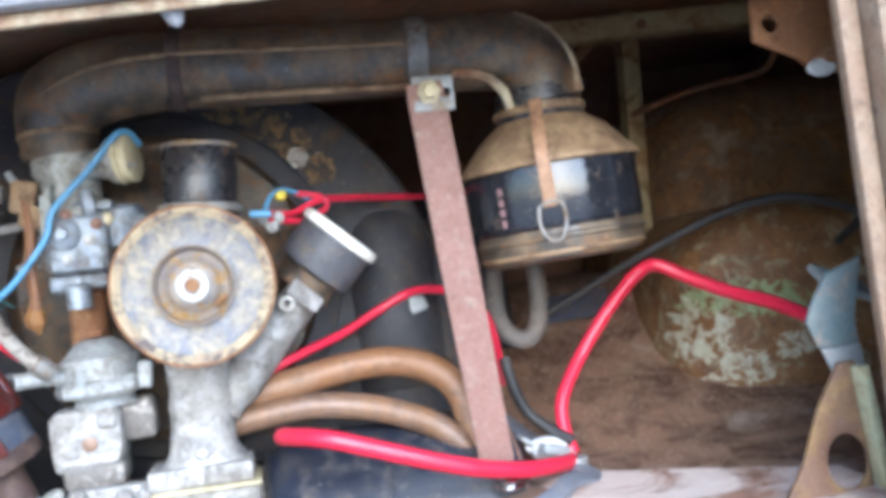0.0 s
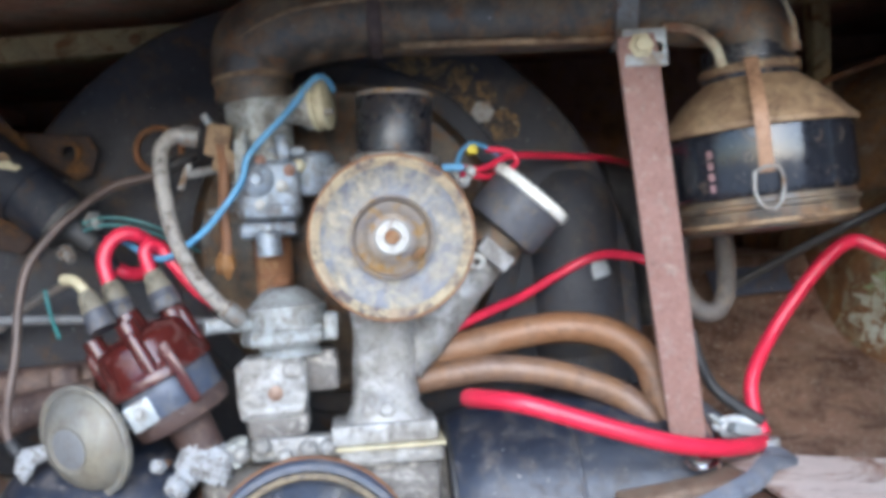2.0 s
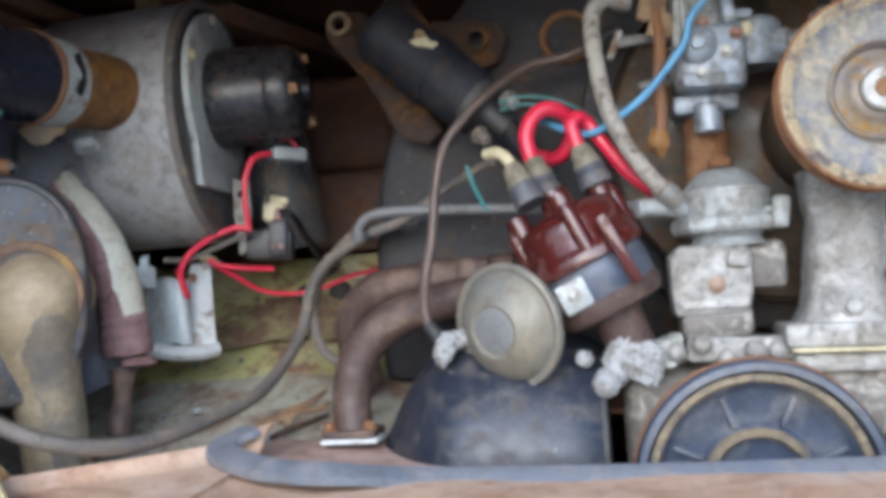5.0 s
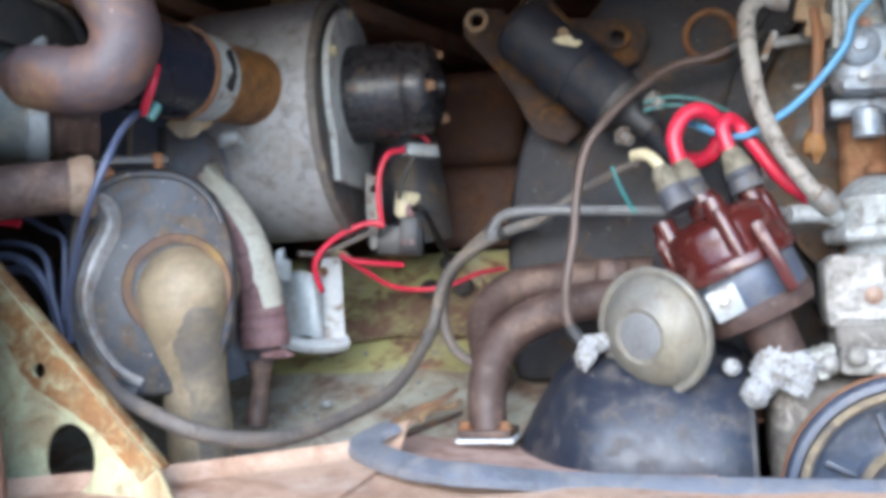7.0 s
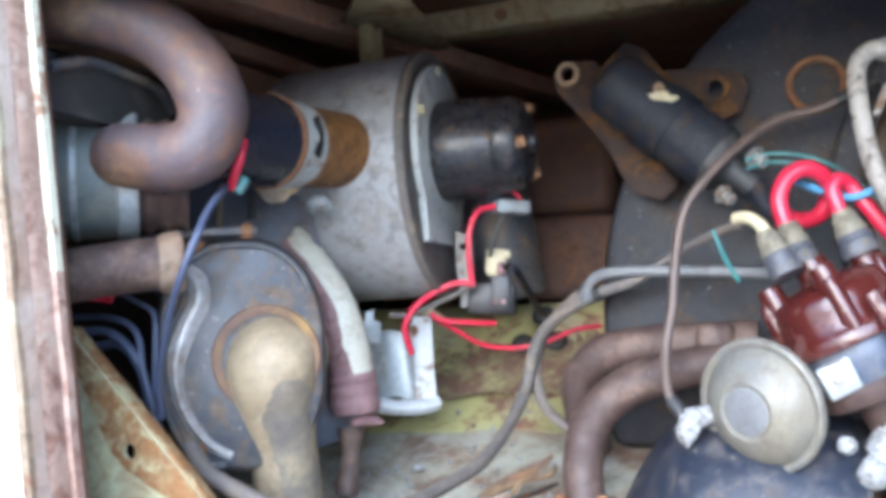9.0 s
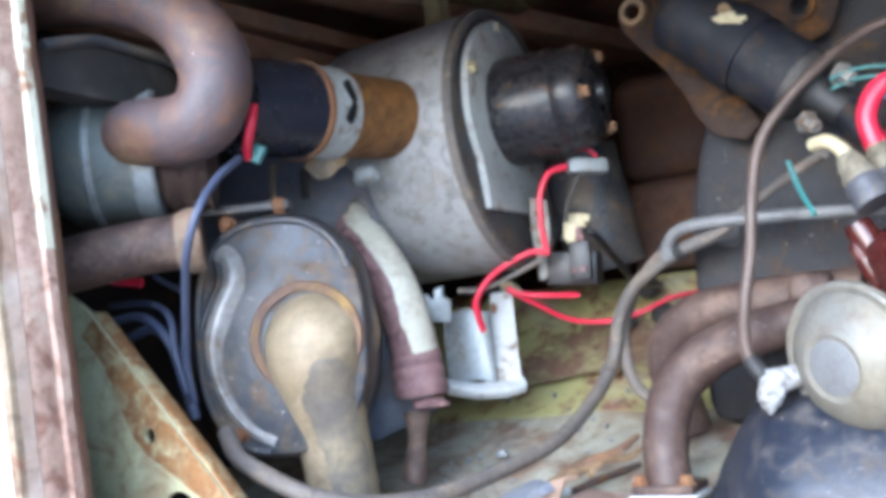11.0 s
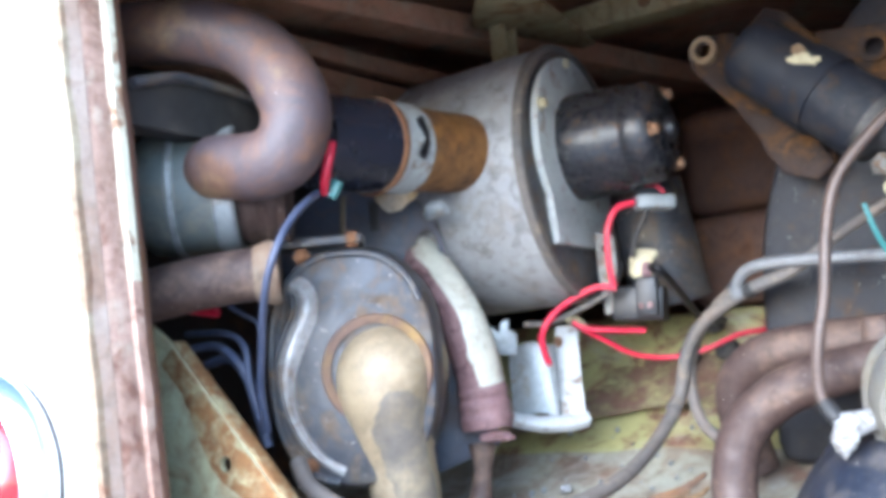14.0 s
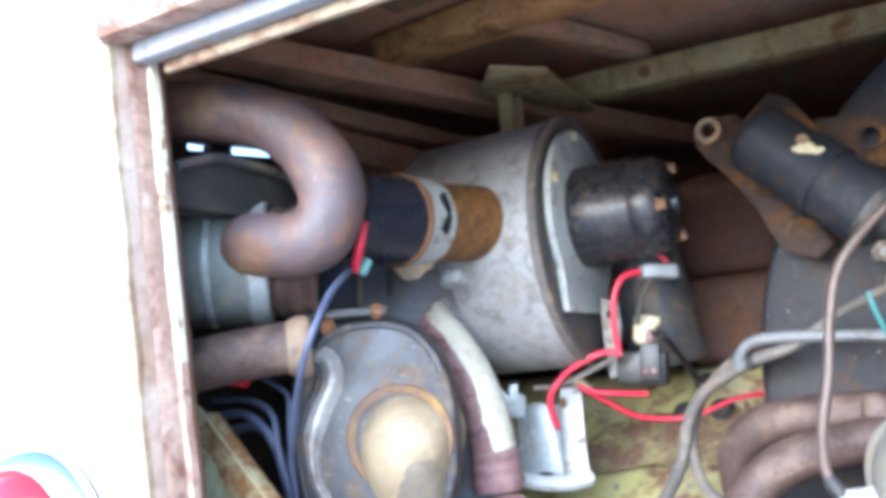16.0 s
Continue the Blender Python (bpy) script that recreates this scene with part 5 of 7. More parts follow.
part("foot_box", box((0.205, 0.030, 0.491), (0.105, 0.062, 0.014), (0, -3, 6), 0.005, segs=3), "jambdark", stay, "brown tin lip under the stay")

# heater and preheat pipes
hp = thing("heat_pipe", (0.10, 0.10, 0.56), "rusty brown preheat pipe curving over the cylinder cover", "pipe", "preheat pipes")
part("run", tube([(0.0, 0.11, 0.604), (0.03, 0.11, 0.607), (0.068, 0.112, 0.611), (0.11, 0.115, 0.616), (0.150, 0.108, 0.6165), (0.183, 0.095, 0.606), (0.203, 0.083, 0.585), (0.209, 0.075, 0.556), (0.211, 0.072, 0.535)], 0.0130, 18), "orangepipe", hp)
hp = thing("heat_pipe", (0.10, 0.10, 0.55), "rusty brown lower preheat pipe beside the pedestal", "pipe", "preheat pipes")
part("run", tube([(0.0, 0.10, 0.585), (0.04, 0.10, 0.589), (0.078, 0.100, 0.590), (0.12, 0.094, 0.583), (0.155, 0.085, 0.571), (0.183, 0.075, 0.556), (0.199, 0.07, 0.538), (0.205, 0.07, 0.52)], 0.0114, 18), "greypipe", hp)
ep = thing("heat_pipe", (-0.362, 0.08, 0.497), "rusty preheat pipe bolted to the tin by a flange", "pipe", "preheat pipes")
part("run", tube([(-0.363, 0.085, 0.500), (-0.3655, 0.092, 0.530), (-0.359, 0.100, 0.560), (-0.338, 0.105, 0.581), (-0.310, 0.108, 0.592), (-0.282, 0.110, 0.598), (-0.245, 0.115, 0.602)], [0.0140, 0.0145, 0.0150, 0.0155, 0.015, 0.0145, 0.0145], 18), "heatpipe", ep)
part("flange", box((-0.3635, 0.085, 0.5035), (0.040, 0.034, 0.006), bevel=0.002), "heatpipe", ep)
part("gasket", box((-0.3635, 0.085, 0.4985), (0.043, 0.036, 0.0035), bevel=0.001), "whitesheet", ep, "pale flange gasket")
for s in (-1, 1):
    bolt(ep, (-0.3635 + 0.015 * s, 0.073, 0.5065), (0, 0, 1), 0.004, 0.005, "rust")
ep = thing("heat_pipe", (-0.37, 0.12, 0.53), "rusty preheat pipe bending down behind another", "pipe", "preheat pipes")
part("run", tube([(-0.372, 0.165, 0.53), (-0.377, 0.155, 0.565), (-0.374, 0.148, 0.590), (-0.352, 0.141, 0.608), (-0.316, 0.136, 0.613), (-0.279, 0.131, 0.614), (-0.24, 0.13, 0.614)], 0.0150, 18), "heatpipe", ep)
part("collar", box((-0.270, 0.124, 0.612), (0.026, 0.034, 0.032), (0, 4, 0), 0.006, segs=3), "heatpipe", ep)

# distributor
dist = thing("distributor", (-0.165, 0.05, 0.555), "distributor with a red-brown cap and grey body", "distributor")
dup = Vector((-0.40, -0.06, 0.91)).normalized()
d0 = Vector((-0.171, 0.062, 0.5915))
part("body", lathe([(0, -0.04), (0.016, -0.04), (0.018, -0.012), (0.030, -0.004), (0.036, 0.002), (0.0375, 0.008), (0.0375, 0.036), (0, 0.036)], d0, dup, 36), "heatpipe", dist)
part("body_band", lathe([(0.0378, 0.002), (0.0385, 0.003), (0.0385, 0.027), (0.0378, 0.028)], d0, dup, 36), "dustynavy", dist, "dull blue-grey band round the distributor body")
part("base_ring", lathe([(0.030, -0.012), (0.037, -0.010), (0.0392, -0.004), (0.0392, 0.001), (0.0378, 0.003)], d0, dup, 36), "heatpipe", dist, "rust-red base ring")
capo = part("cap", lathe([(0.0395, 0.026), (0.0430, 0.027), (0.0435, 0.033), (0.0415, 0.036), (0.0390, 0.040), (0.0375, 0.056), (0.0345, 0.062), (0.028, 0.066), (0.012, 0.068), (0.010, 0.082), (0, 0.082)], d0, dup, 40), "bakelite", dist, "red-brown bakelite cap")
dx_ = Vector((1, 0, 0))
dx_ = (dx_ - dup * dx_.dot(dup)).normalized()
md = Matrix((dx_, dup.cross(dx_), dup)).transposed().to_4x4()
md.translation = d0
TOW = []
for k in range(4):
    a = radians(-172 + 90 * k)
    o = md @ Vector((0.0305 * math.cos(a), 0.0305 * math.sin(a), 0.056))
    part("tower", lathe([(0.0, -0.02), (0.0088, -0.02), (0.0080, 0.018), (0.0072, 0.021), (0.0045, 0.021), (0.0042, 0.012), (0, 0.012)], o, dup, 16), "bakelite", capo)
    rib_o = md @ Vector((0.0365 * math.cos(a), 0.0365 * math.sin(a), 0.032))
    part("rib", lathe([(0, 0), (0.0065, 0), (0.006, 0.03), (0.004, 0.036), (0, 0.038)], rib_o, dup, 10), "bakelite", capo)
    TOW.append(o + dup * 0.022)
TOW.append(md @ Vector((0, 0, 0.094)))
# side spring clip and condenser plate
part("clip", box((-0.160, 0.018, 0.622), (0.008, 0.005, 0.050), (4, -26, 0), 0.002), "bakelite", dist, "cap spring clip")
part("points_plate", box((-0.191, 0.026, 0.593), (0.022, 0.008, 0.021), (0, -25, 10), 0.002), "sheet", dist, "pale bracket of the vacuum unit")
bolt(dist, (-0.191, 0.022, 0.594), (-0.2, -1, 0.1), 0.004, 0.005, "nut")
an = Vector((-0.52, -0.84, -0.15)).normalized()
ac0 = Vector((-0.2375, 0.043, 0.5755))
adv = part("vacuum_unit", lathe([(0, -0.014), (0.024, -0.014), (0.034, -0.008), (0.0405, -0.001), (0.0425, 0.0), (0.0425, 0.003), (0.0385, 0.0030), (0.0375, 0.0040), (0.036, 0.0075), (0.030, 0.0125), (0.022, 0.0170), (0.0188, 0.0182), (0.0175, 0.0175), (0, 0.0168)], ac0, an, 48), "advance", dist, "dull pale vacuum advance canister")
part("rim", lathe([(0.0420, -0.0015), (0.0440, -0.0008), (0.0440, 0.0036), (0.0425, 0.0048), (0.0400, 0.0046), (0.0385, 0.0034)], ac0, an, 48), "advance", adv)
part("centre_cap", lathe([(0, 0.0182), (0.0135, 0.0180), (0.0165, 0.0172), (0.0175, 0.016), (0, 0.016)], ac0, an, 36), "tube", adv, "grey centre of the vacuum unit")
part("nipple", tube([(-0.255, 0.062, 0.572), (-0.272, 0.054, 0.569), (-0.286, 0.047, 0.566)], [0.007, 0.0065, 0.0085], 12), "chalk", adv, "white plastic nipple")
part("nipple_foot", lump((-0.285, 0.046, 0.561), (0.007, 0.006, 0.010), 8), "chalk", adv)
part("arm", tube([(-0.228, 0.055, 0.580), (-0.205, 0.045, 0.588), (-0.19, 0.04, 0.592)], 0.008, 10), "sheet", adv)

# ignition leads: boots on the cap, red and pale leads
def lead(name, pts, r, mat, label, category="cable", group="", at=None, **kw):
    return solo(name, at or pts[0], tube(pts, r, kw.get("segs", 10), bm=None), mat, label, category, group)


def fitted(name, pts, r, mat, label, category, end_mat, end_label, group=""):
    """A hose or line with a short sleeve at each end."""
    ob = thing(name, pts[0], label, category, group)
    part("run", tube(pts, r, 12), mat, ob)
    line = curve_points(pts, 7)
    for seg in (line[:6], line[-6:]):
        part("end_sleeve", tube([seg[0], seg[2], seg[3], seg[5]], [r * 1.3, r * 1.42, r * 1.42, r * 1.25], 12, 3), end_mat, ob, end_label)
    return ob


def boot(name, a, b, r, label):
    a, b = Vector(a), Vector(b)
    L = (b - a).length
    ob = thing(name, a, label, "boot", "lead boots")
    part("cuff", lathe([(0, 0), (r * 1.1, 0), (r * 1.15, L * 0.15), (r * 1.02, L * 0.3), (r * 1.1, L * 0.36), (r * 0.98, L * 0.48), (0, L * 0.48)], a, b - a, 18), "cuff", ob, "dark rubber cuff")
    part("sleeve", lathe([(0, L * 0.48), (r * 0.95, L * 0.48), (r * 1.0, L * 0.55), (r * 0.78, L * 0.75), (r * 0.83, L * 0.80), (r * 0.58, L), (0, L)], a, b - a, 18), "boot", ob, "aged tan rubber sleeve")
    return ob


boot("lead_boot", (-0.2075, 0.066, 0.664), (-0.2155, 0.068, 0.692), 0.0105, "aged brown rubber boot on the distributor cap")
boot("lead_boot", (-0.1715, 0.060, 0.668), (-0.182, 0.062, 0.697), 0.0105, "aged brown rubber boot on the distributor cap")
boot("lead_boot", (-0.216, 0.040, 0.657), (-0.229, 0.047, 0.686), 0.0098, "grey rubber boot with a pale stub")
lead("ignition_lead", [(-0.226, 0.046, 0.681), (-0.231, 0.047, 0.690), (-0.238, 0.050, 0.696), (-0.247, 0.058, 0.697)], 0.0042, "ivory", "pale stub of an ignition lead on the cap", "cable", "ignition leads")
lead("ignition_lead", [(-0.216, 0.068, 0.690), (-0.219, 0.070, 0.709), (-0.2125, 0.073, 0.7235), (-0.201, 0.077, 0.7285), (-0.190, 0.085, 0.723), (-0.1875, 0.095, 0.711), (-0.194, 0.10, 0.699), (-0.208, 0.11, 0.697), (-0.229, 0.115, 0.708)], 0.0058, "red", "thick red ignition lead looping over the distributor", "cable", "ignition leads")
lead("ignition_lead", [(-0.182, 0.062, 0.694), (-0.186, 0.063, 0.711), (-0.182, 0.066, 0.718), (-0.175, 0.072, 0.7145), (-0.165, 0.072, 0.699), (-0.150, 0.073, 0.678), (-0.132, 0.078, 0.662), (-0.114, 0.105, 0.648)], 0.0052, "red", "thick red ignition lead running behind the fuel pump", "cable", "ignition leads")

# coil
coil = thing("ignition_coil", (-0.31, 0.125, 0.74), "black ignition coil in a rusty clamp", "ignition coil")
ca, cb = Vector((-0.3365, 0.130, 0.8160)), Vector((-0.2585, 0.118, 0.7440))
cd = (cb - ca).normalized()
part("can", lathe([(0, 0), (0.022, 0), (0.0255, 0.003), (0.0262, 0.006), (0.0262, 0.012), (0.0255, 0.014), (0.0255, 0.100), (0.024, 0.104), (0, 0.104)], ca, cd, 40), "coilblack", coil)
part("cap", lathe([(0, 0), (0.0245, 0), (0.0235, 0.006), (0.014, 0.012), (0.0105, 0.018), (0.0095, 0.034), (0, 0.034)], ca + cd * 0.104, cd, 28), "rubber", coil)
part("clamp", lathe([(0.0258, 0), (0.0275, 0), (0.0275, 0.022), (0.0258, 0.022)], ca + cd * 0.046, cd, 40), "coilblack", coil)
part("bracket", slab([(-0.386, 0.834), (-0.376, 0.842), (-0.352, 0.840), (-0.33, 0.806), (-0.29, 0.750), (-0.293, 0.732), (-0.309, 0.724), (-0.330, 0.738), (-0.356, 0.784), (-0.386, 0.820)], 0.004, pose(0, 0.156, 0), 0.001, holes=[ring(-0.373, 0.830, 0.0055, 14)]), "clampbrown", coil, "rusty clamp bracket")
part("top_flap", slab([(-0.352, 0.826), (-0.326, 0.849), (-0.312, 0.842), (-0.290, 0.812), (-0.298, 0.800), (-0.34, 0.812)], 0.003, pose(0, 0.146, 0), 0.001), "clampbrown", coil, "rusty top flap of the bracket")
part("side_plate", slab([(-0.298, 0.826), (-0.262, 0.822), (-0.243, 0.818), (-0.236, 0.804), (-0.243, 0.786), (-0.256, 0.782), (-0.29, 0.800)], 0.004, pose(0, 0.156, 0), 0.0012, holes=[ring(-0.2605, 0.8055, 0.0065, 16, squash=1.15)]), "clampbrown", coil, "rusty drilled side plate of the bracket")
part("hole_rim", lathe([(0.0066, 0), (0.0105, 0), (0.0105, 0.004), (0.0066, 0.004)], (-0.2605, 0.156, 0.8055), (0, -1, 0), 20), "clampbrown", coil)
part("foot", slab([(-0.346, 0.780), (-0.337, 0.748), (-0.326, 0.730), (-0.304, 0.722), (-0.292, 0.732), (-0.305, 0.756)], 0.004, pose(0, 0.146, 0), 0.0015), "clampbrown", coil, "orange-rusted bracket foot")
part("eye", lathe([(0.006, 0), (0.0098, 0), (0.0098, 0.010), (0.006, 0.010)], (-0.373, 0.158, 0.830), (0, -1, 0), 20), "tan", coil)
part("label_patch", slab(ragged(0, 0, 0.0095, 0.0048, 4.2), 0.0009, Matrix.Translation((-0.2945, 0.0968, 0.7915)) @ pose(0, 0, 0, 38, 8, 0), 0), "ivory", coil, "torn pale label remnant")
part("label_patch", slab(ragged(0, 0, 0.0040, 0.0050, 9.4), 0.0009, Matrix.Translation((-0.2965, 0.0995, 0.7985)) @ pose(0, 0, 0, 38, 8, 0), 0), "tan", coil)
for q in ((-0.2575, 0.104, 0.7195), (-0.2345, 0.106, 0.7445)):
    bolt(coil, q, cd + Vector((0, -0.5, 0)), 0.005, 0.010, "bandsteel", name="terminal")
part("lead_boot", tube([cb + cd * 0.006, cb + cd * 0.020, cb + cd * 0.034, (-0.2275, 0.110, 0.7085), (-0.2195, 0.109, 0.7005)], [0.0115, 0.0098, 0.0088, 0.0078, 0.0066], 14), "coilblack", coil, "dark coil nozzle")

# thin lines and hoses
fitted("vacuum_line", [(-0.150, 0.125, 0.792), (-0.187, 0.125, 0.777), (-0.218, 0.118, 0.770), (-0.247, 0.100, 0.749), (-0.269, 0.090, 0.727), (-0.282, 0.085, 0.708), (-0.289, 0.080, 0.679), (-0.293, 0.074, 0.642), (-0.2985, 0.066, 0.611), (-0.297, 0.053, 0.585), (-0.288, 0.047, 0.570)], 0.0036, "copper", "thin dull copper vacuum line to the distributor", "vacuum line", "rubber", "black rubber end sleeve")
fitted("breather_tube", [(-0.122, 0.072, 0.650), (-0.150, 0.08, 0.653), (-0.2, 0.10, 0.658), (-0.256, 0.12, 0.664), (-0.325, 0.13, 0.669), (-0.352, 0.135, 0.668), (-0.364, 0.14, 0.660), (-0.366, 0.145, 0.650)], 0.0042, "tube", "grey fuel tube running along the shroud", "tube", "tube", "grey push-fit end")
fitted("fuel_hose", [(-0.138, 0.068, 0.797), (-0.156, 0.066, 0.800), (-0.1665, 0.060, 0.787), (-0.166, 0.056, 0.755), (-0.161, 0.053, 0.722), (-0.149, 0.052, 0.692), (-0.134, 0.056, 0.669), (-0.118, 0.064, 0.652)], 0.0060, "hose", "grey braided fuel hose from pump to carburettor", "fuel hose", "bandsteel", "dull crimped steel ferrule")
hs = thing("hose", (-0.247, 0.09, 0.696), "long grey rubber hose sagging across the bay", "hose")
run = [(-0.247, 0.09, 0.696), (-0.269, 0.11, 0.69), (-0.297, 0.128, 0.679), (-0.325, 0.135, 0.663), (-0.354, 0.142, 0.655), (-0.379, 0.15, 0.645), (-0.402, 0.16, 0.631), (-0.417, 0.168, 0.611), (-0.425, 0.165, 0.58), (-0.432, 0.13, 0.553), (-0.438, 0.08, 0.534), (-0.451, 0.03, 0.524), (-0.466, -0.02, 0.518), (-0.486, -0.06, 0.519), (-0.511, -0.085, 0.528), (-0.538, -0.09, 0.54), (-0.565, -0.085, 0.552), (-0.582, -0.075, 0.565)]
part("run", tube(run, [0.0034, 0.0034, 0.0036, 0.0042, 0.0048, 0.005, 0.005, 0.005, 0.005, 0.005, 0.005, 0.005, 0.0052, 0.0054, 0.0055, 0.0055, 0.0055, 0.0055], 12), "greyrubber", hs)
part("band", tube([Vector(run[8]), Vector(run[8]).lerp(Vector(run[9]), 0.12), Vector(run[8]).lerp(Vector(run[9]), 0.24)], 0.0056, 12, 3), "greyrubber", hs, "dull plastic tie on the hose")
part("band", tube([Vector(run[4]), Vector(run[4]).lerp(Vector(run[5]), 0.12), Vector(run[4]).lerp(Vector(run[5]), 0.24)], 0.0058, 12, 3), "rubber", hs, "black tape on the hose")
hs = thing("hose", (-0.365, 0.15, 0.66), "short grey rubber hose behind the pipes", "hose")
run = [(-0.365, 0.15, 0.66), (-0.392, 0.162, 0.641), (-0.412, 0.175, 0.619), (-0.419, 0.178, 0.594), (-0.41, 0.165, 0.566), (-0.391, 0.155, 0.551), (-0.372, 0.15, 0.548)]
part("run", tube(run, 0.0044, 12), "greyrubber", hs)
part("band", tube([Vector(run[0]), Vector(run[0]).lerp(Vector(run[1]), 0.12), Vector(run[0]).lerp(Vector(run[1]), 0.24)], 0.0056, 12, 3), "rubber", hs, "black rubber end cuff")
lead("blue_wire", [(-0.030, 0.074, 0.826), (-0.036, 0.062, 0.834), (-0.0455, 0.054, 0.8315), (-0.068, 0.052, 0.8075), (-0.0985, 0.050, 0.7785), (-0.1065, 0.05, 0.7580), (-0.1300, 0.051, 0.7305), (-0.149, 0.054, 0.7160), (-0.172, 0.065, 0.706), (-0.19, 0.08, 0.712), (-0.215, 0.105, 0.728)], 0.0026, "bluew", "bright blue wire from the choke to the coil", "wire")
for k, (dz, dx) in enumerate(((0.0, 0.0), (0.006, 0.01))):
    lead("green_wire", [(-0.24, 0.10, 0.735 + dz), (-0.222, 0.10, 0.738 + dz), (-0.198, 0.10, 0.733 + dz), (-0.176, 0.11, 0.722 + dz), (-0.165 + dx, 0.13, 0.71)], 0.0012, "teal", "thin green wire at the coil", "wire", "green wires")
lead("green_wire", [(-0.262, 0.06, 0.690), (-0.255, 0.045, 0.672), (-0.246, 0.03, 0.655)], 0.0015, "teal", "thin green wire at the coil", "wire", "green wires")

# generator wiring
lead("red_wire", [(0.062, 0.075, 0.757), (0.085, 0.095, 0.755), (0.108, 0.105, 0.764), (0.13, 0.12, 0.765), (0.17, 0.155, 0.764), (0.212, 0.19, 0.762), (0.25, 0.25, 0.76)], 0.0030, "red", "red generator wire running to the side panel", "wire", "red wires")
lead("red_wire", [(0.064, 0.073, 0.751), (0.088, 0.09, 0.748), (0.108, 0.102, 0.753), (0.116, 0.106, 0.760), (0.110, 0.105, 0.768), (0.09, 0.10, 0.772)], 0.0026, "red", "red generator wire with a small loop", "wire", "red wires")
lead("blue_wire", [(0.060, 0.072, 0.754), (0.068, 0.08, 0.770), (0.078, 0.09, 0.776), (0.092, 0.1, 0.772), (0.102, 0.11, 0.765)], 0.0018, "bluew", "thin blue generator wire", "wire")
solo("terminal_sleeve", (0.052, 0.066, 0.755), box((0.058, 0.066, 0.756), (0.018, 0.006, 0.006), (0, 6, 0), 0.002), "bluew", "blue crimp terminal on the generator", "terminal")
solo("terminal_sleeve", (0.077, 0.09, 0.771), box((0.077, 0.088, 0.771), (0.009, 0.007, 0.008), (0, 6, 0), 0.002), "yellow", "small yellow connector on the generator wire", "terminal")
lead("red_wire", [(0.035, 0.10, 0.618), (0.055, 0.105, 0.628), (0.085, 0.12, 0.637), (0.115, 0.138, 0.645), (0.15, 0.15, 0.660), (0.180, 0.148, 0.672), (0.20, 0.13, 0.673), (0.222, 0.11, 0.664), (0.245, 0.12, 0.64), (0.255, 0.14, 0.60), (0.257, 0.14, 0.575)], 0.0040, "red", "red wire clipped to the shroud and passing behind the stay", "wire", "red wires")
lead("battery_cable", [(0.050, 0.040, 0.577), (0.058, 0.024, 0.5775), (0.084, 0.0, 0.5745), (0.121, -0.004, 0.5605), (0.162, -0.002, 0.544), (0.200, 0.008, 0.530), (0.238, 0.028, 0.519), (0.27, 0.055, 0.512), (0.292, 0.078, 0.508)], 0.0072, "red", "thick red battery cable lying over the cylinder cover", "cable", "battery cables")
lead("battery_cable", [(0.296, 0.083, 0.513), (0.294, 0.095, 0.535), (0.300, 0.105, 0.560), (0.326, 0.118, 0.592), (0.352, 0.12, 0.622), (0.375, 0.12, 0.645), (0.396, 0.12, 0.661), (0.413, 0.12, 0.664), (0.435, 0.108, 0.650), (0.460, 0.08, 0.632), (0.478, 0.04, 0.620), (0.486, 0.0, 0.608), (0.478, -0.05, 0.60), (0.455, -0.09, 0.605)], 0.0064, "red", "thick red battery cable arching to the side bracket", "cable", "battery cables")
lug = thing("cable_clamp", (0.285, 0.08, 0.505), "pale crumpled metal clamp on the battery cable", "clamp")
part("band", box((0.281, 0.082, 0.519), (0.034, 0.014, 0.010), (0, 18, 20), 0.003), "sheet", lug)
part("strip", box((0.262, 0.09, 0.525), (0.030, 0.010, 0.004), (0, 40, 15), 0.001), "sheet", lug)
part("crumpled_end", lump((0.2760, 0.0900, 0.5215), (0.020, 0.011, 0.009), 21), "whitesheet", lug, "crumpled pale foil of the clamp")
part("lug", lathe([(0.004, 0), (0.010, 0), (0.010, 0.006), (0.004, 0.006)], (0.296, 0.078, 0.505), (0, 0, 1), 16), "chalk", lug)
lead("loom", [(0.258, 0.13, 0.60), (0.26, 0.12, 0.575), (0.266, 0.105, 0.552), (0.282, 0.092, 0.535), (0.297, 0.082, 0.524)], 0.0052, "rubber", "black taped wiring loom by the stay", "loom")
lead("rusty_rod", [(0.484, 0.300, 0.830), (0.499, 0.300, 0.835), (0.569, 0.300, 0.852), (0.643, 0.300, 0.861), (0.665, 0.300, 0.875), (0.674, 0.300, 0.901)], 0.0035, "rust", "thin rusty rod bending up under the roof", "rod")
lead("black_cable", [(0.324, 0.200, 0.631), (0.387, 0.190, 0.658), (0.451, 0.175, 0.685), (0.508, 0.160, 0.704), (0.559, 0.150, 0.711), (0.592, 0.140, 0.705), (0.634, 0.130, 0.683), (0.60, 0.12, 0.66)], 0.0045, "rubber", "black cable draped over the wheel arch", "cable")
lead("rubber_hose", [(0.272, 0.17, 0.72), (0.268, 0.165, 0.68), (0.262, 0.155, 0.645), (0.268, 0.147, 0.622), (0.284, 0.145, 0.613), (0.299, 0.15, 0.625), (0.307, 0.16, 0.66), (0.306, 0.165, 0.70), (0.30, 0.165, 0.735)], 0.0088, "greyrubber", "dusty rubber hose looped under the air cleaner", "hose", segs=14)
plate = thing("data_plate", (0.39, 0.325, 0.62), "small dusty aluminium data plate on the floor pan", "data plate")
part("plate", box((0.385, 0.305, 0.628), (0.085, 0.003, 0.035), (-38, 0, 0), 0.001), "platepaint", plate)
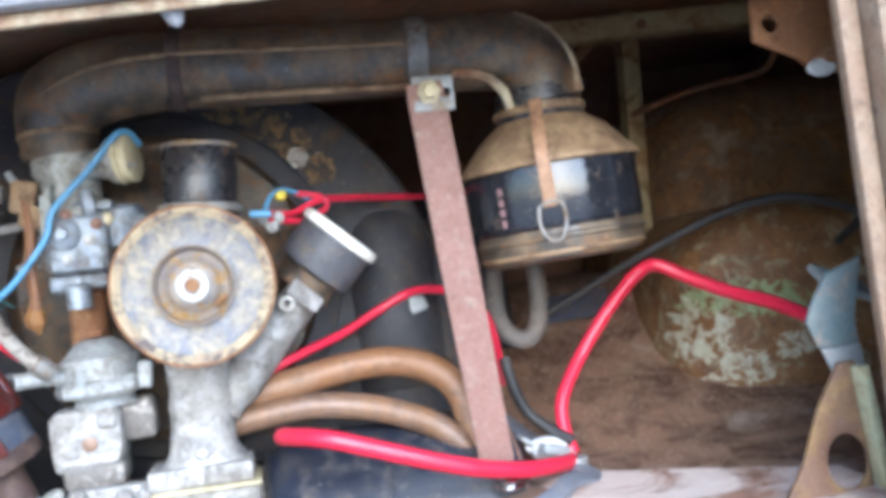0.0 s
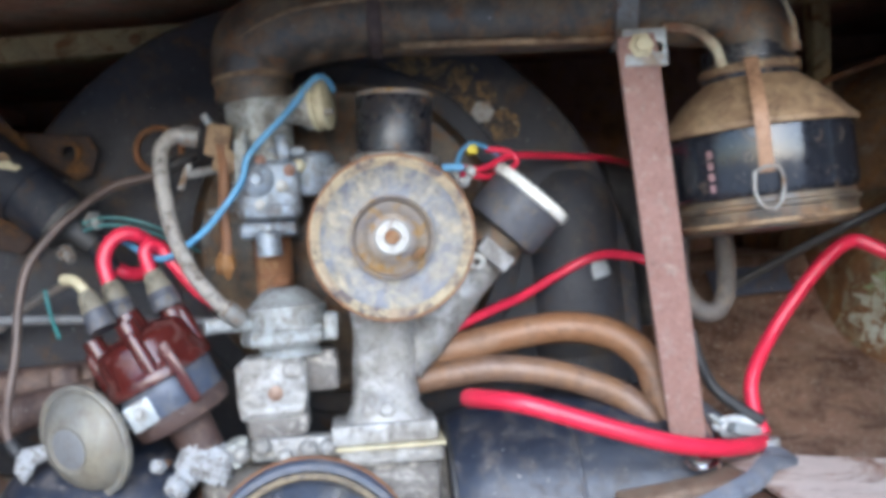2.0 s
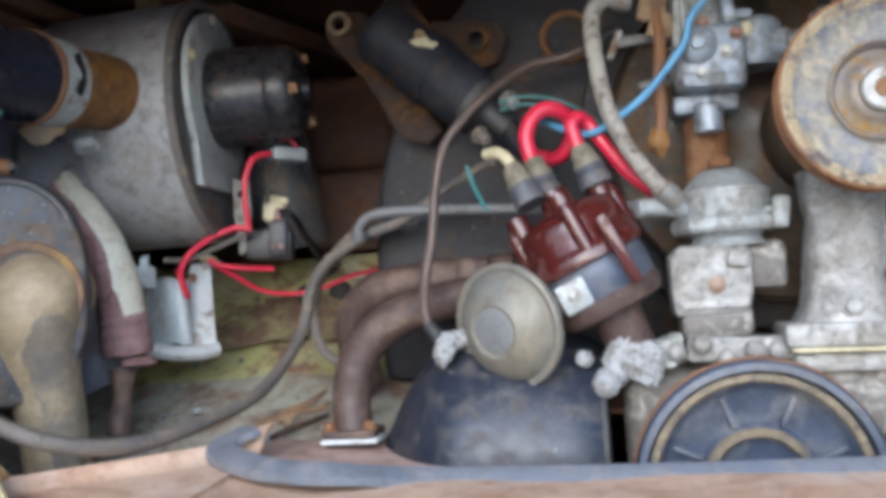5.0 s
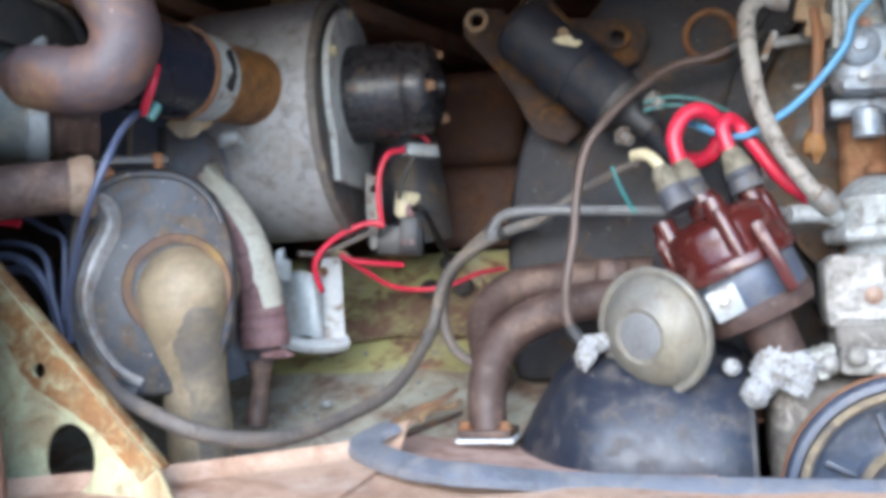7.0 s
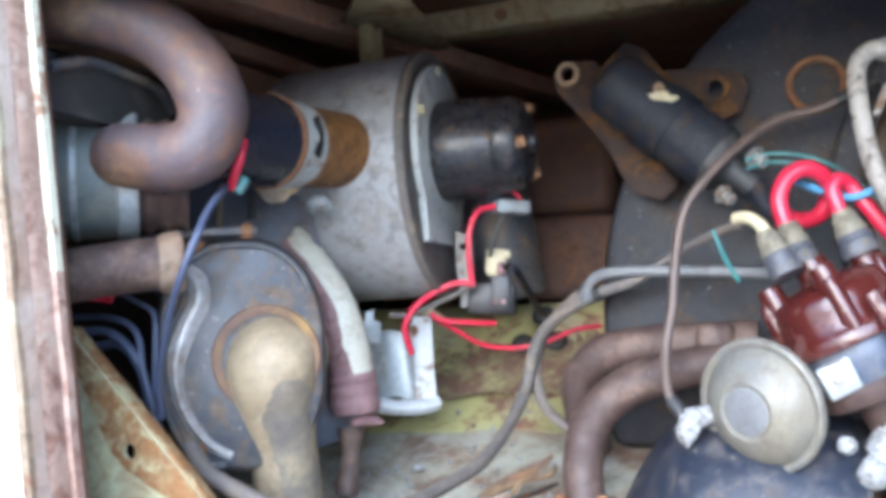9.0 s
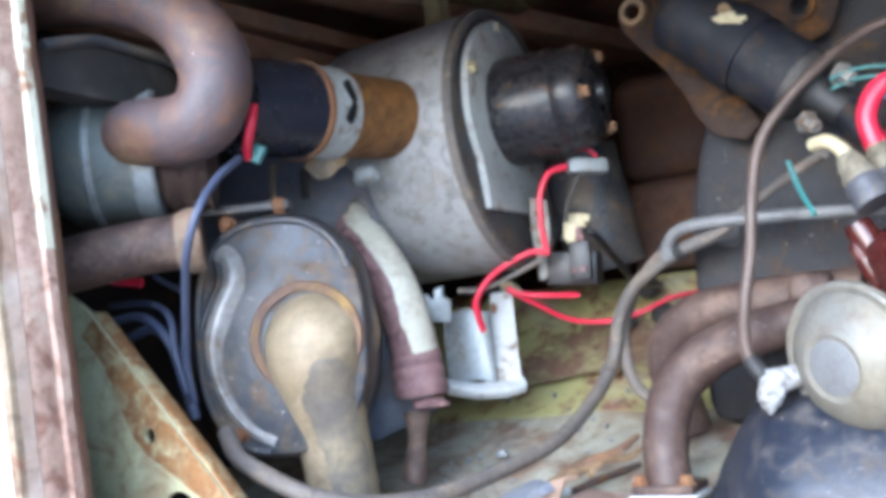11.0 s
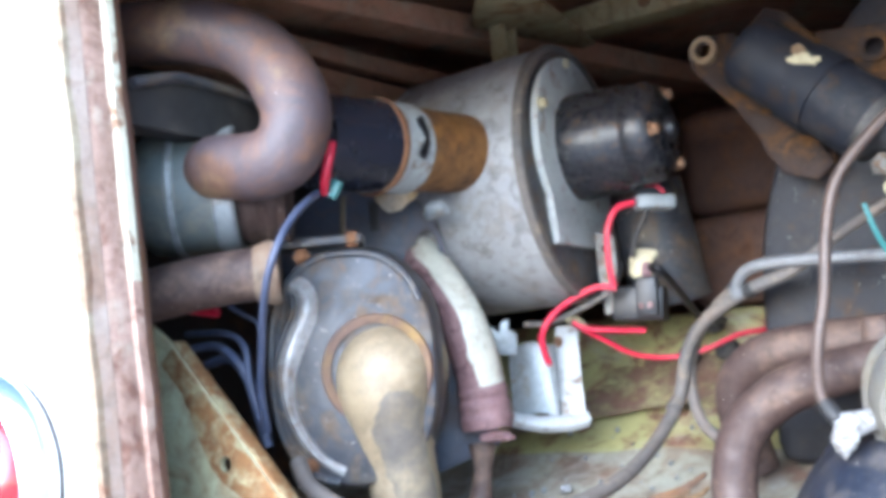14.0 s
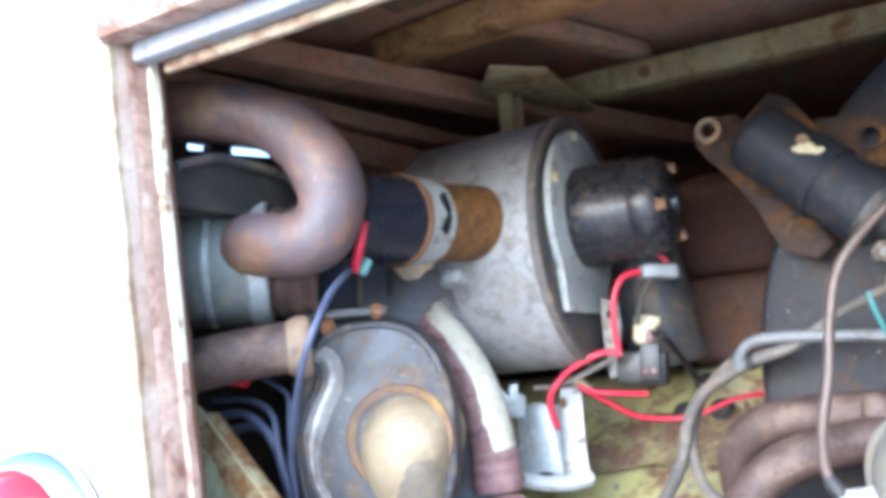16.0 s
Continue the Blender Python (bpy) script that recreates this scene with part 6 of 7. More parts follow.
for k in range(3):
    part("text_bar", box((0.385 - 0.006 * k, 0.301 + 0.006 * k, 0.623 + 0.008 * k), (0.06 - 0.012 * k, 0.001, 0.003), (-38, 0, 0), 0), "dark", plate)

# right side: wheel arch, brackets
def arch(cx, cy, z0, rx, ry, h, px, seed):
    def fn(u, v):
        a = 2 * math.pi * u
        t = v
        k = (1 - t ** px) ** (1 / px) if t < 1 else 0.0
        p = Vector((cx + rx * k * math.copysign(abs(math.cos(a)) ** 0.5, math.cos(a)), cy + ry * k * math.copysign(abs(math.sin(a)) ** 0.5, math.sin(a)), z0 + h * t))
        return p + 0.006 * Vector((noise.noise(p * 9 + Vector((seed, 0, 0))), noise.noise(p * 9 + Vector((0, seed, 0))), noise.noise(p * 8)))
    return sheet(fn, 80, 36)


arch_right = tagged(part("wheel_arch_right", arch(0.665, 0.345, 0.47, 0.205, 0.175, 0.248, 5.0, 3), "arch"), "rust-streaked wheel arch with flaking pale green paint", "wheel arch", kind="structure")


def arch_skin(x, z):
    """The front skin of the wheel arch at x, z."""
    t = min(0.995, max(0.0, (z - 0.47) / 0.248))
    k = (1 - t ** 5.0) ** 0.2
    c = min(1.0, ((x - 0.665) / (0.205 * k)) ** 2)
    p = Vector((x, 0.345 - 0.175 * k * math.sqrt(math.sqrt(max(0.0, 1 - c * c))), z))
    return p + 0.006 * Vector((noise.noise(p * 9 + Vector((3, 0, 0))), noise.noise(p * 9 + Vector((0, 3, 0))), noise.noise(p * 8))) - Vector((0, 0.0016, 0))


for k, (px, pz, rx, rz, mt) in enumerate(((0.488, 0.588, 0.024, 0.030, "archpale"), (0.515, 0.545, 0.028, 0.018, "archpale"), (0.498, 0.618, 0.026, 0.014, "archgreen"), (0.548, 0.612, 0.036, 0.018, "archgreen"), (0.592, 0.596, 0.022, 0.014, "archgreen"), (0.572, 0.560, 0.026, 0.013, "archpale"))):
    def flake(u, v):
        a = 2 * math.pi * u
        w = v * (1 + 0.6 * noise.noise(Vector((2.0 * math.cos(a), 2.0 * math.sin(a), k + 11.0))) + 0.4 * noise.noise(Vector((6 * math.cos(a), 6 * math.sin(a), k + 17.0))))
        return arch_skin(px + rx * w * math.cos(a), pz + rz * w * math.sin(a))
    part("paint_flake", sheet(flake, 90, 12), mt, arch_right, "remains of pale paint" if mt == "archpale" else "remains of green paint")
tagged(part("wheel_arch_upper", arch(0.74, 0.56, 0.47, 0.22, 0.20, 0.42, 4.0, 6), "archdark"), "dark rust-brown inner arch panel", "wheel arch", kind="structure")
rb = thing("hinge_bracket", (0.46, -0.09, 0.80), "rusty drilled bracket beside the jamb", "bracket")
part("plate", slab([(0.430, 0.822), (0.434, 0.862), (0.52, 0.868), (0.52, 0.80), (0.478, 0.794), (0.464, 0.806)], 0.004, pose(0, -0.085, 0), 0.0012, holes=[ring(0.446, 0.834, 0.0065, 16)]), "rust", rb)
# white paint stands for the sky mirrored in this bolt end
part("tab", lathe([(0, 0), (0.011, 0), (0.011, 0.004), (0, 0.004)], (0.468, -0.104, 0.793), (0.1, -0.9, 0.4), 20, squash=0.6), "whitesheet", rb, "bolt end with its sky glint painted white")
part("fold", box((0.487, -0.095, 0.80), (0.03, 0.026, 0.012), (0, 12, 0), 0.003), "rust", rb)
part("arm", box((0.500, -0.145, 0.835), (0.012, 0.15, 0.04), bevel=0.002), "rust", rb)
tb = thing("side_bracket", (0.45, -0.12, 0.55), "teal-grey folded bracket with torn edge", "bracket")
part("leaf", slab([(0.472, 0.655), (0.443, 0.646), (0.430, 0.628), (0.423, 0.614), (0.430, 0.594), (0.461, 0.594), (0.460, 0.610), (0.466, 0.632)], 0.005, pose(0, -0.112, 0), 0.0015), "tealbracket", tb)
part("fold", box((0.467, -0.092, 0.636), (0.044, 0.036, 0.006), (25, 24, 0), 0.002), "tealbracket", tb)
part("hook", slab([(0.430, 0.594), (0.436, 0.577), (0.443, 0.556), (0.449, 0.549), (0.457, 0.552), (0.462, 0.566), (0.461, 0.594)], 0.004, pose(0, -0.114, 0), 0.0015, holes=[ring(0.4475, 0.566, 0.0052, 14, squash=1.5)]), "sheet", tb, "bare grey hooked end with a hole")
gr = thing("gusset", (0.43, -0.12, 0.49), "rusty corner gusset with a round hole", "gusset", "corner gussets")
part("plate", slab([(0.372, 0.488), (0.395, 0.520), (0.412, 0.556), (0.432, 0.585), (0.445, 0.585), (0.445, 0.482)], 0.004, pose(0, -0.128, 0), 0.001, holes=[ring(0.4285, 0.517, 0.0155, 24, squash=1.25)]), "gussetrust", gr)
part("folded_edge", box((0.4475, -0.133, 0.533), (0.007, 0.016, 0.098), (0, -4, 0), 0.0015), "gussetpaint", gr, "yellow painted fold of the gusset")

# left gusset
gl = thing("gusset", (-0.56, -0.13, 0.49), "green corner gusset with rust, a large and a small hole", "gusset", "corner gussets")
part("plate", slab([(-0.665, 0.485), (-0.665, 0.668), (-0.640, 0.652), (-0.628, 0.643), (-0.509, 0.513), (-0.498, 0.492)], 0.004, pose(0, -0.132, 0), 0.001, holes=[ring(-0.5665, 0.5185, 0.0165, 28, squash=1.25), ring(-0.5855, 0.5705, 0.0048, 14)]), "gussetpaint", gl)
edge_in = []
for k in range(41):
    f = k / 40
    w = 0.0125 + 0.0145 * math.exp(-((f - 0.45) / 0.22) ** 2) + 0.0022 * noise.noise(Vector((f * 9, 1.3, 0))) + 0.0016 * noise.noise(Vector((f * 31, 4.1, 0)))
    edge_in.append((-0.6265 + 0.1165 * f - 0.74 * w, 0.6405 - 0.1265 * f - 0.67 * w))
part("rust_band", slab([(-0.6265, 0.6405), *edge_in, (-0.510, 0.514)], 0.0006, pose(0, -0.1328, 0), 0, holes=[ring(-0.5855, 0.5705, 0.0048, 14)]), "rustband", gl, "orange-brown rust along the cut edge")
part("folded_edge", box((-0.5685, -0.1255, 0.5785), (0.178, 0.010, 0.003), (0, 47.5, 0), 0.001), "rustband", gl)

# ---- heater side ----
bl = thing("heater_blower", (-0.53, 0.18, 0.64), "satin grey heater blower drum with a black motor", "blower")
bx = Vector((0.998, 0.045, 0.028)).normalized()
bo = Vector((-0.495, 0.177, 0.764))
part("drum", lathe([(0, -0.135), (0.085, -0.135), (0.098, -0.130), (0.103, -0.120), (0.104, -0.004), (0.102, 0.0), (0.0, 0.0)], bo, bx, 72), "blower", bl)
part("rim", lathe([(0.104, -0.004), (0.1055, -0.003), (0.1055, 0.001), (0.104, 0.003), (0.0985, 0.0035), (0.097, 0.001)], bo, bx, 72), "greyrubber", bl, "dark sealing rim")
part("end_face", lathe([(0.1005, 0.0015), (0.090, 0.003), (0, 0.003)], bo, bx, 64), "housing", bl)
fo = Vector((-0.4905, 0.160, 0.7815))
def flange_plate():
    n = bx
    side = n.cross(Vector((0, 0, 1))).normalized()
    m = Matrix((side, n, Vector((0, 0, 1)))).transposed().to_4x4()
    m.translation = fo
    outline = ring(0, 0, 0.071, 30, -40, 232) + [(-0.040, -0.070), (-0.036, -0.080), (0.050, -0.080), (0.056, -0.045)]
    return slab(outline, 0.006, m, 0.001)


part("flange", flange_plate(), "flange", bl, "light grey motor flange")
mo = Vector((-0.4935, 0.160, 0.7797))
part("motor", lathe([(0, 0), (0.041, 0), (0.042, 0.003), (0.0410, 0.052), (0.0385, 0.056), (0.0385, 0.058), (0.0395, 0.060), (0.0385, 0.072), (0.035, 0.079), (0.026, 0.083), (0.010, 0.084), (0.008, 0.089), (0, 0.089)], mo, bx, 44), "gloss", bl, "gloss black motor can")
for a in (70, 190, 310):
    m = Matrix.Translation(mo) @ basis(bx)
    bolt(bl, m @ Vector((0.031 * math.cos(radians(a)), 0.031 * math.sin(radians(a)), 0.079)), bx, 0.0042, 0.006, "cliprust")
for a in (100, 20, 160):
    m = Matrix.Translation(fo) @ basis(bx)
    bolt(bl, m @ Vector((0.066 * math.cos(radians(a)), 0.066 * math.sin(radians(a)), 0.006)), bx, 0.004, 0.005, "ivory")
# inlet spigot, clamp and connector
i0, i1 = Vector((-0.544, 0.070, 0.7745)), Vector((-0.562, -0.085, 0.765))
idr = (i1 - i0).normalized()
part("inlet_spigot", lathe([(0, -0.02), (0.0295, -0.02), (0.0295, 0.006), (0.030, 0.062), (0, 0.062)], i0, idr, 36), "rustcap", bl, "rust-orange inlet spigot")
part("clamp", lathe([(0.0300, 0), (0.0318, 0.001), (0.0318, 0.026), (0.0300, 0.027)], i0 + idr * 0.055, idr, 40), "flange", bl, "dull steel clamp")
sd = (idr.cross(Vector((0, 0, 1)))).normalized()
if sd.x < 0:
    sd = -sd
for dz, tilt in ((0.0075, 32), (-0.0065, -32)):
    part("clamp_slot", box(i0 + idr * 0.067 + sd * 0.0312 + Vector((0, 0, dz)), (0.003, 0.0065, 0.016), (tilt, 0, 0), 0.0008), "jet", bl, "dark slot in the clamp band")
part("hose_sleeve", lathe([(0.0, 0.0), (0.0305, 0.0), (0.0325, 0.003), (0.0325, 0.010), (0.031, 0.014), (0.031, 0.060), (0.029, 0.066), (0.0, 0.066)], i0 + idr * 0.080, idr, 36), "sleeve", bl, "glossy black rubber sleeve")
part("sleeve_edge", lathe([(0.0322, 0), (0.0337, 0.001), (0.0337, 0.005), (0.0322, 0.006)], i0 + idr * 0.0825, idr, 40), "rust", bl, "rusty rim of the sleeve")
solo("cloth_scrap", (-0.578, 0.038, 0.743), lump((-0.576, 0.040, 0.745), (0.016, 0.006, 0.011), 5), "cloth", "scrap of stained cloth wedged under the inlet", "cloth scrap")
solo("cloth_scrap", (-0.545, 0.05, 0.728), lump((-0.546, 0.045, 0.730), (0.010, 0.006, 0.007), 9), "sheet", "crumpled foil scrap under the inlet", "foil scrap")

up = thing("return_pipe", (-0.56, -0.14, 0.74), "heat-browned steel return-bend pipe", "pipe")
part("bend", tube([(-0.7031, -0.1477, 0.8532), (-0.6600, -0.1387, 0.8445), (-0.6154, -0.1285, 0.8376), (-0.5912, -0.1165, 0.8326), (-0.5680, -0.108, 0.8195), (-0.5465, -0.108, 0.796), (-0.5375, -0.108, 0.772), (-0.5450, -0.110, 0.7510), (-0.565, -0.112, 0.7450), (-0.586, -0.114, 0.7475), (-0.602, -0.1155, 0.7495), (-0.6110, -0.1165, 0.7508), (-0.6160, -0.117, 0.7515)], [0.0198, 0.0200, 0.0204, 0.0208, 0.0212, 0.0213, 0.0213, 0.0210, 0.0208, 0.0206, 0.0202, 0.0165, 0.007], 28, wobble=0.02), "purple", up)
cn = thing("heat_canister", (-0.70, -0.02, 0.70), "dusty teal-grey cylindrical canister behind the pipes", "canister")
cax = Vector((0.80, 0.60, 0.0))
c0 = Vector((-0.672, -0.125, 0.742))
part("drum", lathe([(0, -0.004), (0.010, -0.004), (0.012, 0.0), (0.022, 0.001), (0.026, 0.006), (0.034, 0.010), (0.040, 0.018), (0.0415, 0.030), (0.0415, 0.074), (0, 0.074)], c0, cax, 44), "canister", cn)
part("ring", lathe([(0.0415, 0.060), (0.0435, 0.062), (0.0435, 0.072), (0.0415, 0.074)], c0, cax, 44), "sheet", cn)
part("hub", lathe([(0, -0.011), (0.0085, -0.011), (0.0100, -0.008), (0.0100, -0.003), (0, -0.003)], c0, cax, 24), "tan", cn, "tan hub of the end cap")
part("ridge", lathe([(0.0410, 0.0320), (0.0428, 0.0335), (0.0428, 0.0365), (0.0410, 0.0380)], c0, cax, 44), "sheet", cn)
part("inner_coil", lathe([(0.035, 0.074), (0.038, 0.080), (0.035, 0.086), (0.038, 0.092), (0.035, 0.098), (0.038, 0.104), (0, 0.106)], c0, cax, 40), "heatpipe", cn, "brown ribbed neck")
ARCH = [(-0.600, -0.177, 0.791), (-0.600, -0.165, 0.795), (-0.600, -0.140, 0.802), (-0.600, -0.112, 0.802), (-0.600, -0.087, 0.801), (-0.600, -0.070, 0.797), (-0.600, -0.059, 0.787)]
dm = thing("duct_mouth", (-0.60, -0.03, 0.74), "dark round duct mouth with a dull steel rim", "duct")
part("rim", tube(ARCH, 0.0034, 10), "housing", dm, "dull steel rim")
# flat black plate in place of the duct's shaded hollow; also covers the slit
part("mouth_fill", slab([(y, z) for x, y, z in curve_points(ARCH, 4)] + [(ARCH[-1][1], 0.768), (ARCH[0][1], 0.768)], 0.02, Matrix(((0, -1, 0, -0.602), (1, 0, 0, 0), (0, 0, 1, 0), (0, 0, 0, 1))), 0), "rubber", dm)
hb = thing("heater_housing", (-0.57, -0.02, 0.54), "dark steel heater housing with a rolled rim and dusty elbow", "heater housing")
def oval(w, h, cx, cz, n=40, p=0.8):
    out = []
    for k in range(n):
        a = 2 * math.pi * k / n
        c, s = math.cos(a), math.sin(a)
        out.append((cx + w * math.copysign(abs(c) ** p, c), cz + h * math.copysign(abs(s) ** p, s)))
    return out


hm = pose(-0.568, -0.034, 0.622, 0, 0, 30)
part("shell", slab(oval(0.058, 0.080, 0, 0), 0.085, hm, 0.012), "housing", hb)
part("front_plate", slab(oval(0.0545, 0.0765, 0.001, 0.0), 0.006, hm @ pose(0, -0.004, 0), 0.004), "housing", hb)
rimline = [hm @ Vector((x, -0.004, z)) for x, z in oval(0.052, 0.074, 0, 0, 40)][3:30]
part("rim", tube(rimline, 0.0028, 8, 2), "housing", hb, "rolled rim worn to bright metal")
WORN = ((-0.0400, 0.0545), (-0.0315, 0.0535), (-0.0270, 0.0460), (-0.0275, 0.0350), (-0.0345, 0.0215), (-0.0400, 0.0075), (-0.0430, -0.0060), (-0.0420, -0.0210), (-0.0380, -0.0350), (-0.0305, -0.0485), (-0.0205, -0.0600), (-0.0080, -0.0670))


def pressed_bead(line, half, rise):
    """A raised bead with a soft round section that lies on the housing's face."""
    pts = curve_points([Vector((x, 0, z)) for x, z in line], 6)
    def fn(u, v):
        k = min(int(u * (len(pts) - 1)), len(pts) - 2)
        p = pts[k].lerp(pts[k + 1], u * (len(pts) - 1) - k)
        d = (pts[k + 1] - pts[k]).normalized()
        side = Vector((d.z, 0, -d.x))
        w = half * float(np.interp(u, [0, 0.1, 0.4, 0.65, 1], [0.8, 1, 1, 0.55, 0.4]))
        return hm @ (p + side * w * (2 * v - 1) + Vector((0, -0.0042 - rise * math.sin(math.pi * v) ** 1.4 * min(1, 8 * u + 0.1, 8 * (1 - u) + 0.1), 0)))
    return sheet(fn, 60, 10)


part("bead", pressed_bead(WORN, 0.0075, 0.0062), "wornbead", hb, "pressed bead worn to bright metal")
part("bead", pressed_bead([(x - 0.0095, z * 1.02) for x, z in WORN[1:10]], 0.0034, 0.003), "housing", hb)
part("top_strip", box(hm @ Vector((-0.018, -0.001, 0.083)), (0.062, 0.016, 0.006), (0, 0, 30), 0.0015), "housing", hb, "folded top strip of the housing")
eb = Vector((-0.5535, -0.0255, 0.6185))
part("boss", lathe([(0.030, -0.004), (0.0365, -0.003), (0.0378, 0.002), (0.0355, 0.006), (0.030, 0.0065)], eb, hm.to_3x3() @ Vector((0, -1, 0)), 40), "gussetrust", hb, "rust-red seating ring of the elbow")
part("elbow", tube([(-0.562, 0.020, 0.620), (-0.5580, -0.004, 0.620), (-0.5560, -0.0145, 0.6150), (-0.5550, -0.0165, 0.602), (-0.5545, -0.0140, 0.586), (-0.5535, -0.009, 0.560), (-0.5520, -0.005, 0.530), (-0.5500, -0.002, 0.490)], [0.0310, 0.0335, 0.0340, 0.0322, 0.0278, 0.0240, 0.0230, 0.0226], 32), "elbow", hb, "dusty tan and dark brown outlet elbow")
ELBOW_LINE = curve_points([(-0.5560, -0.0145, 0.6150), (-0.5550, -0.0165, 0.602), (-0.5545, -0.0140, 0.586), (-0.5535, -0.009, 0.560), (-0.5520, -0.005, 0.530), (-0.5500, -0.002, 0.490)], 7)
ELBOW_GIRTH = [0.0340, 0.0322, 0.0278, 0.0240, 0.0230, 0.0226]


def bare_front(u, v):
    """The rubbed dark front of the elbow, between two ragged edges of dry tan dust."""
    k = (0.20 + 0.79 * u) * (len(ELBOW_LINE) - 1.001)
    i = int(k)
    p = ELBOW_LINE[i].lerp(ELBOW_LINE[i + 1], k - i)
    w = k / (len(ELBOW_LINE) - 1) * (len(ELBOW_GIRTH) - 1.001)
    r = ELBOW_GIRTH[int(w)] + (ELBOW_GIRTH[int(w) + 1] - ELBOW_GIRTH[int(w)]) * (w - int(w)) + 0.0008
    span = min(1.0, 0.12 + 3.2 * u) ** 0.6
    lo = radians(-86 + 22 * u) + 0.16 * noise.noise(Vector((u * 5, 0, 1))) + 0.08 * noise.noise(Vector((u * 17, 4, 1))) + 0.85 * (1 - span)
    hi = radians(-4) + 0.26 * noise.noise(Vector((u * 5, 7, 1))) + 0.08 * noise.noise(Vector((u * 17, 9, 1))) - 0.5 * (1 - span)
    a = lo + (hi - lo) * v
    d = (ELBOW_LINE[i + 1] - ELBOW_LINE[i]).normalized()
    out = Vector((math.cos(a), math.sin(a), 0))
    return p + r * (out - d * out.dot(d)).normalized()


part("bare_front", sheet(bare_front, 48, 14), "elbowdark", hb, "rubbed dark front of the elbow")
part("rivet", lathe([(0, 0), (0.0034, 0), (0.003, 0.0016), (0, 0.0022)], (-0.5395, -0.0275, 0.597), (0.55, -0.83, 0.05), 12), "ivory", hb, "pale rivet on the elbow")
part("bracket_plate", slab([(-0.106, 0.060), (-0.095, 0.098), (-0.070, 0.118), (-0.036, 0.124), (0.000, 0.116), (0.026, 0.092), (0.033, 0.062), (0.034, 0.018), (0.040, -0.020), (0.058, -0.050), (0.062, -0.082), (0.018, -0.099), (-0.044, -0.0966)], 0.004, pose(-0.590, 0.062, 0.64, 0, 0, 28), 0.001, holes=[ring(0.0185, 0.066, 0.0085, 18, squash=1.7), ring(0.0215, 0.005, 0.0065, 16, squash=2.6)]), "platepaint", hb, "slate-grey mounting plate with oval holes")
part("plate_tab", box((-0.607, 0.052, 0.735), (0.006, 0.006, 0.022), (0, 0, 28), 0.001), "rubber", hb, "small black clip on the plate")
part("plate_tab", box((-0.628, 0.040, 0.735), (0.004, 0.004, 0.034), (0, 4, 28), 0.001), "elbow", hb, "thin pale strip on the plate")
for x, z in ((-0.028, 0.074), (0.006, 0.083), (-0.030, -0.062)):
    bolt(hb, hm @ Vector((x, -0.004, z)), hm.to_3x3() @ Vector((0, -1, 0)), 0.004, 0.005, "rust")
lp = thing("heat_pipe", (-0.62, -0.10, 0.665), "dusty heat-browned pipe entering the housing", "pipe", "preheat pipes")
part("run", tube([(-0.74, -0.175, 0.660), (-0.69, -0.165, 0.664), (-0.648, -0.15, 0.670), (-0.607, -0.12, 0.679), (-0.574, -0.092, 0.683)], 0.0165, 24), "heatpipe", lp)
part("collar", lathe([(0.0166, 0.001), (0.0178, 0.003), (0.0197, 0.008), (0.0202, 0.013), (0.0190, 0.016), (0.0166, 0.017)], (-0.586, -0.102, 0.6815), (0.75, 0.62, 0.05), 28), "jambdark", lp, "dusty tan flared end")

wt = thing("enamelled_tube", (-0.54, 0.05, 0.575), "pale enamelled curved tube with a mauve rubber sleeve", "tube")
part("run", tube([(-0.5915, 0.083, 0.7060), (-0.5850, 0.079, 0.6985), (-0.570, 0.074, 0.684), (-0.553, 0.070, 0.662), (-0.543, 0.070, 0.638), (-0.5375, 0.072, 0.612), (-0.536, 0.074, 0.586)], 0.0172, 24, 6), "whitetube", wt)
part("port", lathe([(0.0, 0.0), (0.0125, 0.0), (0.0130, 0.003), (0.0, 0.003)], (-0.5855, 0.090, 0.7110), (0.35, -0.92, 0.12), 24), "jet", wt, "dark port behind the tube")
part("port_rim", lathe([(0.0125, 0.0), (0.0146, 0.001), (0.0150, 0.004), (0.0130, 0.005)], (-0.5855, 0.090, 0.7110), (0.35, -0.92, 0.12), 24), "tan", wt, "rust-brown rim of the port")
TUBE_LINE = curve_points([(-0.5915, 0.083, 0.7060), (-0.5850, 0.079, 0.6985), (-0.570, 0.074, 0.684), (-0.553, 0.070, 0.662), (-0.543, 0.070, 0.638), (-0.5375, 0.072, 0.612), (-0.536, 0.074, 0.586)], 6)


def worn_side(u, v):
    """Strip along the lower side of the tube where the enamel has gone."""
    k = u * (len(TUBE_LINE) - 1.001)
    i = int(k)
    p = TUBE_LINE[i].lerp(TUBE_LINE[i + 1], k - i)
    d = (TUBE_LINE[i + 1] - TUBE_LINE[i]).normalized()
    side = d.cross(Vector((0, 1, 0))).normalized()
    if side.x > 0:
        side = -side
    back = d.cross(side).normalized()
    if back.y < 0:
        back = -back
    edge = 0.62 + 0.20 * noise.noise(Vector((u * 6, 0, 3))) + 0.10 * noise.noise(Vector((u * 19, 2, 3)))
    a = -(1.35 + edge) + (2.3 + edge) * v
    return p + 0.01745 * (math.cos(a) * side + math.sin(a) * back)


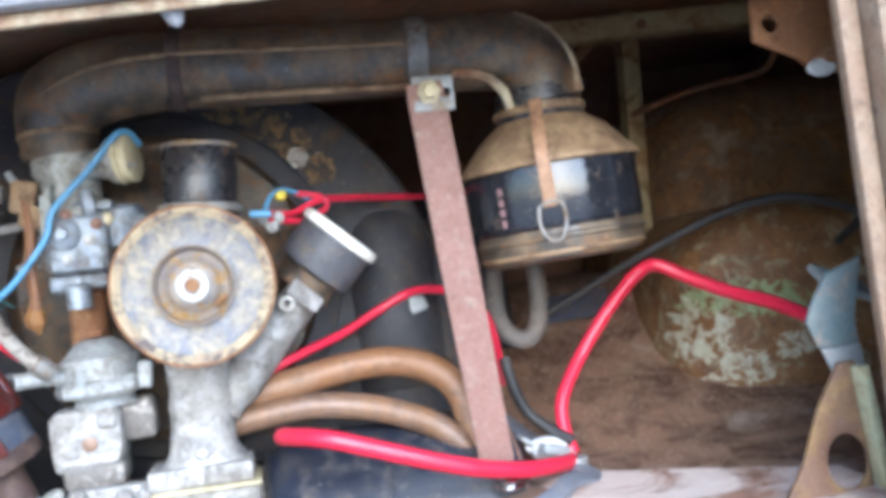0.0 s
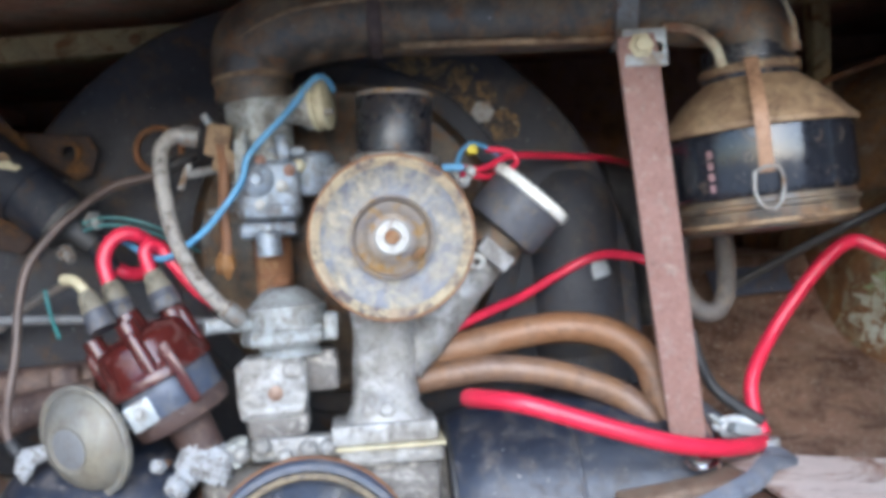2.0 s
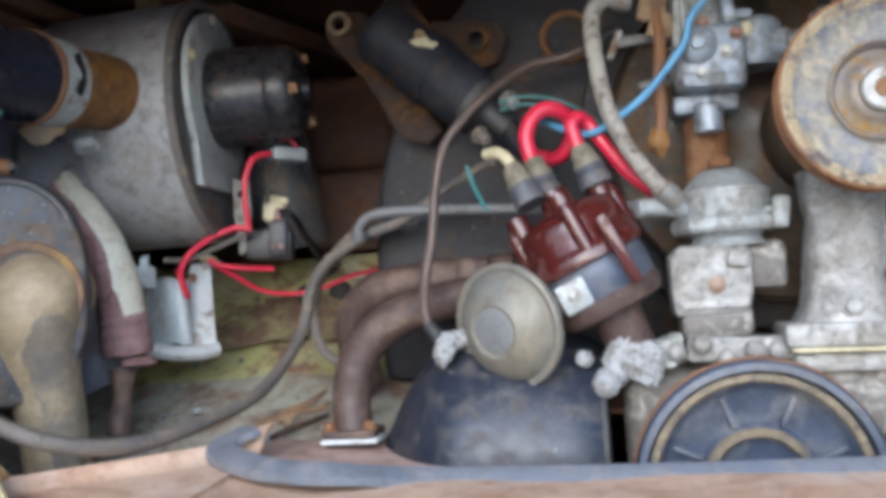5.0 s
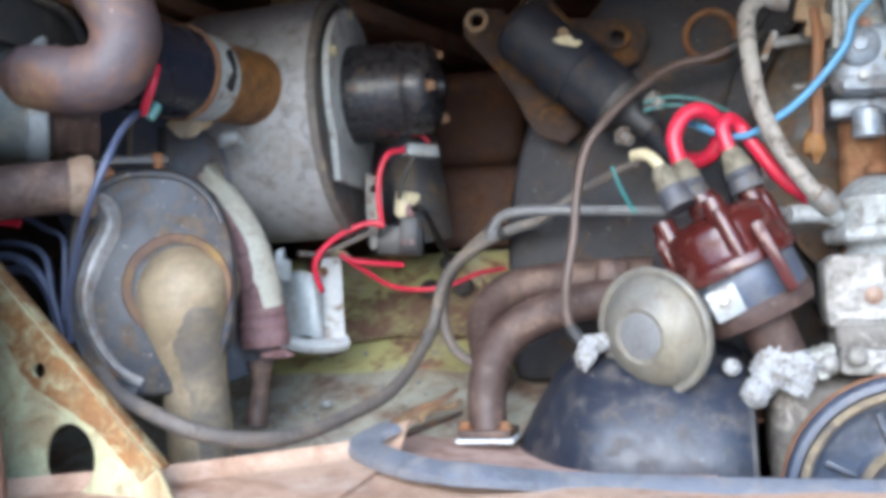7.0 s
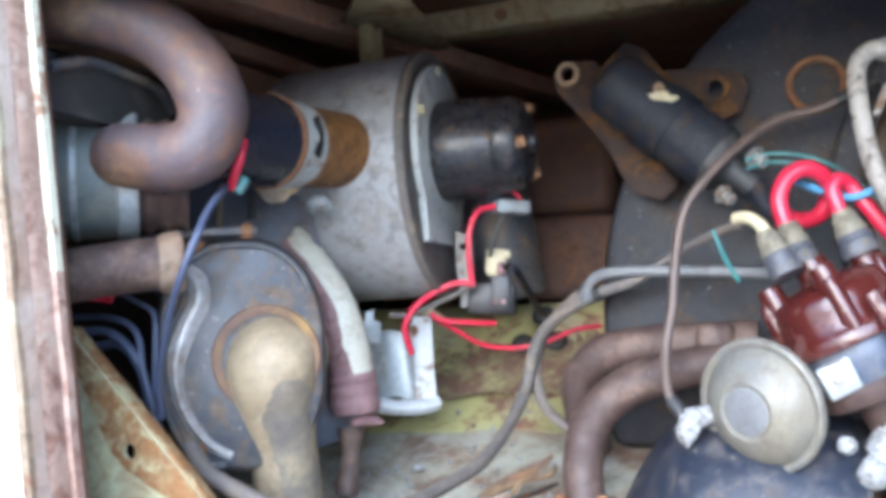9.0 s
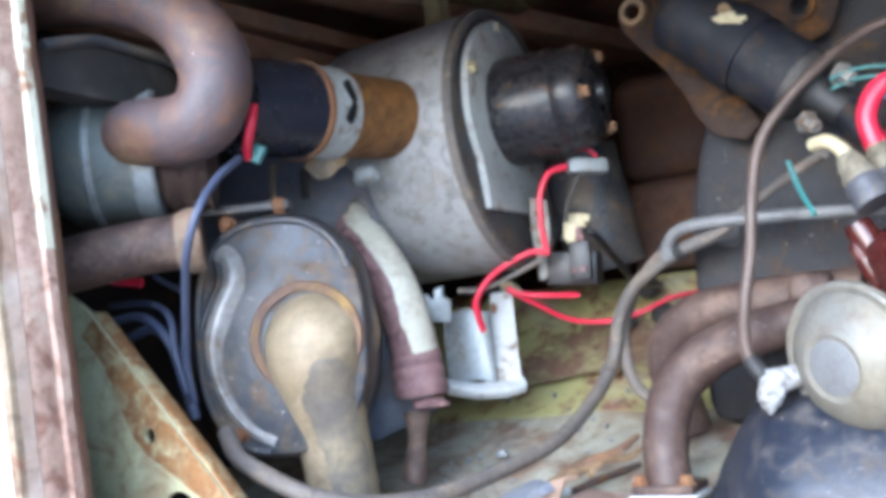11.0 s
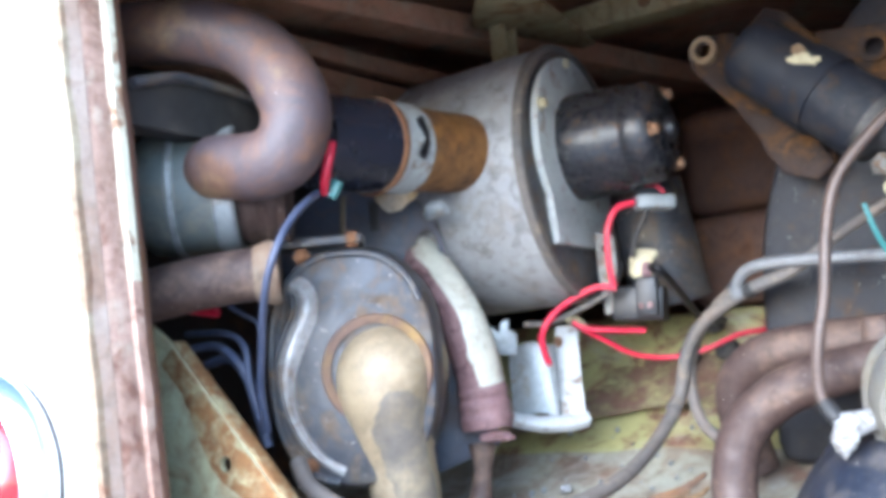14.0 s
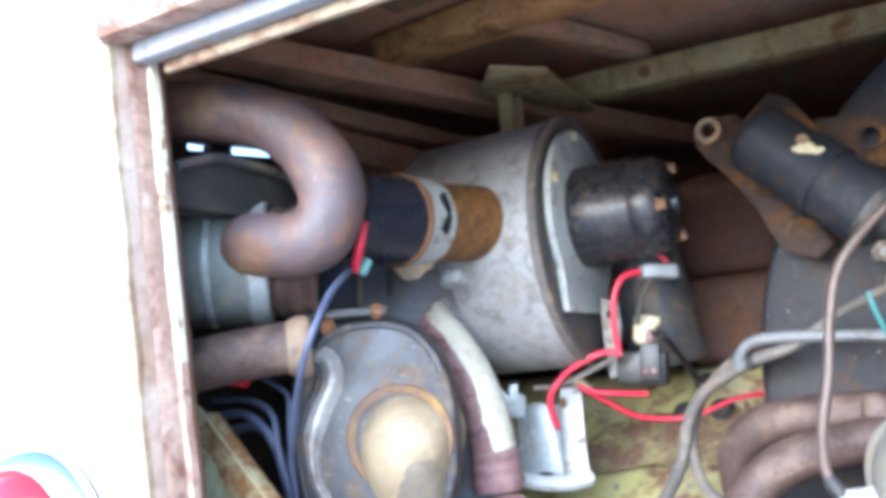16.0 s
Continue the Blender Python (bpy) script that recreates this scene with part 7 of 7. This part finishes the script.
part("worn_side", sheet(worn_side, 60, 12), "mauve", wt, "bare brown side of the tube")
part("sleeve", tube([(-0.5370, 0.073, 0.603), (-0.5367, 0.0735, 0.598), (-0.5364, 0.074, 0.593), (-0.536, 0.074, 0.588), (-0.5357, 0.074, 0.583), (-0.5354, 0.074, 0.578), (-0.535, 0.074, 0.571)], [0.0178, 0.0192, 0.0182, 0.0196, 0.0184, 0.0198, 0.0180], 24, wobble=0.10), "mauve", wt, "crumbling ribbed mauve rubber sleeve")
part("torn_end", lump((-0.523, 0.066, 0.566), (0.014, 0.009, 0.004), 6), "mauve", wt)
part("lower_sleeve", tube([(-0.538, 0.070, 0.560), (-0.537, 0.066, 0.540), (-0.540, 0.062, 0.512)], [0.010, 0.0075, 0.0085], 12, wobble=0.35), "heatpipe", wt, "torn dark end of the rubber sleeve")

hbk = thing("bracket", (-0.530, 0.15, 0.565), "bare sheet bracket with a white painted bent flap", "bracket")


def tub(u, v):
    """The hollowed middle of the bracket, open to the front."""
    a, b = Vector((-0.5480, 0.134, 0.0)), Vector((-0.5220, 0.164, 0.0))
    p = a.lerp(b, u)
    hollow = 0.013 * math.sin(math.pi * u) ** 0.7 * (0.45 + 0.55 * v)
    return p + Vector((-0.7 * hollow, 0.72 * hollow, 0.572 + 0.056 * v + 0.004 * math.sin(3 * u) + 0.0012 * noise.noise(p * 80 + Vector((0, 0, v * 3)))))


def lip_fn(u, v):
    a, b = Vector((-0.5490, 0.132, 0.5800)), Vector((-0.5065, 0.180, 0.5745))
    p = a.lerp(b, u)
    bow = math.sin(math.pi * u)
    out = Vector((0.70, -0.71, 0.0))
    return p + out * (0.004 * bow + 0.006 * math.sin(math.pi * v)) + Vector((0, 0, -0.0125 * v - 0.004 * bow + 0.0008 * noise.noise(p * 90)))


def flap_fn(u, v):
    w = float(np.interp(v, [0, 0.35, 0.75, 1], [0.026, 0.024, 0.021, 0.013]))
    tear = 0.0045 * noise.noise(Vector((v * 5, 1, 0))) + 0.002 * noise.noise(Vector((v * 17, 4, 0)))
    x0 = -0.5075 - w - tear * (1 - u)
    x = x0 + w * u - 0.004 * v
    return Vector((x, 0.166 + 0.012 * u + 0.006 * v + 0.008 * math.sin(math.pi * v) * (1 - u), 0.566 + 0.077 * v + 0.004 * u * (1 - v)))


part("plate", sheet(tub, 20, 14, 0.0018), "sheet", hbk)
part("lip", sheet(lip_fn, 24, 8, 0.0016), "whitesheet", hbk, "white painted curled lip")
fl = part("flap", sheet(flap_fn, 10, 26, 0.0018), "whitesheet", hbk, "white bent flap with a torn edge")
part("hole_rim", lathe([(0, 0), (0.0042, 0), (0.0046, 0.0006), (0, 0.0008)], (-0.5230, 0.1725, 0.631), (-0.3, -0.95, 0), 14), "dark", fl)
part("clip", slab([(-0.010, -0.012), (0.009, -0.014), (0.010, 0.003), (0.004, 0.006), (0.005, 0.014), (-0.002, 0.012), (-0.003, 0.004), (-0.009, 0.010), (-0.012, 0.002)], 0.004, pose(-0.540, 0.116, 0.636, 0, 0, 35), 0.0008), "sheet", hbk, "notched bare metal clip")
part("torn_strip", tube([(-0.520, 0.186, 0.648), (-0.510, 0.182, 0.646), (-0.501, 0.180, 0.641)], [0.003, 0.0042, 0.0028], 8, wobble=0.4), "ivory", hbk)

rl = thing("relay", (-0.465, 0.185, 0.65), "small black relay with an ivory plug on a sheet bracket", "relay")
part("bracket", slab([(-0.016, -0.034), (-0.008, -0.032), (-0.004, 0.004), (-0.004, 0.028), (-0.019, 0.032), (-0.019, 0.0)], 0.0018, pose(-0.464, 0.176, 0.682, 0, 0, 12), 0.0005, holes=[ring(-0.012, 0.018, 0.0028, 10)]), "bandsteel", rl, "drilled sheet strap")
part("body", box((-0.4575, 0.190, 0.655), (0.040, 0.026, 0.027), (0, 4, 12), 0.0025), "jet", rl)
part("socket", box((-0.4455, 0.177, 0.659), (0.016, 0.014, 0.030), (0, 2, 12), 0.0015), "jet", rl)
part("plug", box((-0.4505, 0.186, 0.685), (0.016, 0.016, 0.024), (0, 8, 20), 0.003), "ivory", rl, "ivory plastic plug")
for x in (-0.4485, -0.441):
    part("rivet", lathe([(0, 0), (0.0026, 0), (0.0022, 0.0015), (0, 0.002)], (x, 0.1695, 0.652), (0.2, -1, 0), 12), "mauve", rl, "brown rivet head")
part("plug_face", lump((-0.4445, 0.1765, 0.679), (0.0040, 0.003, 0.0065), 3), "mauve", rl, "brown burnt face of the plug")
part("plug_ear", box((-0.4425, 0.184, 0.692), (0.010, 0.010, 0.007), (0, 14, 20), 0.002), "ivory", rl)
part("plug_ridge", box((-0.4560, 0.1775, 0.687), (0.003, 0.004, 0.020), (0, 8, 20), 0.001), "ivory", rl)
solo("connector", (-0.433, 0.178, 0.727), box((-0.433, 0.178, 0.7305), (0.030, 0.014, 0.011), (0, 3, 40), 0.002), "sheet", "grey plastic connector under the blower motor", "connector")
lead("red_wire", [(-0.444, 0.165, 0.731), (-0.455, 0.156, 0.727), (-0.462, 0.152, 0.712), (-0.464, 0.152, 0.690), (-0.463, 0.155, 0.668)], 0.0026, "red", "red wire from the blower connector", "wire", "red wires")
lead("red_wire", [(-0.461, 0.155, 0.667), (-0.475, 0.153, 0.669), (-0.492, 0.148, 0.663), (-0.506, 0.138, 0.652), (-0.514, 0.130, 0.637), (-0.511, 0.125, 0.624), (-0.505, 0.12, 0.613)], 0.0026, "red", "red wire arching from relay to bracket", "wire", "red wires")
lead("red_wire", [(-0.503, 0.160, 0.645), (-0.494, 0.165, 0.639), (-0.476, 0.175, 0.636), (-0.456, 0.19, 0.634)], 0.0022, "red", "short red wire beside the relay", "wire", "red wires")
lead("red_wire", [(-0.503, 0.162, 0.643), (-0.488, 0.18, 0.630), (-0.470, 0.20, 0.616), (-0.445, 0.215, 0.612), (-0.420, 0.22, 0.616), (-0.397, 0.23, 0.625), (-0.375, 0.24, 0.628)], 0.0021, "red", "thin red wire sagging across the bulkhead", "wire", "red wires")
lead("black_wire", [(-0.447, 0.184, 0.682), (-0.4307, 0.1680, 0.6783), (-0.4298, 0.2090, 0.6592), (-0.4288, 0.2500, 0.6401), (-0.432, 0.31, 0.640)], 0.0030, "jet", "black wire from the relay into a grommet", "wire")
lead("grey_wire", [(-0.436, 0.172, 0.726), (-0.447, 0.168, 0.705), (-0.452, 0.170, 0.69)], 0.0020, "rubber", "thin dark wire below the connector", "wire")
lead("grey_wire", [(-0.468, 0.158, 0.664), (-0.49, 0.155, 0.655), (-0.512, 0.14, 0.645), (-0.526, 0.125, 0.645)], 0.0021, "greyrubber", "grey wire beside the red one", "wire")
lead("red_wire", [(-0.427, 0.185, 0.738), (-0.432, 0.182, 0.744), (-0.441, 0.18, 0.746)], 0.0018, "red", "thin red wire at the motor", "wire", "red wires")
for p in ((-0.445, 0.318, 0.637), (-0.462, 0.30, 0.612), (-0.432, 0.31, 0.613)):
    solo("grommet", p, lathe([(0, 0), (0.0095, 0), (0.0105, 0.003), (0.008, 0.006), (0, 0.006)], p, (0.1, -0.85, 0.5), 18), "rubber", "black rubber grommet in the green bulkhead", "grommet", "grommets")
lead("red_wire", [(-0.531, -0.085, 0.757), (-0.532, -0.088, 0.745), (-0.538, -0.085, 0.735), (-0.545, -0.078, 0.729)], 0.0030, "red", "short red wire above a blue one", "wire", "red wires")
lead("slate_wire", [(-0.545, -0.085, 0.728), (-0.541, -0.110, 0.712), (-0.5385, -0.128, 0.694), (-0.5475, -0.130, 0.6735), (-0.5660, -0.116, 0.6520), (-0.5780, -0.106, 0.6330), (-0.590, -0.096, 0.612), (-0.597, -0.085, 0.585)], 0.0024, "slate", "slate-blue wire crossing the housing", "wire", "slate wires")
for k, pts in enumerate((((-0.668, -0.088, 0.640), (-0.640, -0.086, 0.642), (-0.622, -0.085, 0.632), (-0.612, -0.084, 0.616), (-0.606, -0.082, 0.592)), ((-0.672, -0.080, 0.652), (-0.636, -0.081, 0.650), (-0.616, -0.083, 0.640), (-0.609, -0.086, 0.616), (-0.603, -0.084, 0.590)), ((-0.660, -0.076, 0.630), (-0.632, -0.080, 0.633), (-0.617, -0.079, 0.618), (-0.611, -0.078, 0.598), (-0.606, -0.076, 0.575)), ((-0.640, -0.07, 0.668), (-0.622, -0.074, 0.660), (-0.606, -0.078, 0.652), (-0.603, -0.081, 0.632), (-0.605, -0.080, 0.600)))):
    lead("slate_wire", list(pts), (0.0030, 0.0022, 0.0034, 0.0018)[k], "slate", "slate-blue wire bundled behind the gusset", "wire", "slate wires")
solo("terminal_sleeve", (-0.54, -0.075, 0.728), box((-0.541, -0.074, 0.731), (0.009, 0.006, 0.012), (0, 30, 20), 0.002), "teal", "green taped joint between two wires", "terminal")
lead("red_wire", [(-0.66, -0.10, 0.672), (-0.645, -0.10, 0.666), (-0.625, -0.095, 0.662)], 0.0030, "red", "short red wire behind the jamb", "wire", "red wires")
# dark boxes behind the blower
bxs = thing("duct_box", (-0.43, 0.40, 0.655), "dark brown moulded duct box behind the blower", "duct box")
part("upper", box((-0.425, 0.40, 0.79), (0.10, 0.09, 0.10), bevel=0.018, segs=4), "ductbrown", bxs)
part("lower", box((-0.425, 0.40, 0.697), (0.10, 0.09, 0.085), bevel=0.012, segs=4), "ductbrown", bxs)
dd = thing("duct_pipe", (-0.475, 0.30, 0.655), "grey steel outlet duct behind the relay", "duct")
part("body", tube([(-0.475, 0.26, 0.76), (-0.470, 0.27, 0.71), (-0.466, 0.28, 0.66)], 0.034, 24), "housing", dd)

# tail lamp on the body
tl = thing("tail_lamp", (-0.66, -0.225, 0.565), "round red tail lamp with a chrome ring on the white body", "tail lamp")
part("base", lathe([(0, 0), (0.060, 0), (0.060, 0.006), (0, 0.006)], (-0.664, -0.224, 0.572), (0, -1, 0), 48), "rubber", tl)
part("ring", lathe([(0.060, 0.004), (0.061, 0.010), (0.056, 0.018), (0.050, 0.020), (0.048, 0.016)], (-0.664, -0.224, 0.572), (0, -1, 0), 48), "chrome", tl)
part("lens", lathe([(0.0495, 0.015), (0.044, 0.024), (0.03, 0.031), (0.012, 0.034), (0, 0.0345)], (-0.664, -0.224, 0.572), (0, -1, 0), 48), "lens", tl)

# latch pin hanging from the header
lt = thing("latch_pin", (0.026, -0.185, 0.846), "pale grey pointed latch pin hanging from the header", "latch")
part("pin", lathe([(0, 0), (0.004, 0.003), (0.0065, 0.010), (0.0075, 0.03), (0.0075, 0.06), (0, 0.06)], (0.0265, -0.185, 0.846), (-0.25, 0, 1), 20), "seal", lt)
# debris
random.seed(11)
deb = bmesh.new()
for k in range(60):
    x = random.uniform(-0.56, -0.38)
    y = random.uniform(0.10, 0.24)
    s = random.uniform(0.001, 0.0032)
    box((x, y, floor_profile(y) + 0.003), (s, s * random.uniform(0.7, 1.6), s * 0.7), (random.uniform(0, 90),) * 3, 0, deb)
tagged(part("debris", deb, "sheet"), "crumbs of dirt and paint flakes on the floor", "debris", kind="stuff")
solo("paint_flake", (-0.515, 0.147, 0.516), lump((-0.515, 0.147, 0.519), (0.005, 0.004, 0.003), 3), "chalk", "white paint flake on the floor pan", "paint flake")
# dry twigs and scraps lying between the hose and the pipe flange
random.seed(23)
for a, b, r, mat_, label in (((-0.450, 0.050, 0.503), (-0.404, 0.112, 0.522), 0.0026, "tan", "dry brown twig on the floor pan"), ((-0.438, 0.062, 0.506), (-0.398, 0.130, 0.531), 0.0034, "greypipe", "dry brown twig on the floor pan"), ((-0.420, 0.060, 0.505), (-0.386, 0.098, 0.516), 0.0022, "clampbrown", "dark dry twig on the floor pan"), ((-0.446, 0.036, 0.501), (-0.412, 0.072, 0.507), 0.0030, "sheet", "pale strip of scrap metal on the floor pan"), ((-0.414, 0.078, 0.512), (-0.392, 0.118, 0.524), 0.0020, "tan", "dry brown twig on the floor pan")):
    a, b = Vector(a), Vector(b)
    bend = Vector((random.uniform(-0.004, 0.004), random.uniform(-0.004, 0.004), random.uniform(0, 0.003)))
    solo("twig", a, tube([a, a.lerp(b, 0.35) + bend, a.lerp(b, 0.7) - bend * 0.5, b], [r, r * 1.15, r * 0.9, r * 0.6], 7, 4, wobble=0.35), mat_, label, "twig", "dry twigs")
